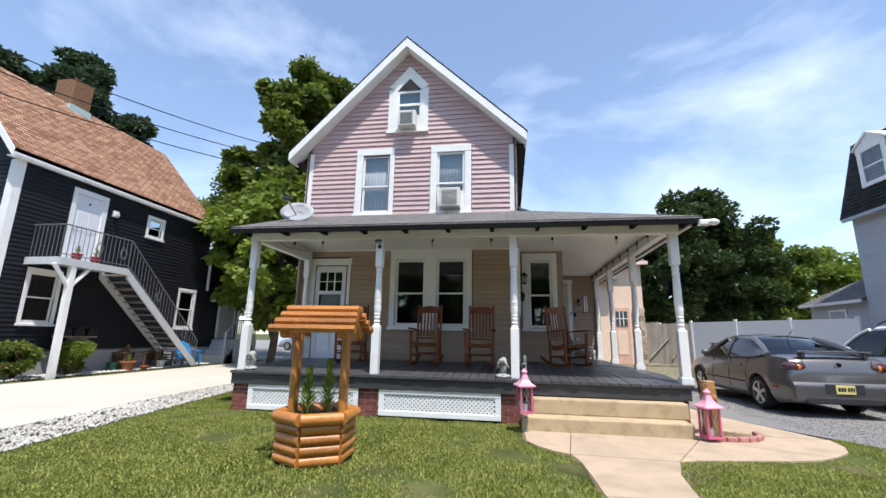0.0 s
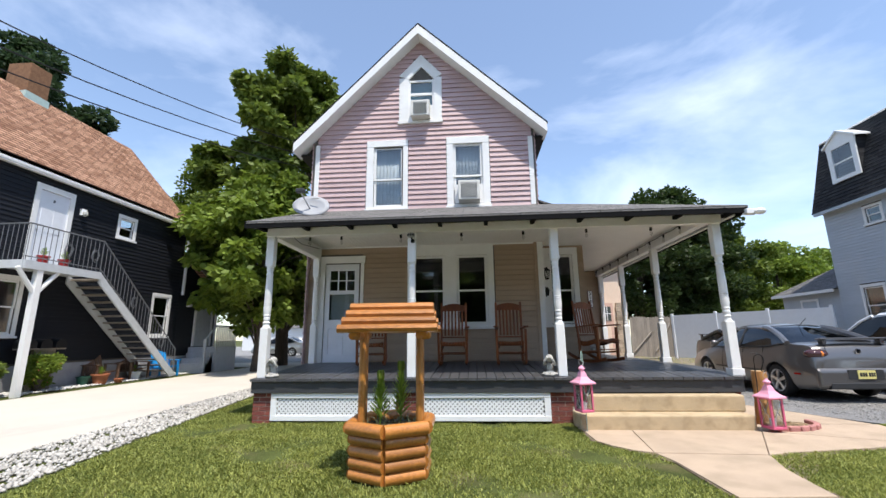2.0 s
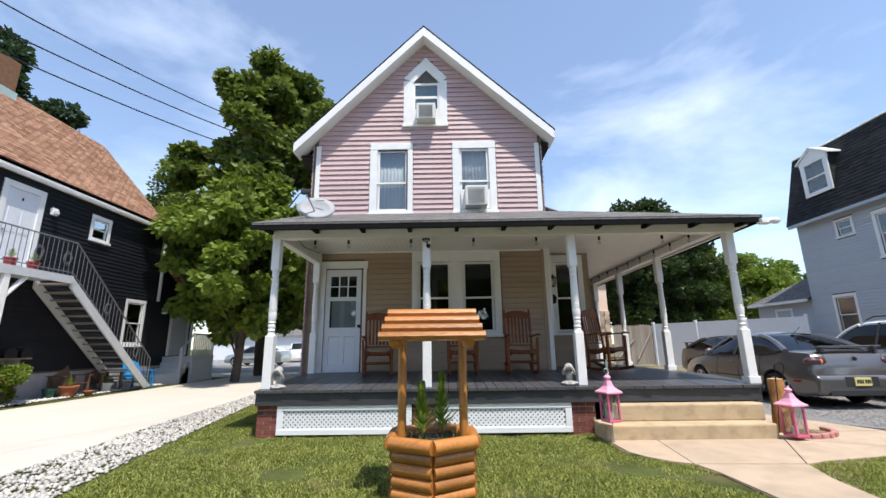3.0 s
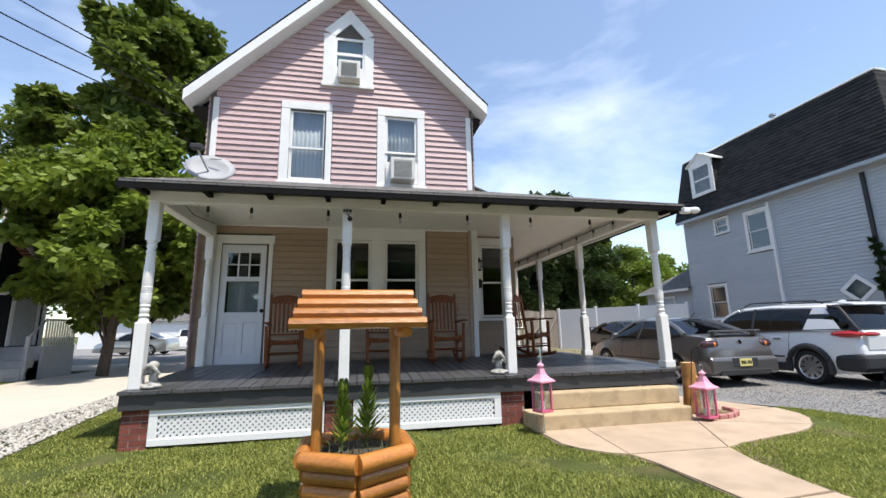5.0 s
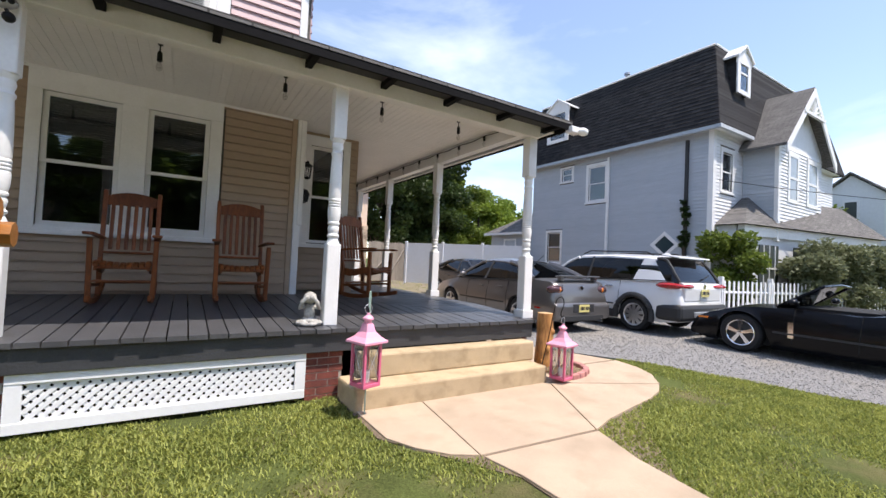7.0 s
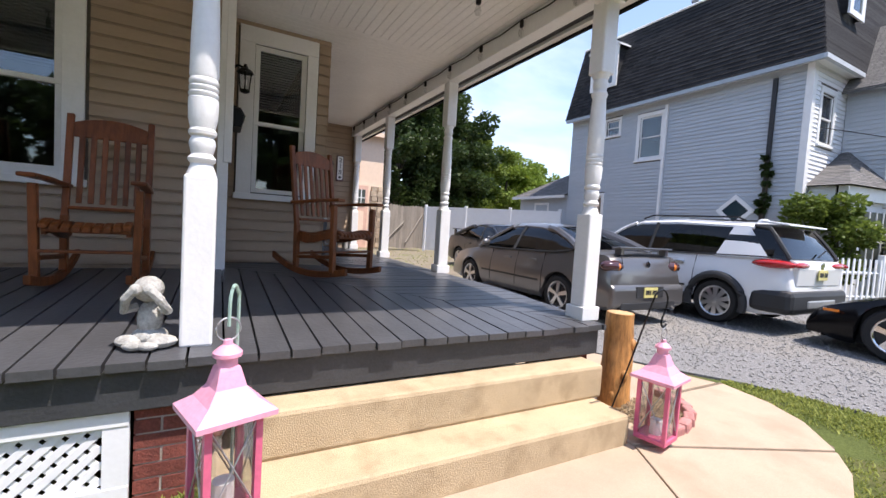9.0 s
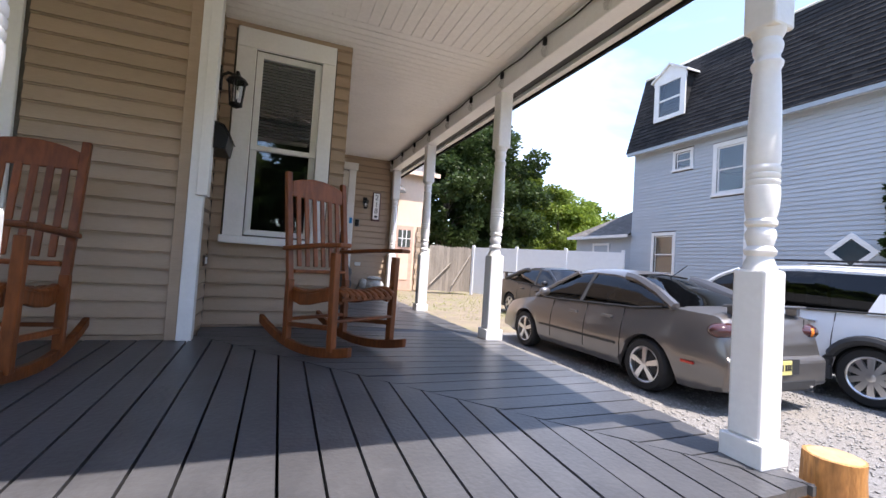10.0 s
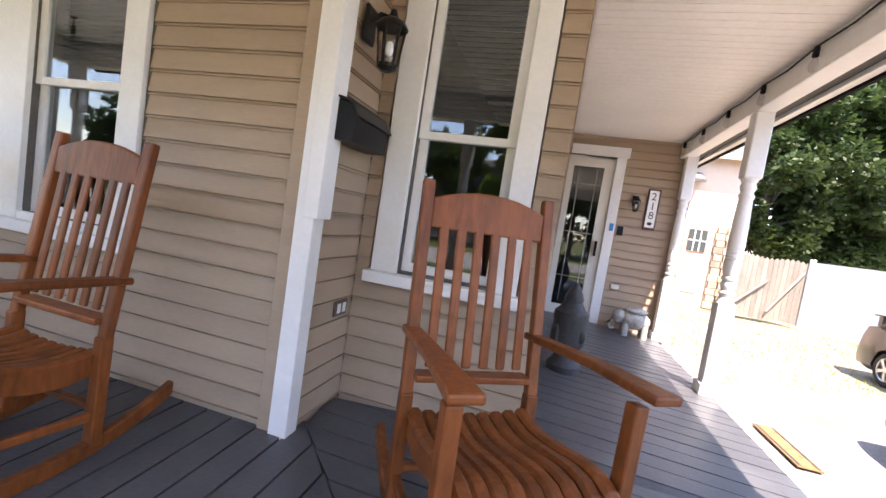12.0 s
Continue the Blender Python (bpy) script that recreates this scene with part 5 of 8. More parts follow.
part("porch_wall", skew((14.5, 22.7, 9.95, 10.03, 0, 2.6)), PALECLAP, fp)
part("porch_end", bbox(14.4, 14.5, 10.05, 10.6, 0, 2.94), PALECLAP, fp)
for u in (15.3, 17.2, 19.2):
    part("porch_window", skew((u, u + 1.0, 9.91, 9.95, 0.9, 2.35)), BLIND, fp)
    for k in range(3):
        part("muntin", skew((u + 0.3 * k + 0.18, u + 0.3 * k + 0.21, 9.89, 9.91, 0.9, 2.35)), WHITE, fp)
    part("muntin", skew((u, u + 1.0, 9.886, 9.9, 1.55, 1.6)), WHITE, fp)
for nm, yy, mt, x0 in (("downspout", 14.58, WHITE, 0.09), ("downspout", 11.42, TRIMB, 0.1)):
    tagged(part(nm, bbox(UX - 0.1, UX - 0.02, yy - 0.05, yy + 0.05, 0.2, 5.9 if nm == "downspout" else 5), mt), "downspout on the blue wall", "downspout", kind="structure")
# rear wing
tagged(part("wall_blue_wing", bbox(UX + 0.1, 19, 18.96, 22.3, 0, 3.0), BLUECLAP), "single-storey rear wing of the blue house", "wall", kind="structure")
bm = bmesh.new()
va = [bm.verts.new(p) for p in ((UX - 0.2, 18.96, 3.0), (19.2, 18.96, 3.0), (19.2, 22.6, 3.0), (UX - 0.2, 22.6, 3.0), (16.4, 18.96, 4.6), (16.4, 20.2, 4.6))]
for f in ((0, 3, 5, 4), (1, 4, 5, 2), (2, 5, 3), (0, 4, 1), (0, 1, 2, 3)):
    bm.faces.new([va[q] for q in f])
bmesh.ops.recalc_face_normals(bm, faces=bm.faces[:])
tagged(part("roof_blue_wing", bm, ROOFGX), "low grey shingled hip roof of the rear wing", "roof", kind="structure")
part("fascia", bbox(UX - 0.22, UX - 0.19, 18.97, 22.6, 2.88, 3.0), WHITE, bpy.data.objects["roof_blue_wing"])
sash_window("window_14", (UX + 0.1, 0, 0), -90, (-21.2, -20.2, 1.6, 2.7), [(-21.05, -20.35, 1.75, 2.55)], label="small white sash window of the rear wing")

fh = thing("distant_house", "small white gabled house beyond the bay", "house", (40, 13.7, 0))
part("wall", bbox(0, 9, -3.1, 3.1, 0, 6.4), PALECLAP, fh)
part("gable", prism(bmesh.new(), [(0, -3.1, 6.4), (0, 3.1, 6.4), (0, 0, 8.9)], (0.2, 0, 0)), PALECLAP, fh)
for s in (-1, 1):
    part("roof_slope", prism(bmesh.new(), [(-0.3, 0, 9.15), (-0.3, s * 3.5, 6.25), (-0.3, s * 3.5, 6.12), (-0.3, 0, 9.0)], (9.6, 0, 0)), ROOFG, fh)
part("window", bbox(-0.05, 0.0, -0.45, 0.45, 5.6, 7.1), WHITE, fh)
part("window_pane", bbox(-0.07, -0.05, -0.32, 0.32, 5.75, 6.95), BLIND, fh)

# ---- fences ----
fw = thing("wooden_fence", "weathered grey board fence with diagonal braces", "fence", (0, 0, 0))
bd = mesh_of("board", prism(bmesh.new(), [(0, 0, 0), (0.14, 0, 0), (0.14, 0, 2.03), (0.07, 0, 2.1), (0, 0, 2.03)], (0, 0.02, 0)), FENCEW)
for i in range(15):
    put("board", bd, fw, Matrix.Translation((7.55 + i * 0.146, 24.3, 0.12 + 0.03 * math.sin(i * 7))))
for a, b in (((7.65, 0.4), (8.6, 1.4)), ((9.6, 1.85), (8.75, 0.4))):
    part("brace", tube(bmesh.new(), [(a[0], 24.25, a[1]), (b[0], 24.25, b[1])], 0.05, 4), FENCEW, fw)
fv = thing("vinyl_fence", "tall white vinyl privacy fence with capped posts", "fence", (0, 0, 0))
run = [(9.75, 24.25), (13.4, 18.7)]
for (xa, ya), (xb, yb) in zip(run, run[1:]):
    L = math.hypot(xb - xa, yb - ya)
    ang = math.degrees(math.atan2(yb - ya, xb - xa))
    k = max(1, round(L / 2.2))
    for i in range(k + 1):
        f = i / k
        p = part("post", bbox(-0.06, 0.06, -0.06, 0.06, 0, 2.33), VINYL, fv, bevel=0.01)
        p.matrix_basis = pose(xa + (xb - xa) * f, ya + (yb - ya) * f, 0, 0, 0, ang)
        if i < k:
            s = L / k
            p = part("panel", bbox(0.06, s - 0.06, -0.02, 0.02, 0.08, 2.18), VINYL, fv)
            p.matrix_basis = pose(xa + (xb - xa) * f, ya + (yb - ya) * f, 0, 0, 0, ang)
            p = part("rail", bbox(0.06, s - 0.06, -0.03, 0.03, 2.14, 2.24), VINYL, fv)
            p.matrix_basis = pose(xa + (xb - xa) * f, ya + (yb - ya) * f, 0, 0, 0, ang)
pf = thing("picket_fence", "white picket fence with square posts", "fence", (0, 0, 0))
pk = mesh_of("picket", prism(bmesh.new(), [(0, 0, 0.06), (0.09, 0, 0.06), (0.09, 0, 1.08), (0.07, 0, 1.14), (0.02, 0, 1.14), (0, 0, 1.08)], (0, 0.02, 0)), VINYL)
for i in range(55):
    put("picket", pk, pf, Matrix.Translation((12.1 + i * 0.19, 9.3 - i * 0.035, 0)))
for z in (0.28, 0.82):
    part("rail", tube(bmesh.new(), [(12.05, 9.35, z), (22.5, 7.52, z)], 0.04, 4), VINYL, pf)
for i in (0, 11, 22, 33, 44):
    part("post", bbox(12.03 + i * 0.19, 12.15 + i * 0.19, 9.32 - i * 0.035, 9.44 - i * 0.035, 0, 1.25), VINYL, pf, bevel=0.01)

# ---- peach outbuilding behind ----
pg = thing("peach_outbuilding", "peach stucco outbuilding with stone corner and pent roof", "house", kind="structure")
part("wall", bbox(0.5, 7.85, 25.5, 32, 0, 5.6), PEACH, pg)
part("roof", prism(bmesh.new(), [(0.2, 25.1, 5.55), (0.2, 32.4, 5.55), (0.2, 28.7, 7.2)], (7.95, 0, 0)), ROOFG, pg)
part("eave_board", bbox(0.2, 8.15, 25.07, 25.1, 5.45, 5.65), PEACH, pg)
part("door", bbox(6.2, 7.08, 25.42, 25.48, 0, 3.05), mat("pink_door", (0.66, 0.42, 0.32), 0.6), pg)
part("door_frame", bbox(6.1, 7.18, 25.46, 25.5, 0, 3.15), PEACH, pg)
part("door_pane", bbox(6.35, 6.95, 25.39, 25.42, 2.05, 2.85), BLIND, pg)
for q in (6.54, 6.74):
    part("door_muntin", bbox(q - 0.02, q + 0.02, 25.375, 25.39, 2.05, 2.85), WHITE, pg)
part("door_muntin", bbox(6.35, 6.95, 25.37, 25.386, 2.43, 2.47), WHITE, pg)
part("door_panel", bbox(6.4, 6.9, 25.4, 25.42, 0.5, 1.8), PEACH, pg, bevel=0.01)
sm = mat("tan_stone", (0.42, 0.33, 0.24), 0.9, var=0.4, scale=5, rand=0.9)
for i in range(12):
    for k in range(2):
        part("quoin_stone", bbox(7.22 + 0.33 * k + (0.05 if i % 2 else 0), 7.53 + 0.33 * k + (0.02 if i % 2 else 0), 25.38, 25.5, 0.02 + 0.255 * i, 0.26 + 0.255 * i), sm, pg, bevel=0.015)
part("pent_roof", prism(bmesh.new(), [(5.4, 25.5, 4.95), (5.4, 24.8, 4.6), (5.4, 24.8, 4.5), (5.4, 25.5, 4.6)], (1.0, 0, 0)), ROOFG, pg)


# ---- rocking chairs ----
def seat_slat(x, half, w):
    """A slat running front to back along the dished seat, rounded on top and at its front end."""
    bm, rings = bmesh.new(), []
    ys = [-0.325, -0.318, -0.3, -0.25, -0.2, -0.15, -0.1, -0.04, 0.02, 0.08, 0.14, 0.19]
    dip = -0.024 * (1 - (x / w) ** 2)
    for k, y in enumerate(ys):
        z = np.interp(y, [-0.33, -0.29, -0.24, -0.18, -0.1, 0.0, 0.1, 0.2], [0.385, 0.412, 0.424, 0.42, 0.402, 0.382, 0.374, 0.392]) + dip
        h = half * (0.6, 0.85, 1.0)[min(k, 2)]
        rings.append([bm.verts.new((x + u * h, y, z + v)) for u, v in ((-1, -0.004), (-1, 0.008), (-0.55, 0.018), (0.55, 0.018), (1, 0.008), (1, -0.004))])
    for a, b in zip(rings, rings[1:]):
        for i in range(6):
            bm.faces.new((a[i], a[(i + 1) % 6], b[(i + 1) % 6], b[i]))
    bm.faces.new(rings[0])
    bm.faces.new(rings[-1][::-1])
    bmesh.ops.recalc_face_normals(bm, faces=bm.faces[:])
    return bm


def rocking_chair(at, rz, tilt=0.0):
    """Slatted porch rocker; its front is local -y."""
    th = thing("rocking_chair", "reddish-brown slatted wooden rocking chair", "chair", at, rz, group="porch rocking chairs")
    W = 0.24
    lean = -math.tan(radians(14))

    def bar(name, p, q, w, d, parent=th, bevel=0.006):
        """A squared rail from p to q, w wide across and d deep."""
        p, q = Vector(p), Vector(q)
        m = (q - p).to_track_quat("Z", "Y").to_matrix().to_4x4()
        return part(name, box(bmesh.new(), -w / 2, w / 2, -d / 2, d / 2, 0, (q - p).length, Matrix.Translation(p) @ m), CHAIRW, parent, bevel=bevel)

    for s in (-1, 1):
        x = s * W
        bm = bmesh.new()
        top, bot = [], []
        for i in range(15):
            y = -0.42 + 0.92 * i / 14
            z = 0.012 + 0.13 * ((y - 0.0) / 0.5) ** 2 * (1.0 if y > 0 else 0.55)
            top.append((y, z + 0.055))
            bot.append((y, z))
        prism(bm, [(x - 0.018, a, b) for a, b in top + bot[::-1]], (0.036, 0, 0))
        part("rocker", bm, CHAIRW, th, bevel=0.006)
        bar("front_leg", (x + s * 0.012, -0.27, 0.07), (x + s * 0.025, -0.27, 0.63), 0.045, 0.045)
        bar("back_post", (x, 0.19, 0.06), (x, 0.2, 0.45), 0.045, 0.045)
        bar("back_stile", (x, 0.2, 0.43), (x, 0.2 + 0.72 * 0.15, 1.14), 0.042, 0.035)
        bm = bmesh.new()
        prism(bm, [(x - 0.03, 0.27, 0.63), (x + 0.03, 0.27, 0.63), (x + 0.035 + s * 0.02, -0.1, 0.655), (x + 0.045 + s * 0.03, -0.36, 0.66), (x - 0.045 + s * 0.03, -0.36, 0.66), (x - 0.03 + s * 0.02, -0.1, 0.655)], (0, 0, 0.026))
        part("armrest", bm, CHAIRW, th, bevel=0.008)
        bm = bmesh.new()
        pts = [(-0.28, 0.405), (-0.2, 0.42), (-0.1, 0.40), (0.0, 0.375), (0.1, 0.365), (0.2, 0.385)]
        prism(bm, [(x - 0.014 - s * 0.03, a, b) for a, b in pts] + [(x - 0.014 - s * 0.03, a, b - 0.07) for a, b in pts[::-1]], (0.028, 0, 0))
        part("seat_rail", bm, CHAIRW, th, bevel=0.004)
        bar("side_stretcher", (x, -0.27, 0.2), (x, 0.19, 0.17), 0.024, 0.03)
    bar("front_stretcher", (-W, -0.27, 0.24), (W, -0.27, 0.24), 0.05, 0.018)
    bar("back_stretcher", (-W, 0.19, 0.2), (W, 0.19, 0.2), 0.03, 0.022)
    bar("seat_front_rail", (-W + 0.02, -0.27, 0.365), (W - 0.02, -0.27, 0.365), 0.065, 0.024)
    for i in range(9):
        x = (-1 + 2 * i / 8) * (W - 0.034)
        part("seat_slat", seat_slat(x, 0.025, W), CHAIRW, th)
    bar("seat_cross_rail", (-W + 0.02, 0.17, 0.35), (W - 0.02, 0.17, 0.35), 0.05, 0.022)

    def back(z):
        return 0.2 + (z - 0.43) * 0.15
    bm = bmesh.new()
    rail = []
    for i in range(9):
        x = -W + 0.02 + (2 * W - 0.04) * i / 8
        rail.append((x, 1.075 + 0.05 * (1 - ((x / W) ** 2))))
    prism(bm, [(x, back(1.05) - 0.012, z) for x, z in rail] + [(W - 0.02, back(1.0) - 0.012, 0.985), (-W + 0.02, back(1.0) - 0.012, 0.985)], (0, 0.026, 0))
    part("top_rail", bm, CHAIRW, th, bevel=0.006)
    bar("lower_back_rail", (-W + 0.02, back(0.5), 0.5), (W - 0.02, back(0.5), 0.5), 0.07, 0.024)
    for i in range(6):
        x = -0.168 + 0.336 * i / 5
        bar("back_slat", (x, back(0.53) - 0.004, 0.53), (x, back(1.0) - 0.004, 1.0), 0.036, 0.014)
    return th


ch = rocking_chair((-1.16, 8.98, deck_z(-1.16, 8.98) - 0.012), 0)
ch.scale = (1.0, 1.0, 1.05)
copy_thing(ch, pose(-0.09, 8.97, deck_z(-0.09, 8.97) - 0.012, 0, 0, -1))
copy_thing(ch, pose(-2.72, 8.98, deck_z(-2.72, 8.98) - 0.012, 0, 0, 8))
copy_thing(ch, pose(1.577, 9.31, deck_z(1.577, 9.31) - 0.012, 0, 0, 33))


# ---- wishing-well planter ----
def log_bar(name, p, q, r, parent, material=LOGW, n=10):
    return part(name, tube(bmesh.new(), [p, Vector(p).lerp(Vector(q), 0.5), q], r, n), material, parent, smooth=True)


well = thing("wishing_well_planter", "stained log wishing-well planter with slatted roof", "planter", (-1.57, 5.08, 0), 2)
well.scale = (0.9, 0.9, 1.0)
HR = 0.42
hexa = [(HR * math.cos(radians(a)), HR * math.sin(radians(a))) for a in (-90, -30, 30, 90, 150, 210)]
for k in range(5):
    rr = 1.0 if k < 4 else 1.1
    for i in range(6):
        a, b = Vector((*hexa[i], 0)) * rr, Vector((*hexa[(i + 1) % 6], 0)) * rr
        z = 0.05 + 0.098 * k
        log_bar("wall_log" if k < 4 else "rim_log", (a.x, a.y, z), (b.x, b.y, z), 0.052 if k < 4 else 0.06, well)
part("soil", lathe(bmesh.new(), [(0.36, 0.0), (0.36, 0.42), (0.2, 0.44)], 12), SOIL, well)
for s in (-1, 1):
    x = s * 0.31
    log_bar("post", (x, 0.03, 0.2), (x, 0.03, 1.3), 0.042, well, LOGP)
    log_bar("post", (x + 0.0, -0.05, 0.2), (x, -0.05, 1.3), 0.042, well, LOGP)
    for t in (-1, 1):
        log_bar("gable_log", (x + s * 0.06, t * 0.3, 1.26), (x + s * 0.06, 0, 1.47), 0.045, well)
    log_bar("cross_tie", (x + s * 0.02, -0.3, 1.265), (x + s * 0.02, 0.3, 1.265), 0.042, well)
for t in (-1, 1):
    for k in range(4):
        y, z = t * (0.34 - 0.095 * k), 1.33 + 0.072 * k
        hw = 0.52 - 0.02 * k
        bm = bmesh.new()
        tube(bm, [(-hw, y, z), (0, y, z), (hw, y, z)], 0.05, 8)
        for v in bm.verts:
            v.co.z = z + (v.co.z - z) * 0.8
        part("roof_log", bm, LOGW, well, smooth=True)


def sprig(bm, at, h, r, n, rnd, up=0.6):
    """An upright stem with whorls of narrow leaves."""
    tube(bm, [at, Vector(at) + Vector((0.01, 0.01, h))], 0.008, 5)
    for i in range(n):
        z = h * (0.12 + 0.88 * i / n)
        a = i * 2.4 + rnd.uniform(-0.3, 0.3)
        L = r * (1.15 - 0.75 * i / n) * rnd.uniform(0.8, 1.2)
        d = Vector((math.cos(a), math.sin(a), up + 1.2 * i / n)).normalized()
        s = d.cross(Vector((0, 0, 1))).normalized() * 0.013
        p = Vector(at) + Vector((0, 0, z))
        v = [bm.verts.new(q) for q in (p, p + d * L * 0.45 + s, p + d * L, p + d * L * 0.45 - s)]
        bm.faces.new(v)


PLANT = leafy("lily_leaves", (0.09, 0.18, 0.025), (0.3, 0.42, 0.07))
rnd = random.Random(2)
for x, y, h in ((-0.1, -0.05, 0.42), (0.08, 0.06, 0.5)):
    th = thing("lily_plant", "tall green lily stem with whorled leaves", "plant", (-1.57 + x, 5.08 + y, 0.43), group="lilies in the planter")
    bm = bmesh.new()
    sprig(bm, (0, 0, 0), h, 0.17, 110, rnd)
    part("stem_and_leaves", bm, PLANT, th)
    bm = bmesh.new()
    for i in range(7):
        a = i * 0.9
        blob(bm, (0.025 * math.cos(a), 0.025 * math.sin(a), h + 0.04), (0.014, 0.014, 0.05), 8)
    part("bud_cluster", bm, LEAF_L, th, "pale green flower buds")
bm = bmesh.new()
for i in range(160):
    a, q = rnd.uniform(0, 6.28), 0.3 * math.sqrt(rnd.random())
    p = Vector((q * math.cos(a), q * math.sin(a), 0))
    d = Vector((rnd.uniform(-1, 1), rnd.uniform(-1, 1), rnd.uniform(0.3, 1.3))).normalized()
    s = d.cross(Vector((0, 0, 1))).normalized() * 0.008
    L = rnd.uniform(0.04, 0.12)
    bm.faces.new([bm.verts.new(v) for v in (p - s, p + s, p + d * L)])
th = part("ground_cover", bm, LEAF_G)
th.location = (-1.57, 5.08, 0.43)
tagged(th, "low mixed foliage filling the planter", "plants", kind="stuff")


# ---- pink lanterns ----
def lantern(at, rz, w=0.16, h=0.36, hook=True):
    th = thing("lantern", "pink metal and glass garden lantern with faded top", "lantern", at, rz, group="pink lanterns")
    a = w / 2
    part("base", bbox(-a - 0.012, a + 0.012, -a - 0.012, a + 0.012, 0, 0.03), PINK, th, bevel=0.005)
    for sx in (-1, 1):
        for sy in (-1, 1):
            part("corner_bar", bbox(sx * a - 0.011, sx * a + 0.011, sy * a - 0.011, sy * a + 0.011, 0.03, h), PINK, th)
    for sx, sy in ((1, 0), (-1, 0), (0, 1), (0, -1)):
        m = pose(0, 0, 0, 0, 0, 90 if sx else 0)
        part("pane", box(bmesh.new(), -a + 0.011, a - 0.011, -a * (sx or sy) - 0.001, -a * (sx or sy) + 0.001, 0.03, h - 0.012, m), CLEAR, th)
        bm = bmesh.new()
        k = -a * (sx or sy) * 1.05
        for p, q in (((-a, 0.04), (a, h - 0.01)), ((a, 0.04), (-a, h - 0.01))):
            tube(bm, [m @ Vector((p[0], k, p[1])), m @ Vector((q[0], k, q[1]))], 0.003, 4)
        part("cross_wire", bm, GREYM, th)
        part("top_frame", box(bmesh.new(), -a + 0.011, a - 0.011, k - 0.008, k + 0.008, h - 0.02, h, m), PINK, th)
    bm = bmesh.new()
    rings = []
    for r, z in ((a + 0.045, h - 0.005), (a + 0.045, h + 0.012), (a + 0.0, h + 0.045), (a - 0.03, h + 0.085), (0.034, h + 0.14), (0.03, h + 0.15)):
        rings.append([bm.verts.new((x * r, y * r, z)) for x, y in ((-1, -1), (1, -1), (1, 1), (-1, 1))])
    for p, q in zip(rings, rings[1:]):
        for i in range(4):
            bm.faces.new((p[i], p[(i + 1) % 4], q[(i + 1) % 4], q[i]))
    bm.faces.new(rings[0][::-1])
    bm.faces.new(rings[-1])
    part("roof", bm, PINKTOP, th, "faded pink curved roof")
    part("vent_collar", lathe(bmesh.new(), [(0.032, h + 0.145), (0.032, h + 0.18), (0.045, h + 0.182), (0.045, h + 0.195), (0.03, h + 0.21), (0.016, h + 0.22), (0.014, h + 0.235)], 14), PINKTOP, th, smooth=True)
    part("ring", tube(bmesh.new(), [(0.038 * math.cos(t), 0, h + 0.27 + 0.038 * math.sin(t)) for t in np.linspace(0, 6.28, 20)], 0.003, 6), GREYM, th)
    part("candle", lathe(bmesh.new(), [(0.035, 0.03), (0.035, 0.12), (0.006, 0.121)], 12), CEIL, th)


lantern((0.67, 6.82, 0.26), 18, 0.155, 0.36)
lantern((3.04, 6.87, 0.05), 12, 0.165, 0.38)
hk = thing("shepherd_hook", "thin black leaning shepherd hook carrying a lantern", "hook", (3.14, 7.30, -0.02))


def smooth_line(pts, n=6):
    """A rounded line through the points."""
    v = [Vector(p) for p in pts]
    v = [v[0] * 2 - v[1]] + v + [v[-1] * 2 - v[-2]]
    out = []
    for a, b, c, d in zip(v, v[1:], v[2:], v[3:]):
        for k in range(n):
            t = k / n
            out.append(0.5 * (2 * b + (c - a) * t + (2 * a - 5 * b + 4 * c - d) * t * t + (3 * b - a - 3 * c + d) * t ** 3))
    return out + [v[-2]]


part("rod", tube(bmesh.new(), smooth_line([(0, 0, 0), (-0.1, -0.22, 0.5), (-0.2, -0.4, 0.9), (-0.19, -0.42, 0.97), (-0.14, -0.43, 0.99), (-0.1, -0.43, 0.95), (-0.1, -0.43, 0.89), (-0.13, -0.43, 0.83), (-0.14, -0.43, 0.79), (-0.12, -0.43, 0.765), (-0.09, -0.43, 0.78)]), 0.006, 6), BLACK, hk, smooth=True)
hk2 = thing("lantern_hook", "pale green hook carrying the lantern", "hook", (0.695, 6.86, 0.0))
part("rod", tube(bmesh.new(), smooth_line([(0, 0, 0), (0.0, 0.0, 0.5), (0.005, 0.0, 0.95), (0.0, -0.01, 1.01), (-0.012, -0.025, 1.03), (-0.022, -0.04, 0.99), (-0.024, -0.045, 0.9)]), 0.006, 6), mat("pale_green_wire", (0.3, 0.42, 0.36), 0.5), hk2)

# log stump by the steps
stump = thing("log_post", "peeled knotty log standing beside the steps", "log", (3.26, 7.36, -0.02))
bm = bmesh.new()
NR, NA = 14, 18
rings = []
for i in range(NR + 1):
    z = 0.74 * i / NR
    rings.append([bm.verts.new((0.1 * (1 + 0.16 * noise.noise((math.cos(t) * 1.4, math.sin(t) * 1.4, z * 3))) * (1.15 - 0.2 * i / NR) * math.cos(t), 0.1 * (1 + 0.16 * noise.noise((math.cos(t) * 1.4, math.sin(t) * 1.4, z * 3))) * (1.15 - 0.2 * i / NR) * math.sin(t), z)) for t in [2 * math.pi * k / NA for k in range(NA)]])
for a, b in zip(rings, rings[1:]):
    for k in range(NA):
        bm.faces.new((a[k], a[(k + 1) % NA], b[(k + 1) % NA], b[k]))
bm.faces.new(rings[-1])
bm.faces.new(rings[0][::-1])
part("trunk", bm, STUMP, stump, smooth=True)
part("cut_top", lathe(bmesh.new(), [(0.088, 0.738), (0.085, 0.742), (0.02, 0.744)], 18), mat("cut_wood", (0.5, 0.33, 0.16), 0.8, var=0.2, scale=20), stump, "pale sawn top")
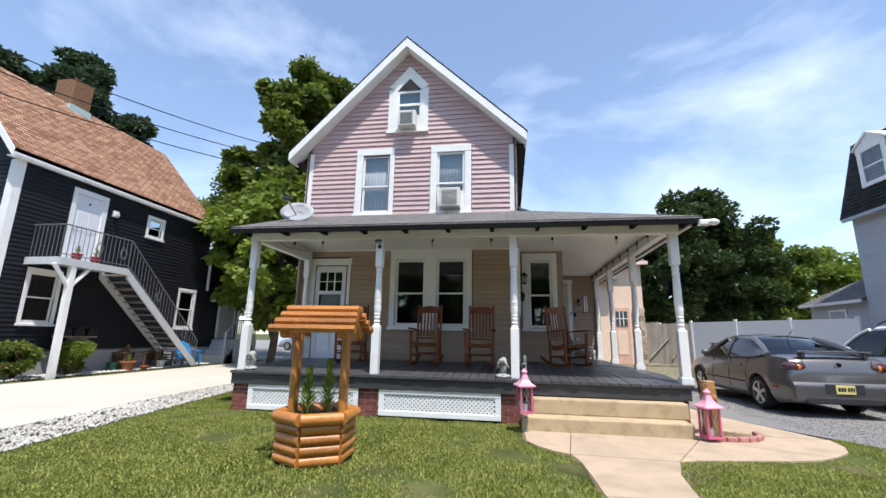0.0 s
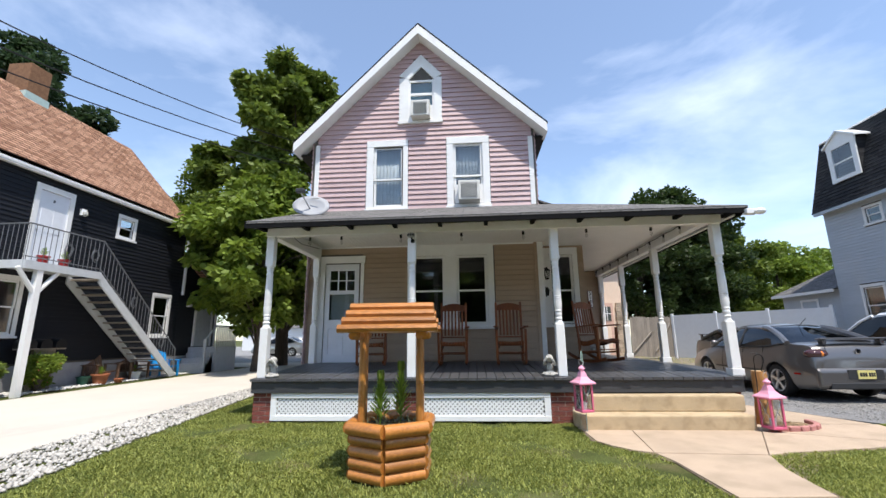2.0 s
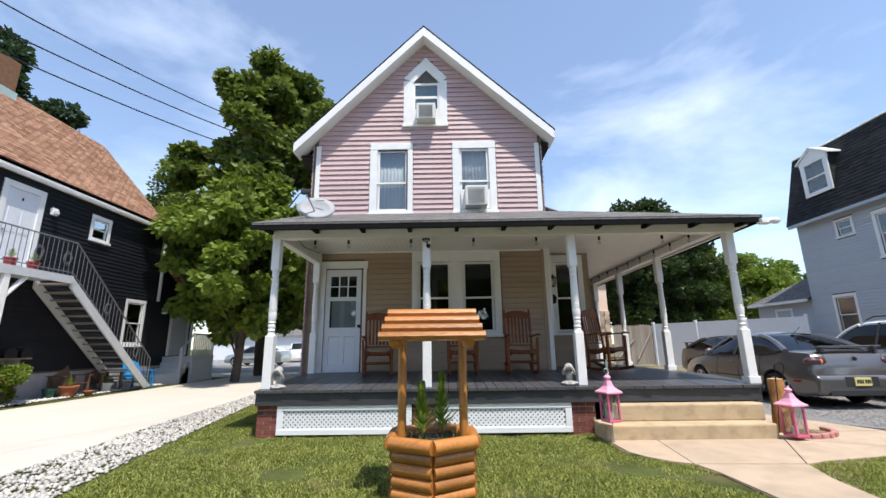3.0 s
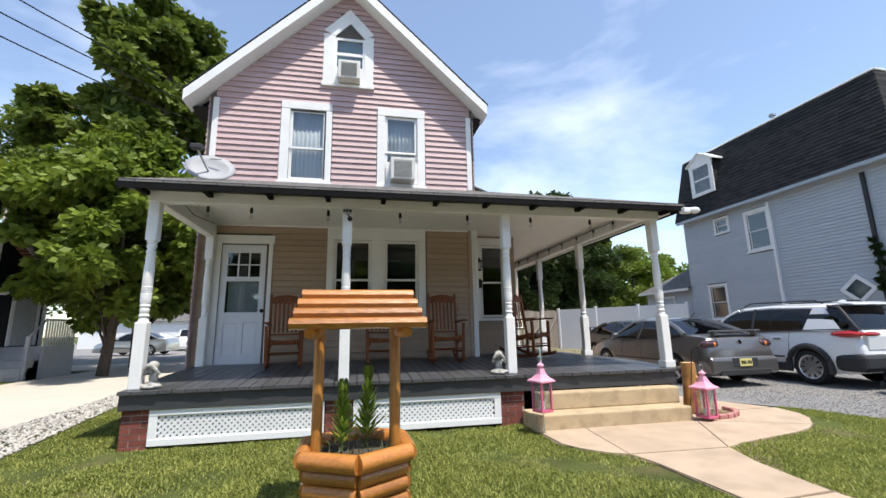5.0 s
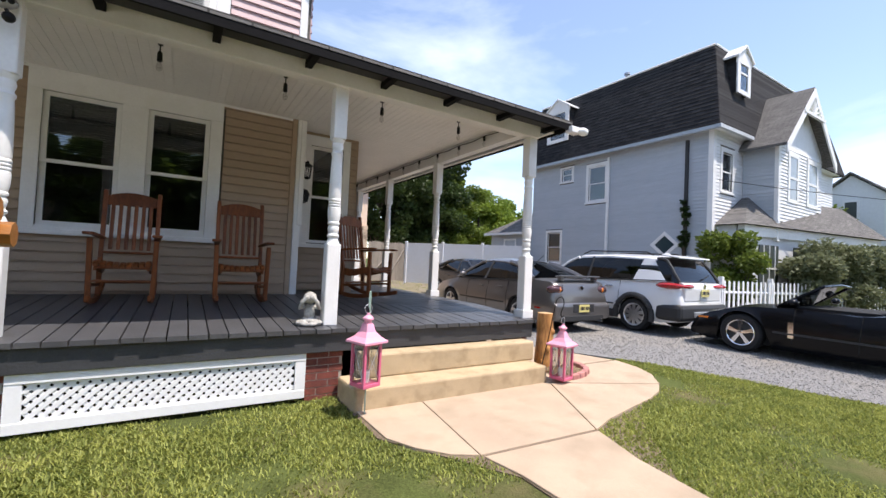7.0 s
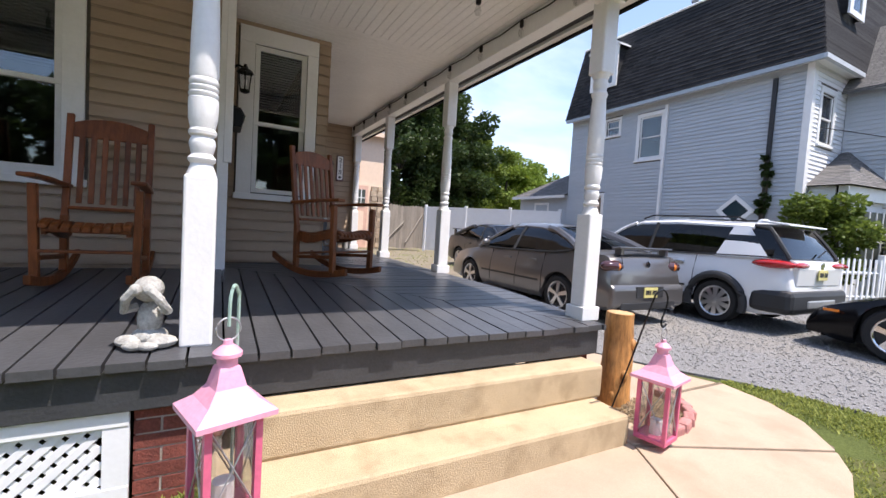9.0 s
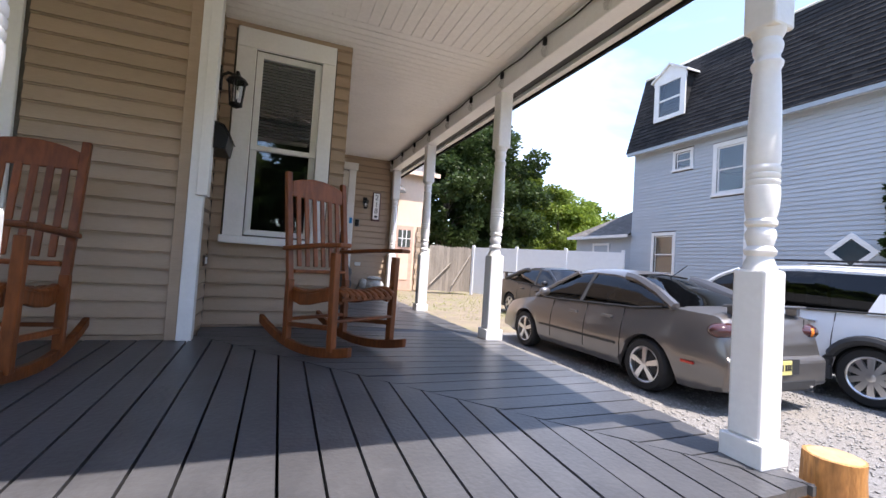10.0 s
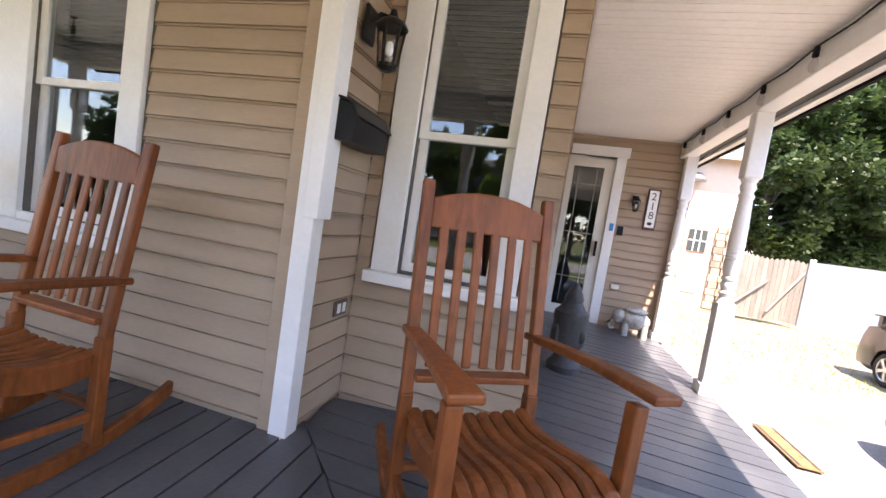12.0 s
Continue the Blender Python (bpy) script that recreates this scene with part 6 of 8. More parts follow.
for z, t in ((0.3, -1.9), (0.52, -1.2), (0.15, -2.6)):
    part("knot", blob(bmesh.new(), (0.1 * math.cos(t), 0.1 * math.sin(t), z), (0.03, 0.03, 0.045), 10), STUMP, stump, smooth=True)


# ---- statues ----
def monkey(at, rz):
    """Seated figure with its hands at its face, cast in one piece."""
    bm = bmesh.new()
    blob(bm, (0, 0.02, 0.05), (0.085, 0.07, 0.05))
    for s in (-1, 1):
        blob(bm, (s * 0.075, -0.03, 0.035), (0.07, 0.05, 0.032), 10, pose(0, 0, 0, 0, 0, s * 30))
        blob(bm, (s * 0.03, -0.085, 0.025), (0.05, 0.028, 0.022), 10)
        tube(bm, [(s * 0.055, 0.01, 0.2), (s * 0.095, -0.03, 0.19), (s * 0.075, -0.065, 0.25), (s * 0.035, -0.075, 0.3)], 0.023, 8)
        blob(bm, (s * 0.03, -0.075, 0.3), (0.028, 0.022, 0.03), 8)
    blob(bm, (0, 0.02, 0.14), (0.058, 0.052, 0.1))
    blob(bm, (0, -0.005, 0.295), (0.068, 0.07, 0.065))
    ob = part("garden_statue", bm, STONE, smooth=True)
    ob.matrix_basis = pose(*at, 0, 0, rz) @ Matrix.Scale(0.88, 4)
    tagged(ob, "weathered grey seated monkey statue on the deck edge", "statue", group="monkey statues")


monkey((0.37, 7.53, deck_z(0.37, 7.5)), -15)
monkey((-3.95, 7.50, deck_z(-3.9, 7.5)), -10)
bm = bmesh.new()
lathe(bm, [(0.13, 0), (0.13, 0.05), (0.09, 0.1), (0.085, 0.17), (0.13, 0.22), (0.135, 0.3), (0.125, 0.38), (0.135, 0.42), (0.13, 0.47), (0.1, 0.5), (0.07, 0.55), (0.075, 0.58), (0.05, 0.64), (0.015, 0.7)], 18)
blob(bm, (0.02, -0.11, 0.3), (0.035, 0.05, 0.06), 10)
for s in (-1, 1):
    blob(bm, (s * 0.13, 0.0, 0.28), (0.025, 0.04, 0.09), 8)
ob = part("head_statue", bm, DARKSTONE, smooth=True)
ob.matrix_basis = pose(1.88, 11.45, deck_z(1.88, 11.45), 0, 0, 40)
tagged(ob, "dark carved head statue with topknot", "statue")
bm = bmesh.new()
blob(bm, (0, 0, 0.2), (0.18, 0.12, 0.11))
blob(bm, (-0.19, 0, 0.22), (0.08, 0.08, 0.09))
for x in (-0.11, 0.11):
    for y in (-0.06, 0.06):
        tube(bm, [(x, y, 0), (x, y, 0.16)], 0.042, 10)
tube(bm, [(-0.25, 0, 0.2), (-0.3, 0, 0.12), (-0.27, -0.02, 0.06), (-0.23, -0.03, 0.08)], 0.022, 8)
blob(bm, (0, 0, 0.32), (0.13, 0.1, 0.04))
ob = part("elephant_statue", bm, STONE, smooth=True)
ob.matrix_basis = pose(2.76, 13.6, deck_z(2.76, 13.6), 0, 0, 0)
tagged(ob, "grey elephant statue with dark saddle cloth", "statue")


# ---- wall lamps, mailbox, sign and other fittings on the porch ----
def coach_lamp(at, rz, k=1.0):
    th = thing("wall_lantern", "black coach lamp with seeded glass", "lamp", at, rz, group="porch wall lamps")
    part("back_plate", bbox(-0.05 * k, 0.05 * k, -0.02, 0, -0.04 * k, 0.12 * k), BLACK, th, bevel=0.01)
    part("arm", tube(bmesh.new(), [(0, 0, 0.05 * k), (0, -0.06 * k, 0.09 * k), (0, -0.12 * k, 0.07 * k)], 0.012 * k, 8), BLACK, th)
    part("cap", lathe(bmesh.new(), [(0.075 * k, 0.03 * k), (0.06 * k, 0.055 * k), (0.025 * k, 0.075 * k), (0.012 * k, 0.11 * k)], 14, (0, -0.12 * k, 0)), BLACK, th, smooth=True)
    part("glass", lathe(bmesh.new(), [(0.042 * k, -0.13 * k), (0.06 * k, 0.03 * k)], 12, (0, -0.12 * k, 0)), CLEAR, th)
    for i in range(6):
        t = i * math.pi / 3
        part("cage_bar", tube(bmesh.new(), [(0.044 * k * math.cos(t), -0.12 * k + 0.044 * k * math.sin(t), -0.13 * k), (0.062 * k * math.cos(t), -0.12 * k + 0.062 * k * math.sin(t), 0.03 * k)], 0.005 * k, 5), BLACK, th)
    part("bottom", lathe(bmesh.new(), [(0.02 * k, -0.16 * k), (0.046 * k, -0.145 * k), (0.046 * k, -0.13 * k)], 12, (0, -0.12 * k, 0)), BLACK, th)
    part("bulb", blob(bmesh.new(), (0, -0.12 * k, -0.06 * k), (0.02 * k, 0.02 * k, 0.035 * k), 8), CEIL, th)


coach_lamp((X1 + 0.03, 9.8, 2.575), 90)
coach_lamp((2.56, WE - 0.016, 2.38), 0, 0.75)
mb = thing("mailbox", "black metal wall mailbox", "mailbox", (X1 + 0.062, 9.77, 2.06), 90)
part("box", prism(bmesh.new(), [(-0.17, 0.045, 0), (-0.17, -0.07, 0), (-0.17, -0.085, 0.1), (-0.17, -0.05, 0.155), (-0.17, 0.045, 0.18)], (0.34, 0, 0)), BLACK, mb, bevel=0.006)
part("lid", prism(bmesh.new(), [(-0.178, -0.095, 0.1), (-0.178, -0.054, 0.167), (-0.178, 0.045, 0.19), (-0.178, 0.045, 0.182), (-0.178, -0.05, 0.157), (-0.178, -0.087, 0.1)], (0.356, 0, 0)), BLACK, mb)
ol = thing("wall_outlet", "outdoor outlet with brown cover", "outlet", (X1 + 0.016, 9.92, 1.28), 90)
part("plate", bbox(-0.06, 0.06, -0.012, 0, -0.04, 0.04), mat("brown_plate", (0.1, 0.07, 0.05), 0.5), ol, bevel=0.004)
for u in (-0.025, 0.025):
    part("socket", bbox(u - 0.014, u + 0.014, -0.016, -0.012, -0.024, 0.024), VINYL, ol)
tagged(part("trim_corner_bracket", bbox(X1 - 0.012, X1 + 0.055, WL - 0.06, WL + 0.05, 1.72, CZ - 0.004), WHITE, bevel=0.004), "white cover strip on the corner board", "trim", kind="structure")
sg = thing("house_number_sign", "white house-number plaque 218 in dark frame", "sign", (2.765, WE - 0.016, 2.34))
part("frame", bbox(-0.075, 0.075, -0.02, 0, -0.28, 0.24), mat("maroon_frame", (0.09, 0.035, 0.04), 0.5), sg, bevel=0.01)
part("plaque", bbox(-0.055, 0.055, -0.026, -0.02, -0.25, 0.22), CEIL, sg, "white plaque")


def lettering(name, text, at, size, parent, material, rx=90, rz=0):
    cu = bpy.data.curves.new(name, "FONT")
    cu.body, cu.size, cu.align_x, cu.align_y, cu.extrude = text, size, "CENTER", "CENTER", 0.001
    tmp = bpy.data.objects.new("tmp", cu)
    scene.collection.objects.link(tmp)
    me = bpy.data.meshes.new_from_object(tmp.evaluated_get(bpy.context.evaluated_depsgraph_get()))
    bpy.data.objects.remove(tmp)
    me.materials.clear()
    me.materials.append(material)
    ob = new(name, me)
    ob.parent = parent
    ob.matrix_basis = pose(*at, rx, 0, rz)
    return ob


for i, c in enumerate("218"):
    lettering("digit", c, (0, -0.028, 0.14 - 0.12 * i), 0.13, sg, INK)
part("emblem", blob(bmesh.new(), (0, -0.027, -0.2), (0.03, 0.003, 0.022), 8), INK, sg)
db = thing("doorbell", "small doorbell with camera", "doorbell", (2.44, WE - 0.016, 2.0))
part("case", bbox(-0.035, 0.035, -0.02, 0, -0.06, 0.06), BLACK, db, bevel=0.005)
part("plate", bbox(-0.045, 0.045, -0.008, 0, -0.07, 0.07), ACG, db)
tp = tagged(part("tape", bbox(2.30, 2.35, WE - 0.042, WE - 0.034, 1.98, 2.08), BLUEP), "scrap of blue tape on the door frame", "tape")
ob = thing("outlet_cover", "small pale outlet box on the wall", "outlet", (2.5, WE - 0.016, 1.27))
part("cover", bbox(-0.05, 0.05, -0.03, 0, -0.03, 0.03), AC, ob, bevel=0.005)
fl = thing("floodlight", "small black security camera and floodlight on the post", "camera", (-1.74, 7.405, 2.82))
part("plate", blob(bmesh.new(), (0, -0.02, 0.05), (0.07, 0.04, 0.045), 10), GREYM, fl, smooth=True)
part("arm", tube(bmesh.new(), [(0, 0, 0.02), (0.03, -0.05, -0.04)], 0.012, 6), BLACK, fl)
part("lens", blob(bmesh.new(), (0.035, -0.06, -0.06), (0.035, 0.04, 0.035), 10), BLACK, fl, smooth=True)
for x in (-0.04, 0.0, 0.04):
    part("lamp", blob(bmesh.new(), (x, -0.055, 0.05), (0.018, 0.012, 0.02), 8), BLACK, fl)

# string lights under the beams
sl = thing("string_lights", "black string-light cable with clear bulbs along the porch", "string lights", (0, 0, 0))
sock = mesh_of("socket", lathe(bmesh.new(), [(0.008, 0.02), (0.017, 0.01), (0.018, -0.045), (0.012, -0.05)], 10), BLACK)
bulb = mesh_of("bulb", lathe(bmesh.new(), [(0.01, -0.05), (0.022, -0.08), (0.028, -0.105), (0.02, -0.13), (0.004, -0.14)], 12), CLEAR)
drop_socket = mesh_of("socket", lathe(bmesh.new(), [(0.01, 0.03), (0.02, 0.015), (0.023, -0.06), (0.016, -0.068)], 10), BLACK)
for i in range(7):
    x = -4.26 + i * 1.105 if i else -3.75
    put("socket", drop_socket, sl, Matrix.Translation((x, 8.2, CZ - 0.1)))
    put("bulb", bulb, sl, Matrix.Translation((x, 8.2, CZ - 0.115)))
    part("drop_wire", tube(bmesh.new(), [(x, 8.2, CZ), (x, 8.2, CZ - 0.07)], 0.006, 5), BLACK, sl)
    part("hook", bbox(x - 0.02, x + 0.02, 8.18, 8.22, CZ - 0.012, CZ + 0.001), BLACK, sl)
cab = []
for i in range(10):
    y = 7.75 + i * 0.66
    cab += [(2.965, y, CZ - 0.03), (2.965, y + 0.33, CZ - 0.05)]
    put("socket", sock, sl, Matrix.Translation((2.96, y, CZ - 0.05)))
    put("bulb", bulb, sl, Matrix.Translation((2.96, y, CZ - 0.05)))
part("cable", tube(bmesh.new(), cab[:-1], 0.006, 5), BLACK, sl)
part("cable", tube(bmesh.new(), [(-3.96, 7.6, CZ - 0.1), (-3.96, 8.3, CZ - 0.2), (-3.96, 9.2, CZ - 0.1)], 0.006, 5), BLACK, sl)
cw = thing("corner_camera", "white dome camera under the roof corner", "camera", (3.33, 7.1, 2.99))
part("mount", bbox(-0.06, 0.1, -0.05, 0.06, -0.03, 0.05), VINYL, cw, bevel=0.01)
part("head", blob(bmesh.new(), (0.12, -0.06, 0.0), (0.08, 0.06, 0.05), 10), VINYL, cw, smooth=True)

# satellite dish on the porch roof
sd = thing("satellite_dish", "grey satellite dish on the porch roof", "dish", (-3.8, 8.3, 3.53))
bm = bmesh.new()
m = pose(0, 0, 0.17, 66, 0, 14)
n, rows = 24, []
for r in (0.02, 0.11, 0.22, 0.31):
    rows.append([bm.verts.new(m @ Vector((r * 1.1 * math.cos(2 * math.pi * k / n), r * 0.8 * math.sin(2 * math.pi * k / n), 0.5 * r * r))) for k in range(n)])
for a, b in zip(rows, rows[1:]):
    for k in range(n):
        bm.faces.new((a[k], a[(k + 1) % n], b[(k + 1) % n], b[k]))
bm.faces.new(rows[0][::-1])
o = part("reflector", bm, mat("dish_grey", (0.3, 0.31, 0.33), 0.6, var=0.06), sd, smooth=True)
so = o.modifiers.new("thick", "SOLIDIFY")
so.thickness = 0.015
part("mast", tube(bmesh.new(), [(0, 0.1, 0), (0, 0.12, 0.18), (0, 0.05, 0.3)], 0.022, 8), GREYM, sd)
part("feed_arm", tube(bmesh.new(), [(0, 0.0, 0.1), (-0.1, -0.3, 0.38)], 0.014, 6), GREYM, sd)
part("feed_horn", bbox(-0.18, -0.02, -0.36, -0.26, 0.36, 0.44), TRIMB, sd, bevel=0.015)
part("mark_bar", bbox(0.0, 0.16, -0.055, -0.045, 0.32, 0.34), ACG, sd)

# brown mat on the side walk
dm = thing("doormat", "narrow brown mat lying on the side walk", "mat", (4.28, 13.08, 0.012), 0)
part("pad", bbox(-0.11, 0.11, -0.47, 0.47, 0, 0.018), mat("brown_mat", (0.2, 0.12, 0.05), 0.9, var=0.35, scale=12, fine=90, bump=0.6), dm, bevel=0.006)
part("border", bbox(-0.09, -0.07, -0.45, 0.45, 0.018, 0.022), TRIMB, dm)
part("border", bbox(0.07, 0.09, -0.45, 0.45, 0.018, 0.022), TRIMB, dm)

# low pinkish edging curving round the litter by the log
pc = thing("edging_ring", "curved pinkish edging stones round the log and litter", "edging", (3.25, 7.32, 0))
PKS = mat("pink_stone", (0.42, 0.19, 0.17), 0.9, var=0.25, scale=14, bump=0.5, rand=0.6)
for i in range(8):
    t = radians(-100 + i * 14.5)
    p = part("stone", bbox(-0.068, 0.068, -0.035, 0.035, -0.01, 0.07), PKS, pc, bevel=0.014)
    p.matrix_basis = pose(0.56 * math.cos(t), 0.42 * math.sin(t), 0.0, rnd.uniform(-3, 3), rnd.uniform(-3, 3), math.degrees(t) + 90)

# dry straw and bark litter between the steps and the log
bm = bmesh.new()
for i in range(700):
    q, w = rnd.uniform(-1.5, 0.0), 0.55 * math.sqrt(rnd.random())
    a, b = 3.22 + w * 0.95 * math.cos(q * 1.4 + 0.2), 7.3 + w * 0.7 * math.sin(q * 1.4 + 0.2)
    t, ln = rnd.uniform(0, 6.28), rnd.uniform(0.02, 0.09)
    z = 0.02 + 0.07 * rnd.random() * max(0.0, 1 - w / 0.55)
    c, d = math.cos(t) * ln / 2, math.sin(t) * ln / 2
    tube(bm, [(a - c, b - d, z), (a, b, z + rnd.uniform(0.0, 0.015)), (a + c, b + d, z + rnd.uniform(-0.008, 0.008))], rnd.uniform(0.002, 0.005), 4)
tagged(part("litter", bm, mat("dry_straw", (0.3, 0.22, 0.13), 0.9, var=0.5, scale=30)), "dry straw and bark litter beside the steps", "litter", kind="stuff")


# ---- cars ----
def wheel(parent, x, y, r, w, side, spokes=5, rim=RIM):
    wt = part("wheel", lathe(bmesh.new(), [(r * 0.55, -w / 2), (r * 0.62, w * 0.2), (r * 0.3, w * 0.32), (0.03, w * 0.34)], 24), TRIMB, parent)
    wt.matrix_basis = pose(x, y, r, 0, 90 * side, 0)
    part("tyre", lathe(bmesh.new(), [(r * 0.66, -w / 2), (r * 0.9, -w / 2), (r * 0.985, -w * 0.36), (r, -w * 0.1), (r, w * 0.2), (r * 0.985, w * 0.36), (r * 0.9, w / 2), (r * 0.7, w * 0.5), (r * 0.66, w * 0.42), (r * 0.655, w * 0.1)], 32), TYRE, wt, smooth=True)
    bm = lathe(bmesh.new(), [(r * 0.6, w * 0.12), (r * 0.66, w * 0.42), (r * 0.69, w * 0.47), (r * 0.66, w * 0.485), (r * 0.62, w * 0.44), (r * 0.59, w * 0.15)], 32)
    part("rim", bm, rim, wt, smooth=True)
    bm = bmesh.new()
    for k in range(spokes):
        m = pose(0, 0, 0, 0, 0, 360 * k / spokes)
        prism(bm, [m @ Vector(p) for p in ((r * 0.08, -r * 0.075, w * 0.38), (r * 0.63, -r * 0.11, w * 0.33), (r * 0.63, r * 0.11, w * 0.33), (r * 0.08, r * 0.075, w * 0.38))], (0, 0, w * 0.1))
    part("spokes", bm, rim, wt)
    part("hub_cap", lathe(bmesh.new(), [(r * 0.14, w * 0.4), (r * 0.14, w * 0.48), (r * 0.05, w * 0.51)], 16), rim, wt, smooth=True)


def car(name, label, at, rz, L, W, paint, top, cabin, roof, zb, wheels, r, spokes=5, cladding=None, rim=RIM, nose_taper=0.16, tail_taper=0.1, glassm=None, group="", quarter=None):
    """Front is local +y. top: (s, z) of the bonnet, waist and boot; cabin: (s, z) of the glass line; roof: half-widths at waist and roof."""
    th = thing(name, label, "car", at, rz, group=group)
    hw, N = W / 2, 76
    S = np.linspace(-0.5, 0.5, N)
    tz = np.interp(S, [p[0] for p in top], [p[1] for p in top])

    def width(s):
        d = max(0.0, s - 0.28) / 0.22
        e = max(0.0, -s - 0.36) / 0.14
        return hw * (1 - nose_taper * d ** 2.2 - tail_taper * e ** 2.4)

    def arch(s):
        z = zb + (0.05 * max(0, abs(s) - 0.42) / 0.08)
        for yw in wheels:
            d = abs(s * L - yw)
            if d < r + 0.06:
                z = max(z, r * 0.95 + math.sqrt((r + 0.06) ** 2 - d * d) * 1.0)
        return z

    bm, rings = bmesh.new(), []
    for s, t in zip(S, tz):
        w, a = width(s), arch(s)
        hgt = max(t - zb, 0.2)
        pts = [(w * 0.9, a), (w * 0.975, max(a, zb + hgt * 0.14)), (w, max(a + 0.004, zb + hgt * 0.42)), (w * 0.995, max(a + 0.008, zb + hgt * 0.62)), (w * 0.965, max(a + 0.012, zb + hgt * 0.82)), (w * 0.91, t - 0.012), (w * 0.7, t + 0.012), (0, t + 0.028)]
        full = [(-x, z) for x, z in pts] + [(x, z) for x, z in pts[-2::-1]]
        rings.append([bm.verts.new((x, s * L, z)) for x, z in full])
    k = len(rings[0])
    for a, b in zip(rings, rings[1:]):
        for i in range(k - 1):
            bm.faces.new((a[i], b[i], b[i + 1], a[i + 1]))
    bm.faces.new(rings[0])
    bm.faces.new(rings[-1][::-1])
    bmesh.ops.recalc_face_normals(bm, faces=bm.faces[:])
    body = part("body", bm, paint, th, smooth=True)
    part("underbody", bbox(-hw * 0.8, hw * 0.8, -L * 0.47, L * 0.46, zb + 0.02, zb + 0.2), DARK, th)
    part("wheel_well", bbox(-hw * 0.86, hw * 0.86, wheels[0] - r * 1.15, wheels[0] + r * 1.15, zb + 0.2, r * 2 + 0.02), DARK, th)
    part("wheel_well", bbox(-hw * 0.86, hw * 0.86, wheels[1] - r * 1.15, wheels[1] + r * 1.15, zb + 0.2, r * 2 - 0.02), DARK, th)
    # glasshouse
    cs = np.linspace(cabin[0][0], cabin[-1][0], 34)
    cz = np.interp(cs, [p[0] for p in cabin], [p[1] for p in cabin])
    if roof:
        base = np.interp(cs, [p[0] for p in top], [p[1] for p in top])
        bm, rings, rr = bmesh.new(), [], []
        for s, z, b in zip(cs, cz, base):
            f = min(1.0, max(0.0, (z - b) / (max(cz) - b)))
            wb, wt = width(s) * roof[0], width(s) * (roof[0] + (roof[1] - roof[0]) * f)
            q = [(wb, b - 0.01), (wb + (wt - wb) * 0.55, b + (z - b) * 0.55), (wt, max(b, z - 0.07 * f)), (wt * 0.86, max(b, z - 0.015 * f)), (0, z + 0.012 * f)]
            full = [(-x, zz) for x, zz in q] + [(x, zz) for x, zz in q[-2::-1]]
            rings.append([bm.verts.new((x, s * L, zz)) for x, zz in full])
            rr.append((s * L, wt, z, f, wb, b))
        k = len(rings[0])
        for a, b in zip(rings, rings[1:]):
            for i in range(k - 1):
                bm.faces.new((a[i], b[i], b[i + 1], a[i + 1]))
        part("window_glass", bm, glassm or CARGLASS, th, "dark tinted windows", smooth=True)
        # roof panel
        bm, rings = bmesh.new(), []
        sel = [q for q in rr if q[3] > 0.88]
        for y, wt, z, f, wb, b in sel:
            q = [(wt + 0.012, z - 0.1), (wt + 0.008, z - 0.06), (wt * 0.86, z - 0.006), (0, z + 0.02)]
            full = [(-x, zz) for x, zz in q] + [(x, zz) for x, zz in q[-2::-1]]
            rings.append([bm.verts.new((x, y, zz)) for x, zz in full])
        for a, b in zip(rings, rings[1:]):
            for i in range(len(a) - 1):
                bm.faces.new((a[i], b[i], b[i + 1], a[i + 1]))
        rp = part("roof_panel", bm, paint, th, smooth=True)
        for s in (-1, 1):
            front = [q for q in rr if q[0] >= sel[-1][0]]
            back = [q for q in rr if q[0] <= sel[0][0]]
            part("front_pillar", tube(bmesh.new(), [(s * q[1], q[0], q[2] - 0.035 * q[3]) for q in front], 0.032, 6), paint, th, smooth=True)
            part("rear_pillar", tube(bmesh.new(), [(s * q[1], q[0], q[2] - 0.035 * q[3]) for q in back], 0.03 if quarter else 0.055, 6), TRIMB if quarter else paint, th, smooth=True)
            if quarter:
                bm, grid = bmesh.new(), []
                ys = [q[0] for q in rr]
                for i in range(9):
                    k = i / 8
                    row = []
                    for j in range(7):
                        ya = quarter[0] + (quarter[1] - quarter[0]) * k
                        yb = quarter[2] + (quarter[3] - quarter[2]) * k
                        y = ya + (yb - ya) * j / 6
                        wt, z, wb, b = (np.interp(y, ys, [q[n] for q in rr]) for n in (1, 2, 4, 5))
                        row.append(bm.verts.new((s * (wb + (wt - wb) * k + 0.014), y, b - 0.02 + (z - 0.05 - b) * k)))
                    grid.append(row)
                for a, b in zip(grid, grid[1:]):
                    for j in range(6):
                        bm.faces.new((a[j], a[j + 1], b[j + 1], b[j]))
                part("quarter_panel", bm, paint, th, smooth=True)
            mid = min(rr, key=lambda q: abs(q[0] + 0.02 * L))
            part("door_pillar", tube(bmesh.new(), [(s * (mid[4] + 0.006), mid[0], mid[5]), (s * (mid[1] + 0.004), mid[0] - 0.04, mid[2] - 0.07)], 0.03, 6), TRIMB, th)
            part("waist_trim", tube(bmesh.new(), [(s * (q[4] + 0.004), q[0], q[5] + 0.004) for q in rr[2:-3]], 0.012, 6), TRIMB, th)
            part("wing_mirror", blob(bmesh.new(), (s * (hw + 0.1), rr[-6][0] - 0.05, rr[-6][5] + 0.1), (0.1, 0.06, 0.07), 10), paint, th, smooth=True)
        for x in (-0.35, 0.35):
            part("seat", bbox(x - 0.22, x + 0.22, 0.02 * L, 0.06 * L, zb + 0.3, max(cz) - 0.3), TRIMB, th, bevel=0.06)
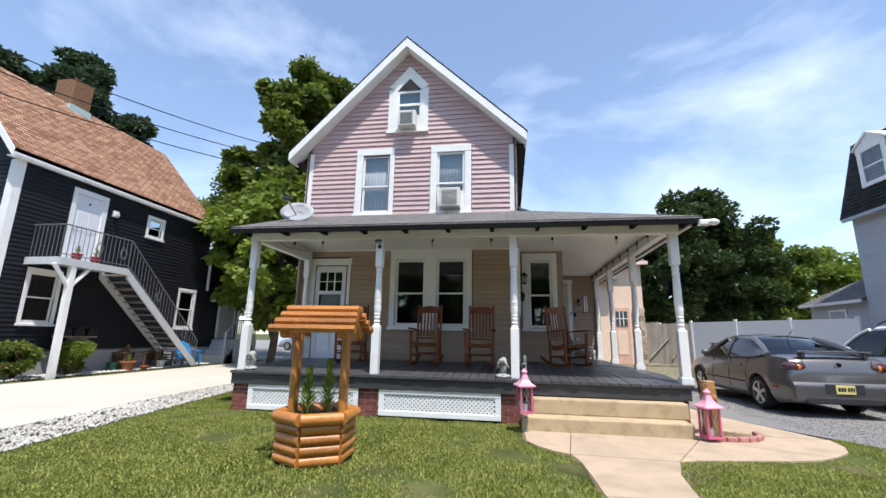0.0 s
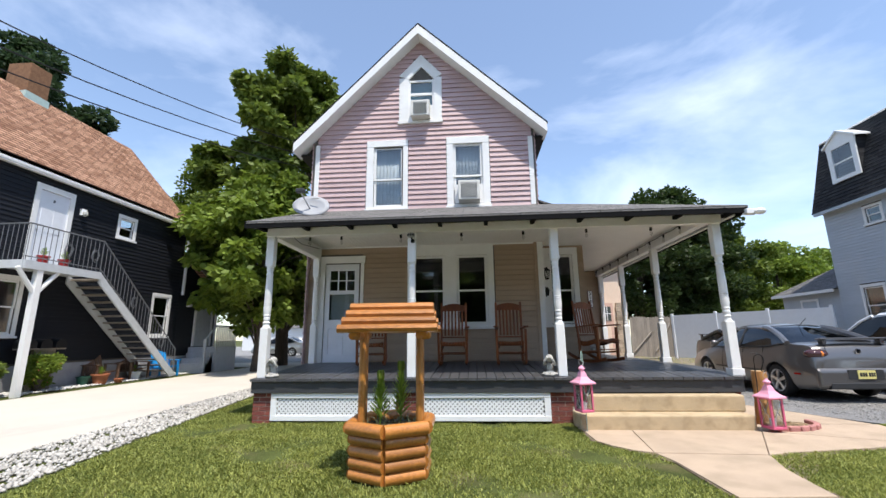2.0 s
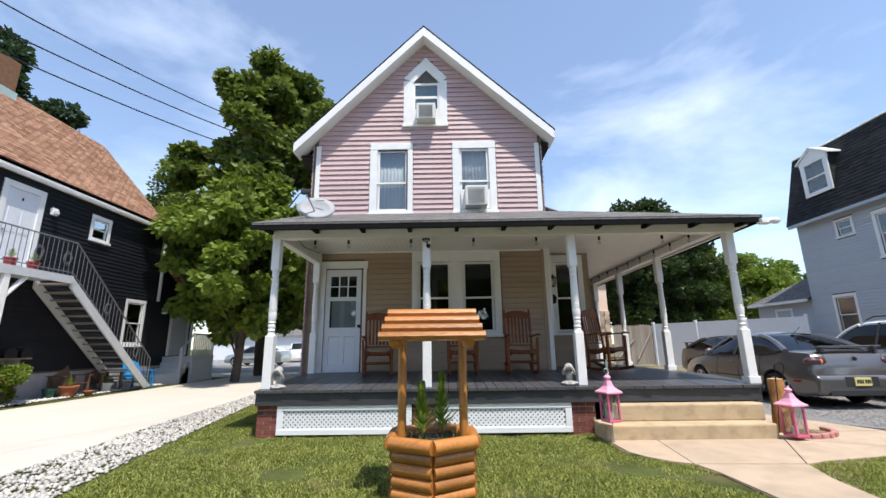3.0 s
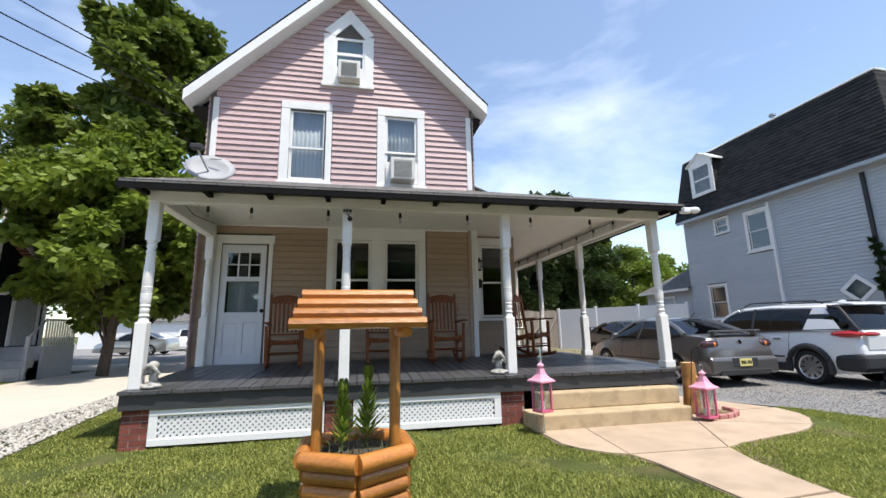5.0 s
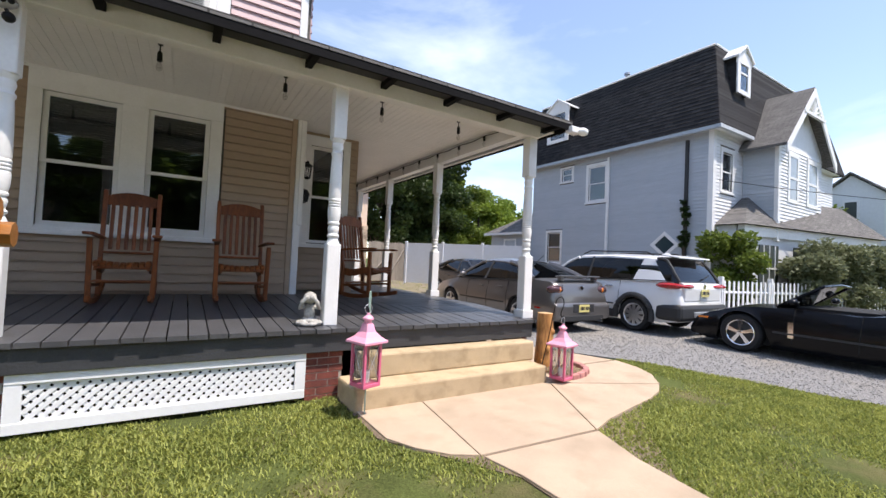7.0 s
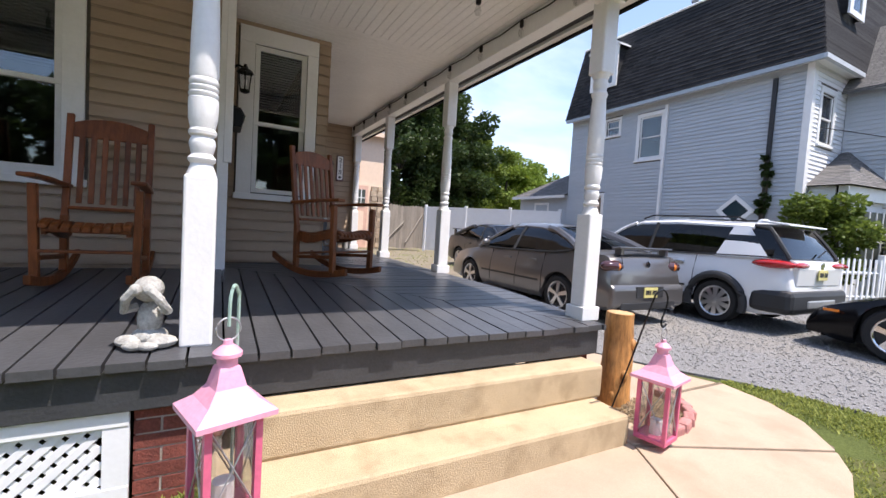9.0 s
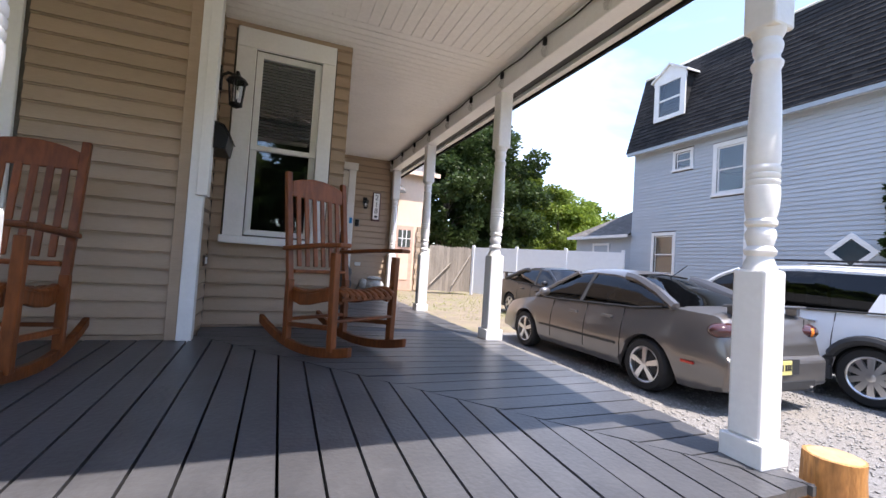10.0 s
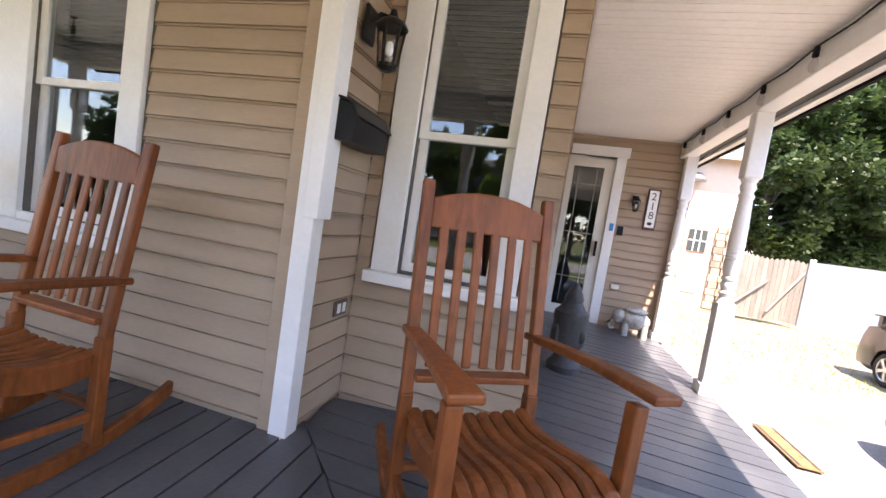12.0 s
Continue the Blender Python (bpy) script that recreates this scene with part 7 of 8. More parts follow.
    # seams, handles and mouldings
    for s in (-1, 1):
        for f in (0.13, -0.045, -0.2):
            w = width(f) + 0.001
            t = np.interp(f, [p[0] for p in top], [p[1] for p in top])
            part("door_seam", tube(bmesh.new(), [(s * w * 0.978, f * L, zb + 0.12), (s * w * 1.0, f * L - 0.01, zb + (t - zb) * 0.42), (s * w * 0.995, f * L - 0.02, zb + (t - zb) * 0.62), (s * w * 0.93, f * L - 0.03, t - 0.02)], 0.006, 4), DARK, th)
        for f in (-0.01, -0.165):
            t = np.interp(f, [p[0] for p in top], [p[1] for p in top])
            part("door_handle", bbox(s * hw * 0.985 - 0.03, s * hw * 0.985 + 0.03, f * L - 0.02, f * L + 0.16, t - 0.17, t - 0.135), paint if cladding is None else CHROME, th, bevel=0.012)
        part("side_moulding", bbox(s * hw * 1.0 - 0.01, s * hw * 1.0 + 0.008, wheels[0] + r + 0.15, wheels[1] - r - 0.15, zb + 0.27, zb + 0.3), TRIMB, th)
        for yw in wheels:
            wheel(th, s * (hw - 0.115), yw, r, 0.21, s, spokes, rim)
            if cladding:
                pts = [(s * (hw + 0.004), yw + (r + 0.075) * math.cos(t), r + (r + 0.075) * math.sin(t)) for t in np.linspace(-0.25, 3.4, 20)]
                part("arch_cladding", tube(bmesh.new(), pts, 0.06, 8), cladding, th, smooth=True)
        if cladding:
            part("sill_cladding", bbox(s * hw - 0.04, s * hw + 0.012, wheels[0] + r, wheels[1] - r, zb - 0.02, zb + 0.16), cladding, th, bevel=0.02)
    return th, width


def plate(th, y, z, w=0.3, h=0.15, facing=-1):
    part("number_plate", bbox(-w / 2, w / 2, y - 0.008, y + 0.008, z, z + h), PLATE, th, "pale yellow number plate", bevel=0.004)
    for k, (a, b) in enumerate(((-0.12, -0.085), (-0.075, -0.04), (-0.03, 0.0), (0.03, 0.06), (0.07, 0.1), (0.11, 0.135))):
        part("plate_mark", bbox(a, b, y + facing * 0.009 - 0.002, y + facing * 0.009 + 0.002, z + 0.045, z + 0.11), INK, th)


def paintwork(name, col, metal, rough=0.28):
    return mat(name, col, rough, metal, var=0.04, scale=2, fine=300, bump=0.01, coat=0.5)


GREYP = paintwork("warm_grey_metallic", (0.17, 0.163, 0.16), 0.6)
WHITEP = paintwork("pearl_white", (0.78, 0.79, 0.8), 0.0)
BLACKP = mat("black_gloss", (0.004, 0.004, 0.005), 0.2, var=0.04, scale=2, fine=300, bump=0.0)
BLACKP.node_tree.nodes["Principled BSDF"].inputs["Specular IOR Level"].default_value = 0.22
CHARP = paintwork("charcoal_metallic", (0.016, 0.016, 0.018), 0.2)
SILVP = paintwork("silver_metallic", (0.45, 0.46, 0.47), 0.7)

sed_top = [(-0.5, 0.74), (-0.488, 0.93), (-0.47, 1.02), (-0.36, 1.05), (-0.25, 0.98), (0.1, 0.93), (0.19, 0.93), (0.25, 0.92), (0.36, 0.84), (0.44, 0.76), (0.48, 0.66), (0.5, 0.48)]
sed_cab = [(-0.37, 1.05), (-0.3, 1.21), (-0.21, 1.37), (-0.12, 1.435), (-0.02, 1.45), (0.05, 1.42), (0.14, 1.2), (0.24, 0.93)]
g, wd = car("sedan", "grey metallic sedan with boot spoiler and tinted glass", (6.24, 11.52, 0), 0, 4.5, 1.75, GREYP, sed_top, sed_cab, (0.93, 0.66), 0.2, (-1.3, 1.33), 0.315, 5, glassm=CARGLASS)
g["label"] = "grey metallic sedan with boot spoiler and tinted glass"
part("spoiler", prism(bmesh.new(), [(-0.6, -2.2, 1.12), (0.6, -2.2, 1.12), (0.56, -2.02, 1.1), (-0.56, -2.02, 1.1)], (0, 0, 0.03)), GREYP, g, bevel=0.012)
for s in (-1, 1):
    part("spoiler_foot", bbox(s * 0.5 - 0.03, s * 0.5 + 0.03, -2.17, -2.06, 1.03, 1.12), GREYP, g)
    bm = bmesh.new()
    blob(bm, (s * 0.66, -2.13, 0.86), (0.21, 0.13, 0.095), 14)
    part("tail_light", bm, mat("smoked_lens", (0.06, 0.02, 0.02), 0.08, bump=0, coat=0.6), g, "smoked tail lamp", smooth=True)
    part("lamp_lens", blob(bmesh.new(), (s * 0.64, -2.225, 0.86), (0.055, 0.035, 0.055), 10), TAILA, g, smooth=True)
    part("lamp_lens", blob(bmesh.new(), (s * 0.76, -2.17, 0.87), (0.05, 0.045, 0.05), 10), TAILR, g, smooth=True)
    part("reflector", bbox(s * 0.868 - 0.01, s * 0.868 + 0.008, -1.95, -1.8, 0.47, 0.5), TAILR, g)
part("bumper", prism(bmesh.new(), [(-0.8, -2.24, 0.62), (-0.78, -2.3, 0.56), (-0.78, -2.3, 0.3), (-0.8, -2.2, 0.24)], (1.6, 0, 0)), GREYP, g, bevel=0.03)
part("bumper_insert", bbox(-0.62, 0.62, -2.305, -2.2, 0.24, 0.36), TRIMB, g, bevel=0.02)
part("number_recess", bbox(-0.3, 0.3, -2.306, -2.29, 0.42, 0.58), TRIMB, g)
plate(g, -2.312, 0.42)
part("emblem", lathe(bmesh.new(), [(0.05, 0), (0.05, 0.012), (0.035, 0.014)], 16), CHROME, g, "round chrome emblem").matrix_basis = pose(0, -2.225, 0.9, 100)
part("boot_seam", tube(bmesh.new(), [(-0.55, -2.2, 1.0), (-0.5, -2.235, 0.7), (0.5, -2.235, 0.7), (0.55, -2.2, 1.0)], 0.006, 4), DARK, g)
part("exhaust", tube(bmesh.new(), [(0.55, -2.1, 0.25), (0.55, -2.32, 0.25)], 0.035, 10), CHROME, g)
part("aerial", tube(bmesh.new(), [(0, -0.9, 1.38), (0, -1.15, 1.55)], 0.006, 5), BLACK, g)

suv_top = [(-0.5, 0.72), (-0.49, 0.98), (-0.48, 1.12), (-0.4, 1.12), (0.1, 1.06), (0.22, 1.06), (0.3, 1.04), (0.42, 0.97), (0.47, 0.88), (0.5, 0.6)]
suv_cab = [(-0.485, 1.12), (-0.45, 1.38), (-0.42, 1.58), (-0.36, 1.64), (-0.1, 1.69), (0.06, 1.66), (0.14, 1.5), (0.26, 1.06)]
g, wd = car("suv", "white compact sport utility vehicle with black cladding", (8.66, 10.45, 0), 0, 4.6, 1.86, WHITEP, suv_top, suv_cab, (0.94, 0.74), 0.26, (-1.32, 1.37), 0.355, 10, cladding=TRIMB, glassm=CARGLASS, quarter=(-1.25, -1.42, -2.02, -1.66))
part("bumper", bbox(-0.935, 0.935, -2.36, -1.8, 0.32, 0.66), TRIMB, g, "black plastic bumper", bevel=0.08)
part("bumper_plate", bbox(-0.45, 0.45, -2.375, -2.3, 0.4, 0.52), mat("satin_silver", (0.4, 0.4, 0.4), 0.4, 0.6), g, bevel=0.02)
part("tailgate", prism(bmesh.new(), [(-0.72, -2.31, 0.72), (-0.72, -2.33, 1.0), (-0.72, -2.27, 1.1), (-0.72, -2.2, 1.1), (-0.72, -2.2, 0.72)], (1.44, 0, 0)), WHITEP, g, bevel=0.02)
for s in (-1, 1):
    tl = part("tail_light", blob(bmesh.new(), (s * 0.84, -2.06, 1.03), (0.105, 0.3, 0.065), 14), TAILR, g, "red wrap-round tail lamp", smooth=True)
    part("lamp_bar", blob(bmesh.new(), (s * 0.6, -2.31, 1.03), (0.24, 0.04, 0.045), 12), TAILR, tl, smooth=True)
    part("roof_rail", tube(bmesh.new(), [(s * 0.6, -1.55, 1.66), (s * 0.6, -1.4, 1.73), (s * 0.6, 0.1, 1.75), (s * 0.6, 0.3, 1.68)], 0.016, 6), BLACK, g)
part("roof_spoiler", prism(bmesh.new(), [(-0.62, -2.12, 1.6), (0.62, -2.12, 1.6), (0.64, -1.75, 1.655), (-0.64, -1.75, 1.655)], (0, 0, 0.03)), WHITEP, g, bevel=0.01)
part("wiper", tube(bmesh.new(), [(0, -2.27, 1.16), (0.35, -2.22, 1.26)], 0.012, 6), BLACK, g)
part("roof_fin", blob(bmesh.new(), (0, -1.5, 1.68), (0.03, 0.1, 0.06), 8), WHITEP, g, smooth=True)
plate(g, -2.345, 0.82)
part("emblem", lathe(bmesh.new(), [(0.06, 0), (0.06, 0.01), (0.04, 0.012)], 16), CHROME, g, "oval chrome emblem").matrix_basis = pose(0, -2.325, 1.03, 95)

g, wd = car("sedan", "charcoal older sedan with rear wing", (8.6, 16.1, 0), 180, 4.4, 1.72, CHARP, sed_top, sed_cab, (0.93, 0.66), 0.2, (-1.3, 1.3), 0.31, 5)
part("spoiler", bbox(-0.62, 0.62, -2.2, -1.98, 1.22, 1.25), CHARP, g, bevel=0.01)
for s in (-1, 1):
    part("spoiler_foot", bbox(s * 0.55 - 0.03, s * 0.55 + 0.03, -2.12, -2.02, 1.02, 1.22), CHARP, g)
    part("head_light", blob(bmesh.new(), (s * 0.6, 2.02, 0.66), (0.18, 0.12, 0.07), 10), CHROME, g, smooth=True)

vet_top = [(-0.5, 0.55), (-0.49, 0.82), (-0.46, 0.92), (-0.2, 0.9), (-0.05, 0.8), (0.12, 0.82), (0.25, 0.8), (0.3, 0.78), (0.42, 0.62), (0.48, 0.5), (0.5, 0.36)]
g, wd = car("sports_car", "low black convertible sports car with chrome wheels", (8.48, 5.7, 0), 0, 4.45, 1.84, BLACKP, vet_top, [(-0.1, 0.8), (0.1, 0.8)], None, 0.13, (-1.4, 1.3), 0.325, 5, rim=CHROME, nose_taper=0.24)
part("windscreen", prism(bmesh.new(), [(-0.72, 0.82, 0.82), (0.72, 0.82, 0.82), (0.6, 0.3, 1.18), (-0.6, 0.3, 1.18)], (0, -0.012, 0.008)), CARGLASS, g)
part("windscreen_frame", tube(bmesh.new(), [(-0.74, 0.84, 0.82), (-0.61, 0.28, 1.19), (0, 0.24, 1.22), (0.61, 0.28, 1.19), (0.74, 0.84, 0.82)], 0.025, 6), BLACKP, g, smooth=True)
part("cockpit", bbox(-0.66, 0.66, -0.75, 0.6, 0.7, 0.845), DARK, g)
for x in (-0.36, 0.36):
    part("seat", bbox(x - 0.24, x + 0.24, -0.6, -0.4, 0.5, 1.08), TRIMB, g, bevel=0.07)
    part("wing_mirror", blob(bmesh.new(), (x * 2.6, 0.55, 0.92), (0.1, 0.07, 0.06), 10), BLACKP, g, smooth=True)
    part("side_marker", bbox(math.copysign(0.86, x) - 0.02, math.copysign(0.86, x) + 0.02, 1.85, 2.0, 0.5, 0.53), TAILA, g)
    part("side_vent", bbox(math.copysign(0.915, x) - 0.012, math.copysign(0.915, x) + 0.008, 0.55, 0.62, 0.35, 0.6), CHROME, g)
part("folded_top", bbox(-0.6, 0.6, -1.5, -0.75, 0.86, 0.98), TRIMB, g, bevel=0.06)

g, wd = car("sedan", "silver sedan parked far behind the houses", (-15.6, 33.0, 0), 82, 4.5, 1.75, SILVP, sed_top, sed_cab, (0.93, 0.66), 0.2, (-1.3, 1.33), 0.315, 5)
g, wd = car("suv", "white vehicle parked far behind the houses", (-15.3, 41.0, 0), 20, 4.6, 1.86, WHITEP, suv_top, suv_cab, (0.94, 0.74), 0.26, (-1.32, 1.37), 0.355, 6, cladding=TRIMB)
gb = thing("far_garage", "low white garage with grey roof beyond the drive", "garage", (-21.5, 50, 0), kind="structure")
part("wall", bbox(-7, 5, 0, 6, 0, 2.6), PALECLAP, gb)
part("roof", prism(bmesh.new(), [(-7.4, -0.4, 2.6), (-7.4, 6.4, 2.6), (-7.4, 3, 4.4)], (12.8, 0, 0)), ROOFG, gb)


# ---- trees, shrubs and grass ----
def leaves(name, material, centres, radii, count, size, seed, drop=0.0, flat=0.4):
    """Many small pointed leaves gathered in clumps about the centres."""
    r = np.random.default_rng(seed)
    c = np.asarray(centres, float)
    rad = np.asarray(radii, float)
    pick = r.choice(len(c), count, p=rad ** 2 / (rad ** 2).sum())
    d = r.normal(size=(count, 3))
    d /= np.linalg.norm(d, axis=1)[:, None]
    rr = rad[pick][:, None] * (0.45 + 0.55 * r.random((count, 1)) ** 0.6)
    p = c[pick] + d * rr * np.array([1, 1, 0.72])
    a = r.normal(size=(count, 3)) * np.array([1, 1, flat]) + d * 0.6 + np.array([0, 0, -drop])
    a /= np.linalg.norm(a, axis=1)[:, None]
    b = np.cross(a, r.normal(size=(count, 3)))
    b /= np.linalg.norm(b, axis=1)[:, None]
    L = size * (0.6 + 0.8 * r.random((count, 1)))
    v = np.stack([p, p + a * L * 0.5 + b * L * 0.3, p + a * L, p + a * L * 0.5 - b * L * 0.3], 1).reshape(-1, 3)
    me = bpy.data.meshes.new(name)
    me.vertices.add(len(v))
    me.vertices.foreach_set("co", v.ravel())
    me.loops.add(count * 4)
    me.loops.foreach_set("vertex_index", np.arange(count * 4, dtype=np.int32))
    me.polygons.add(count)
    me.polygons.foreach_set("loop_start", np.arange(0, count * 4, 4, dtype=np.int32))
    me.update()
    me.materials.append(material)
    return me


def tree(name, label, at, h, spread, base, seed, material=LEAF, n=34, count=16000, size=0.2, trunk=0.22, clump=0.24, category="tree", lean=(0, 0), drop=0.0):
    """Tapered trunk, forking limbs, and a crown of leaf clumps about their ends; base: share of the height below the crown."""
    r = random.Random(seed)
    th = thing(name, label, category, at)
    bm = bmesh.new()
    mid = [Vector((lean[0] * q + 0.12 * math.sin(q * 5 + seed), lean[1] * q + 0.1 * math.cos(q * 4 + seed), h * 0.86 * q)) for q in np.linspace(0, 1, 8)]
    tube(bm, mid, trunk, 8, trunk * 0.2)
    cs, rs = [], []
    for i in range(n):
        q = base + (1 - base) * ((i + 0.5) / n)
        t = i * 2.4 + r.uniform(-0.4, 0.4)
        prof = math.sin(math.pi * min(1.0, ((q - base) / (1 - base)) * 0.82 + 0.16)) ** 0.7
        out = spread * prof * r.uniform(0.45, 1.0)
        root = mid[0].lerp(mid[-1], max(0.1, q - 0.16))
        end = mid[0].lerp(mid[-1], q) + Vector((out * math.cos(t), out * math.sin(t), r.uniform(-0.02, 0.1) * h))
        tube(bm, [root, root.lerp(end, 0.5) + Vector((0, 0, 0.04 * h)), end], trunk * 0.3 * (1.15 - q), 5, trunk * 0.05)
        for _ in range(3):
            cs.append(end + Vector((r.uniform(-1, 1), r.uniform(-1, 1), r.uniform(-0.6, 0.8))) * spread * clump)
            rs.append(spread * clump * r.uniform(0.55, 1.15))
    part("trunk", bm, BARK, th, "grey-brown trunk and limbs", smooth=True)
    ob = new("crown", leaves("crown", material, cs, rs, count, size, seed, drop))
    ob.parent = th
    ob["kind"] = "stuff"
    return th


tree("tree", "tall broad green tree behind the house", (-10.3, 21.5, 0), 17.2, 5.4, 0.14, 3, LEAF, 84, 80000, 0.33, 0.34, 0.135, drop=0.5)
tree("tree", "lower green tree beside the drive", (-9.6, 17.6, 0), 8.8, 3.0, 0.26, 31, LEAF_L, 44, 26000, 0.27, 0.18, 0.19, drop=0.6)
tree("tree", "bushy green tree behind the charcoal house", (-18.5, 27.0, 0), 14.5, 3.6, 0.15, 5, LEAF, 30, 18000, 0.24, 0.22)
tree("tree", "dark tree at the far drive", (-5.2, 26.0, 0), 8.6, 3.4, 0.2, 8, LEAF_D, 30, 18000, 0.24, 0.25)
tree("pine_tree", "dark pine rising behind the tan roof", (-24.5, 18.3, 0), 17.6, 4.2, 0.55, 7, NEEDLE, 30, 40000, 0.3, 0.3, 0.22)
tree("tree", "broad dark green tree behind the fence", (15.6, 36.0, 0), 13.8, 4.4, 0.16, 11, LEAF_D, 40, 32000, 0.32, 0.3)
tree("tree", "green tree behind the white fence", (20.5, 38.0, 0), 10.4, 3.9, 0.14, 12, LEAF, 36, 26000, 0.32, 0.28)
tree("tree", "leafy tree behind the wooden fence", (12.0, 34.0, 0), 11.6, 3.6, 0.22, 13, LEAF_D, 36, 26000, 0.28, 0.26)
tree("tree", "yellow-green tree in the distance", (27.0, 41.0, 0), 9.4, 4.2, 0.12, 14, LEAF_L, 30, 20000, 0.34, 0.25)
tree("tree", "yellow-green tree behind the rear wing", (33.0, 45.0, 0), 9.2, 4.2, 0.12, 15, LEAF_L, 30, 18000, 0.34, 0.25)
tree("tree", "tree beyond the back yard", (2.0, 40.0, 0), 9.0, 4.2, 0.15, 16, LEAF_D, 30, 18000, 0.34, 0.25)
tree("tree", "tree far beyond the bay", (40.0, 17.0, 0), 8.5, 3.5, 0.2, 18, LEAF, 24, 9000, 0.34, 0.25)
# unseen trees and houses across the street, added for the windows to mirror
for i, x in enumerate((-40, -32, -25, -18, -11, -4, 3, 10, 17, 25, 34)):
    tree("street_tree", "tall tree across the street", (x, -23 - (i * 5) % 7, 0), 10.5 + (i * 7) % 4, 5.0, 0.14, 40 + i, LEAF if i % 2 else LEAF_D, 26, 11000, 0.55, 0.28)
for i, x in enumerate((-34, -20, -6, 9, 24)):
    hs = thing("street_house", "plain house added out of view for the windows to mirror", "house", (x, -26, 0), group="houses across the street")
    part("wall", bbox(-4, 4, -8, 0, 0, 5.2), (PALECLAP, BLUECLAP, TAUPE)[i % 3], hs)
    part("roof", prism(bmesh.new(), [(-4.4, 0.4, 5.2), (-4.4, -8.4, 5.2), (-4.4, -4, 8.4)], (8.8, 0, 0)), ROOFG, hs)
    for u in (-2.6, 0, 2.6):
        for z in (1.0, 3.4):
            part("window", bbox(u - 0.5, u + 0.5, 0.0, 0.05, z, z + 1.3), BLIND, hs)


def shrub(label, at, r, seed, material, count=5000, size=0.09, category="shrub", flowers=0, group=""):
    rnd2 = random.Random(seed)
    th = thing("shrub", label, category, at, group=group)
    bm = bmesh.new()
    cs, rs = [], []
    for i in range(16):
        t, q = i * 2.4, rnd2.uniform(0.2, 1)
        end = Vector((r[0] * 0.75 * q * math.cos(t), r[1] * 0.75 * q * math.sin(t), r[2] * rnd2.uniform(0.5, 1.7)))
        tube(bm, [(0, 0, 0), end * 0.5, end], 0.02, 4, 0.006)
        cs.append(end)
        rs.append(r[0] * rnd2.uniform(0.3, 0.5))
    part("stems", bm, BARK, th)
    ob = new("foliage", leaves("foliage", material, cs, rs, count, size, seed))
    ob.parent = th
    ob["kind"] = "stuff"
    if flowers:
        ob = new("flowers", leaves("flowers", PETAL, cs, [q * 1.08 for q in rs], flowers, size * 0.8, seed + 1))
        ob.parent = th
        ob["kind"] = "stuff"


shrub("rounded green shrub at the blue house corner", (14.1, 9.9, 0), (1.0, 0.75, 1.5), 21, LEAF, 9000, 0.12)
for i in range(3):
    shrub("weeping grey-green shrub behind the picket fence", (16.4 + 2.1 * i, 8.75 - 0.3 * i, 0), (1.25, 0.8, 1.35), 23 + i, LEAF_G, 9000, 0.13, group="weeping shrubs")
shrub("red-flowered bush by the charcoal house", (-12.05, 9.85, 0), (0.5, 0.5, 0.5), 26, LEAF, 5000, 0.09, flowers=160)
shrub("pale-flowered bush beneath the mailboxes", (-11.95, 11.2, 0), (0.48, 0.48, 0.48), 27, LEAF_L, 4000, 0.08, flowers=40)
shrub("ivy on the downspout", (13.9, 11.42, 1.2), (0.16, 0.16, 1.6), 28, LEAF_D, 1800, 0.09, "ivy")


# grass: one sheet of blades over the lawn, thinner where it is worn
def inside(px, py, poly):
    ok = np.zeros(len(px), bool)
    for (x0, y0), (x1, y1) in zip(poly, poly[1:] + poly[:1]):
        hit = ((y0 > py) != (y1 > py)) & (px < (x1 - x0) * (py - y0) / (y1 - y0 + 1e-9) + x0)
        ok ^= hit
    return ok


def grass(name, label, poly, count, h, seed, holes=(), material=GRASS, width=0.006):
    r = np.random.default_rng(seed)
    lo, hi = np.min(poly, 0), np.max(poly, 0)
    x, y = lo[0] + (hi[0] - lo[0]) * r.random(count), lo[1] + (hi[1] - lo[1]) * r.random(count)
    ok = inside(x, y, poly)
    for q in holes:
        ok &= ~inside(x, y, q)
    patch = np.sin(x * 1.7 + np.sin(y * 2.3)) * np.sin(y * 1.9 + np.sin(x * 1.1)) + 0.5 * np.sin(x * 6.1 + y * 2) * np.sin(y * 5.3 - x)
    ok &= (patch + 0.9 * r.random(count)) > -0.25
    x, y, patch = x[ok], y[ok], patch[ok]
    n = len(x)
    t = r.random(n) * 6.283
    hh = h * (0.4 + 0.9 * r.random(n)) * (0.85 + 0.2 * patch)
    lx, ly = np.cos(t), np.sin(t)
    bend = hh * (0.3 + 0.9 * r.random(n))
    u = r.random(n) * 6.283
    z0 = np.full(n, -0.014)
    base = np.stack([x, y, z0], 1)
    side = np.stack([-ly, lx, np.zeros(n)], 1) * width
    tip = base + np.stack([lx * bend, ly * bend, hh], 1)
    midp = base + np.stack([lx * bend * 0.3, ly * bend * 0.3, hh * 0.62], 1)
    v = np.stack([base - side, base + side, midp + side * 0.8, tip, midp - side * 0.8], 1).reshape(-1, 3)
    me = bpy.data.meshes.new(name)
    me.vertices.add(len(v))
    me.vertices.foreach_set("co", v.ravel())
    me.loops.add(n * 5)
    me.loops.foreach_set("vertex_index", np.arange(n * 5, dtype=np.int32))
    me.polygons.add(n)
    me.polygons.foreach_set("loop_start", np.arange(0, n * 5, 5, dtype=np.int32))
    me.update()
    me.materials.append(material)
    tagged(new(name, me), label, "grass", kind="stuff")


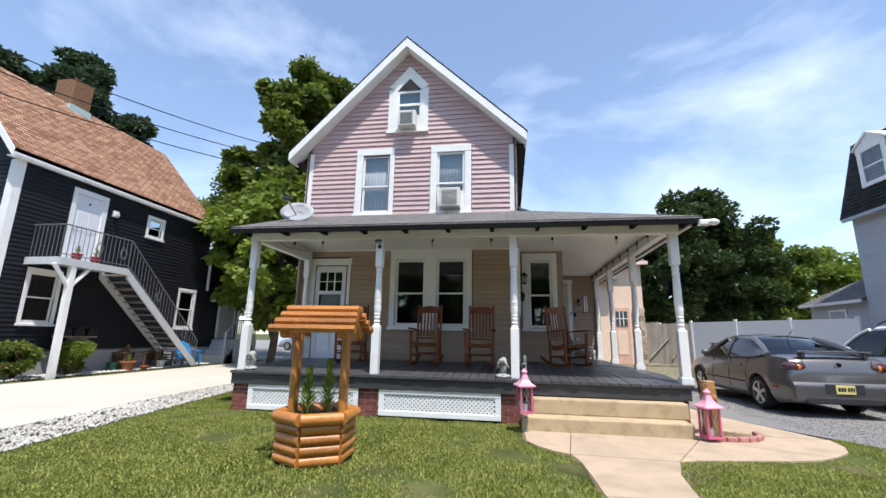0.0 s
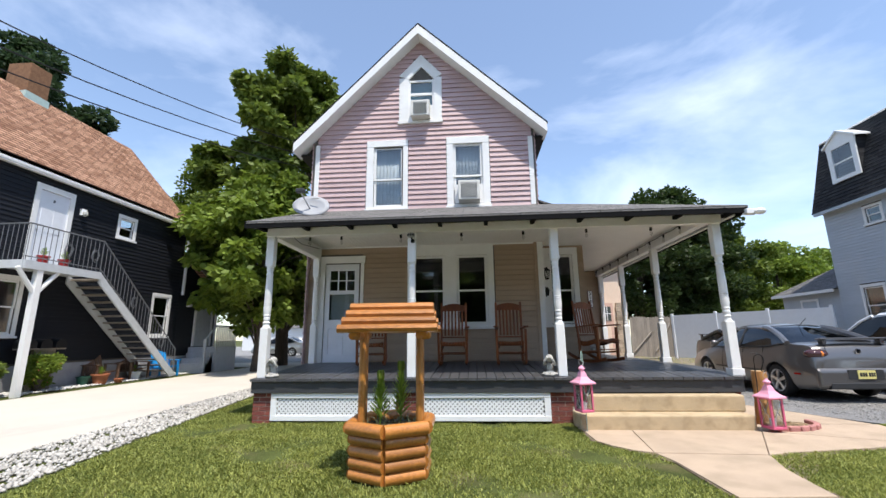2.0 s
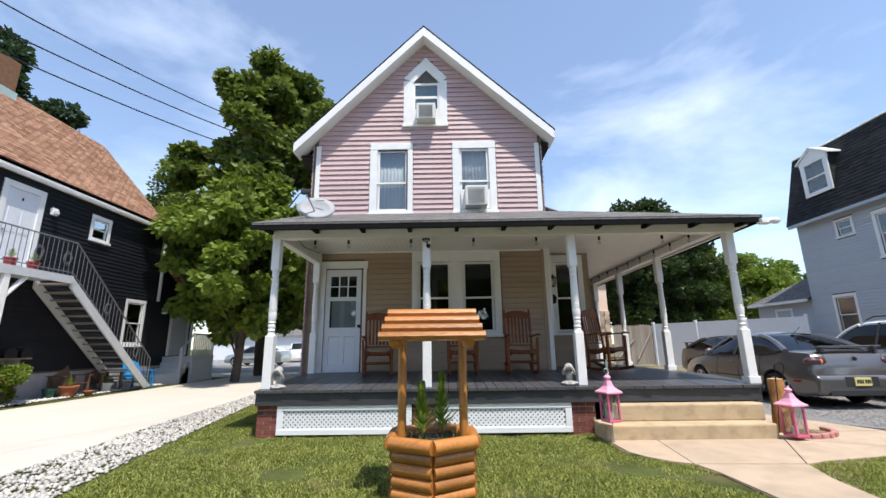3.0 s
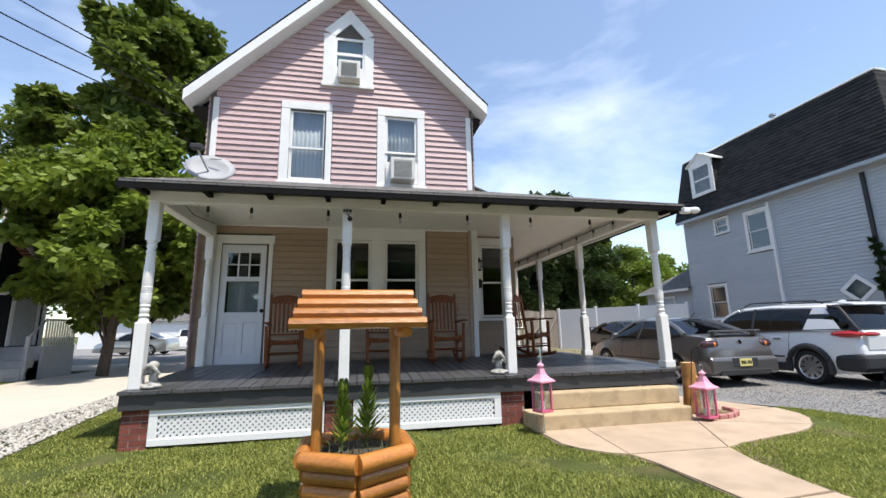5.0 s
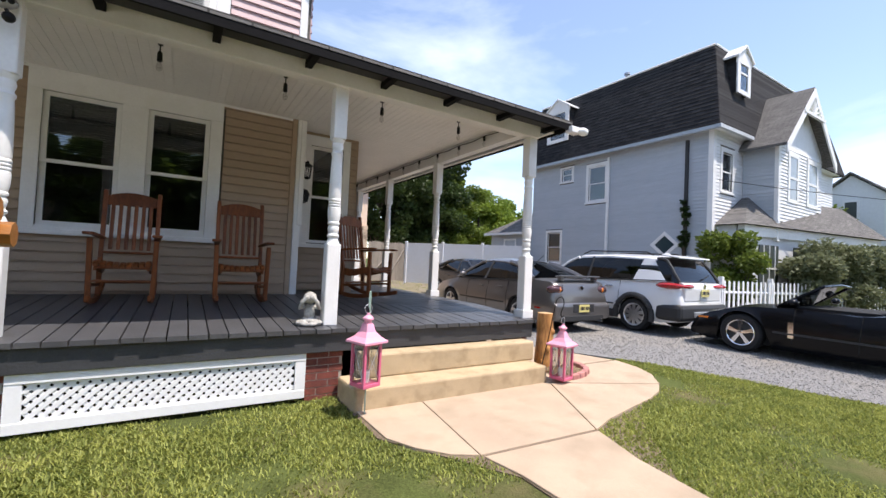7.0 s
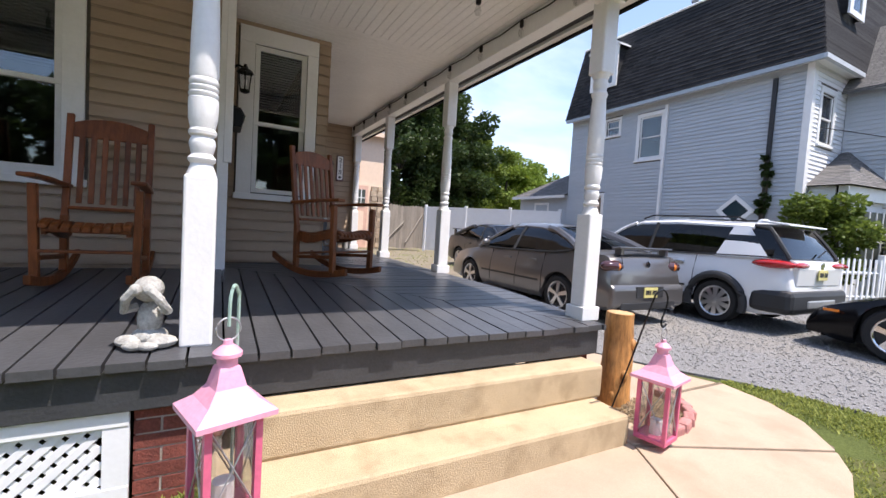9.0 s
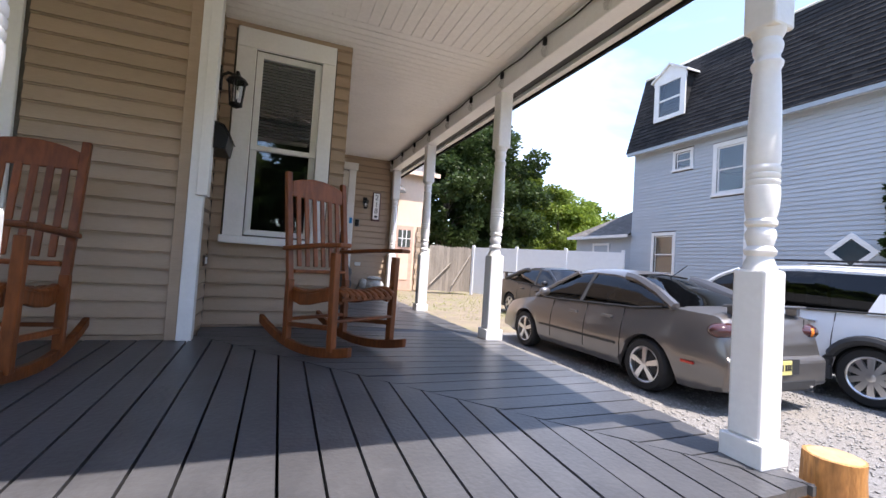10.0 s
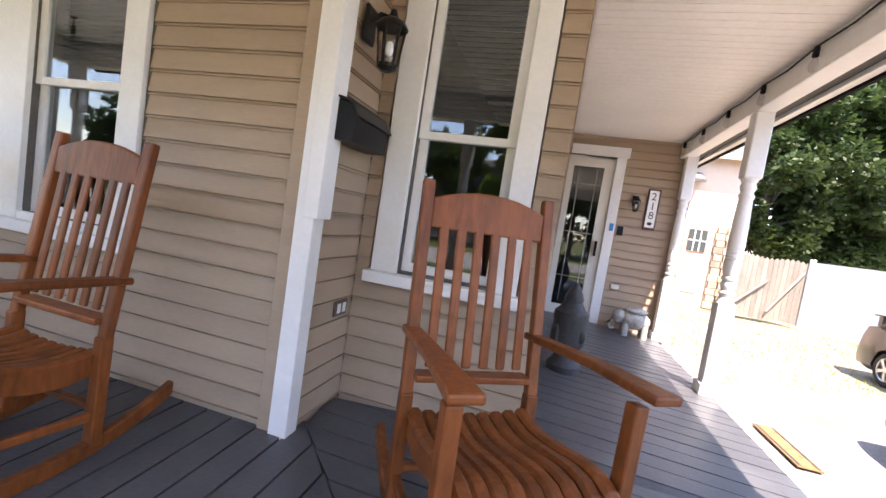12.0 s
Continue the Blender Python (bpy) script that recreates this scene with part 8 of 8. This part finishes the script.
walk_hole = [(0.62, 7.4), (0.62, 6.4), (0.76, 6.1), (0.95, 5.9), (1.13, 5.8), (1.2, 5.5), (1.22, 4.5), (1.3, -2), (2.02, -2), (2.02, 4.6), (2.1, 5.3), (2.26, 5.75), (2.55, 5.86), (3.0, 5.95), (3.85, 6.18), (4.12, 6.35), (4.62, 6.95), (4.75, 7.45)]
lawn_poly = [(-4.2, 1.2), (6.3, 1.2), (5.9, 4.3), (5.1, 7.0), (4.85, 7.4), (3.2, 7.42), (-4.2, 7.5), (-4.25, 11.0), (-5.8, 11.0), (-5.25, 7.4), (-4.85, 5.15), (-4.4, 3.0)]
well_hole = [(-1.57 + 0.4 * math.cos(a), 5.08 + 0.4 * math.sin(a)) for a in np.linspace(0, 6.2, 12)]
grass("lawn_grass", "short lawn grass with worn patches", lawn_poly, 620000, 0.034, 51, (walk_hole, well_hole), width=0.0048)
grass("yard_tufts", "sparse dry tufts in the yard", [(4.2, 15), (13, 19.5), (12, 27), (4.2, 27)], 5000, 0.06, 52)


# gravel: pale strip by the drive, loose stones on the lot
def pebbles(name, label, poly, count, size, seed, material):
    r = np.random.default_rng(seed)
    lo, hi = np.min(poly, 0), np.max(poly, 0)
    x, y = lo[0] + (hi[0] - lo[0]) * r.random(count), lo[1] + (hi[1] - lo[1]) * r.random(count)
    ok = inside(x, y, poly)
    x, y = x[ok], y[ok]
    n = len(x)
    s = size * (0.5 + r.random((n, 1)))
    c = np.stack([x, y, -0.005 + s[:, 0] * 0.3], 1)
    dirs = np.array([(1, 0, 0), (0, 1, 0), (-1, 0, 0), (0, -1, 0), (0, 0, 0.7), (0, 0, -0.7)], float)
    jit = 0.7 + 0.6 * r.random((n, 6, 1))
    t = r.random(n) * 6.283
    ca, sa = np.cos(t)[:, None], np.sin(t)[:, None]
    dx = dirs[None, :, 0] * ca - dirs[None, :, 1] * sa
    dy = dirs[None, :, 0] * sa + dirs[None, :, 1] * ca
    d = np.stack([dx, dy, np.repeat(dirs[None, :, 2], n, 0)], 2)
    v = (c[:, None, :] + d * jit * s[:, None, :]).reshape(-1, 3)
    f = np.array([(0, 1, 4), (1, 2, 4), (2, 3, 4), (3, 0, 4), (1, 0, 5), (2, 1, 5), (3, 2, 5), (0, 3, 5)])
    idx = (np.arange(n)[:, None, None] * 6 + f[None]).reshape(-1).astype(np.int32)
    me = bpy.data.meshes.new(name)
    me.vertices.add(len(v))
    me.vertices.foreach_set("co", v.ravel())
    me.loops.add(len(idx))
    me.loops.foreach_set("vertex_index", idx)
    me.polygons.add(len(idx) // 3)
    me.polygons.foreach_set("loop_start", np.arange(0, len(idx), 3, dtype=np.int32))
    me.update()
    me.materials.append(material)
    tagged(new(name, me), label, "gravel", kind="stuff")


def stony(name, a, b):
    m = leafy(name, a, b)
    n = m.node_tree.nodes
    n["Mix Shader"].inputs["Fac"].default_value = 0.0
    return m


pebbles("gravel_strip", "strip of pale gravel along the driveway", [(-4.3, 2.0), (-4.9, 5.15), (-5.3, 7.4), (-5.85, 10.75), (-6.2, 14), (-6.95, 14), (-6.72, 12.45), (-6.4, 8.6), (-6.0, 5.46), (-5.65, 2.0)], 19000, 0.025, 61, stony("pale_stones", (0.17, 0.16, 0.145), (0.56, 0.53, 0.48)))
pebbles("gravel_bed", "gravel bed along the charcoal house", [(-12.55, 7), (-11.7, 7), (-11.85, 17), (-12.55, 17)], 3000, 0.035, 62, stony("bed_stones", (0.3, 0.29, 0.27), (0.65, 0.63, 0.6)))
pebbles("loose_gravel", "loose grey gravel over the parking strip", [(6.3, 2.0), (13.3, 2.0), (13.3, 12), (4.6, 12), (4.6, 9.3), (4.9, 7.8), (5.95, 4.3)], 24000, 0.012, 63, stony("grey_stones", (0.12, 0.12, 0.12), (0.38, 0.37, 0.35)))

# ---- wires ----
wr = thing("overhead_wires", "black overhead service wires", "cable")
for pts in (((-4.45, 9.9, 5.75), (-6.3, 5.25, 5.1), (-9.5, -1.0, 5.6), (-12, -6, 6.6)), ((-4.45, 9.95, 5.5), (-6.3, 4.95, 4.72), (-9.5, -1.3, 5.2), (-12, -6, 6.2)), ((-4.45, 10.0, 5.2), (-6.2, 4.75, 4.36), (-9.5, -1.6, 4.8), (-12, -6, 5.8))):
    p = [Vector(q) for q in pts]
    line = [p[0].lerp(p[1], q) - Vector((0, 0, 0.12 * 4 * q * (1 - q))) for q in np.linspace(0, 1, 8)] + [p[1].lerp(p[2], q) for q in np.linspace(0.15, 1, 6)] + [p[3]]
    part("wire", tube(bmesh.new(), line, 0.009, 5), BLACK, wr)
pole = thing("utility_pole", "brown wooden utility pole by the street", "pole", (-12, -6, 0))
part("shaft", tube(bmesh.new(), [(0, 0, 0), (0, 0, 9)], 0.15, 10, 0.11), BARK, pole)
part("wire", tube(bmesh.new(), [Vector((13.6, 10.2, 4.3)).lerp(Vector((40, 0, 6.0)), q) - Vector((0, 0, 3 * q * (1 - q))) for q in np.linspace(0, 1, 14)], 0.012, 5), BLACK, wr)

# ---- pots, garden chairs and boxes by the charcoal house ----
def pot(at, r, h, material, label, plant=True, seed=0):
    th = thing("plant_pot", label, "plant pot", at)
    part("pot", lathe(bmesh.new(), [(r * 0.7, 0), (r * 0.95, h * 0.85), (r * 1.08, h * 0.86), (r * 1.08, h), (r * 0.9, h), (r * 0.85, h * 0.9)], 16), material, th, smooth=True)
    if plant:
        bm = bmesh.new()
        sprig(bm, (0, 0, h * 0.85), 0.22, 0.16, 36, random.Random(seed))
        part("leaves", bm, PLANT, th)


pot((-11.7, 10.55, 3.2), 0.13, 0.2, REDPOT, "red plastic pot with small plant on the landing", True, 1)
pot((-11.7, 11.1, 3.2), 0.13, 0.2, REDPOT, "red plastic pot with small plant on the landing", True, 2)
pot((-11.95, 13.05, 0), 0.22, 0.3, TERRA, "large terracotta pot with leafy plant", True, 3)
pot((-11.8, 13.55, 0), 0.13, 0.12, TERRA, "low terracotta saucer pot", False)
pot((-12.1, 14.5, 0), 0.2, 0.25, CEIL, "white pot with leafy plant", True, 4)
pot((-12.2, 12.75, 0), 0.17, 0.25, mat("dark_green_pot", (0.02, 0.09, 0.06), 0.4), "dark green plastic pot by the wall", False)


def garden_chair(at, rz, material, label):
    th = thing("garden_chair", label, "chair", at, rz, group="garden chairs")
    for i in range(5):
        p = part("back_slat", bbox(-0.05, 0.05, -0.01, 0.01, 0, 0.72 - 0.05 * abs(i - 2)), material, th, bevel=0.01)
        p.matrix_basis = pose(-0.22 + 0.11 * i, 0.25, 0.25, -22, 0, 0)
        part("seat_slat", bbox(-0.28, 0.28, -0.26 + 0.1 * i, -0.17 + 0.1 * i, 0.34 - 0.02 * i, 0.36 - 0.02 * i), material, th)
    for s in (-1, 1):
        part("armrest", bbox(s * 0.34 - 0.06, s * 0.34 + 0.06, -0.32, 0.35, 0.54, 0.565), material, th, bevel=0.01)
        part("front_leg", bbox(s * 0.32 - 0.02, s * 0.32 + 0.02, -0.28, -0.2, 0, 0.54), material, th)
        part("back_leg", bbox(s * 0.32 - 0.02, s * 0.32 + 0.02, 0.25, 0.33, 0, 0.54), material, th)


garden_chair((-12.22, 13.35, 0), 80, WOODC, "brown garden chair against the dark wall")
garden_chair((-12.22, 14.6, 0), 80, WOODC, "brown garden chair against the dark wall")
garden_chair((-12.0, 15.75, 0), 70, BLUEP, "bright blue plastic garden chair")
mbx = thing("mailbox_cluster", "row of dark rounded mailboxes on a post", "mailbox", (-12.2, 11.45, 0.05), 82)
mbx.scale = (0.85, 0.85, 1.0)
part("post", bbox(-0.3, 0.3, -0.06, 0.06, -0.05, 1.0), FENCEW, mbx)
part("shelf", bbox(-0.7, 0.5, -0.2, 0.2, 1.0, 1.04), FENCEW, mbx)
for i in range(3):
    bm = bmesh.new()
    prism(bm, [(-0.52 + 0.42 * i + 0.16 * math.cos(t), -0.24, 1.14 + 0.14 * math.sin(t)) for t in np.linspace(0, math.pi, 10)] + [(-0.68 + 0.42 * i, -0.24, 1.04), (-0.36 + 0.42 * i, -0.24, 1.04)], (0, 0.5, 0))
    part("box", bm, BLACK, mbx, "dark rounded mailbox")
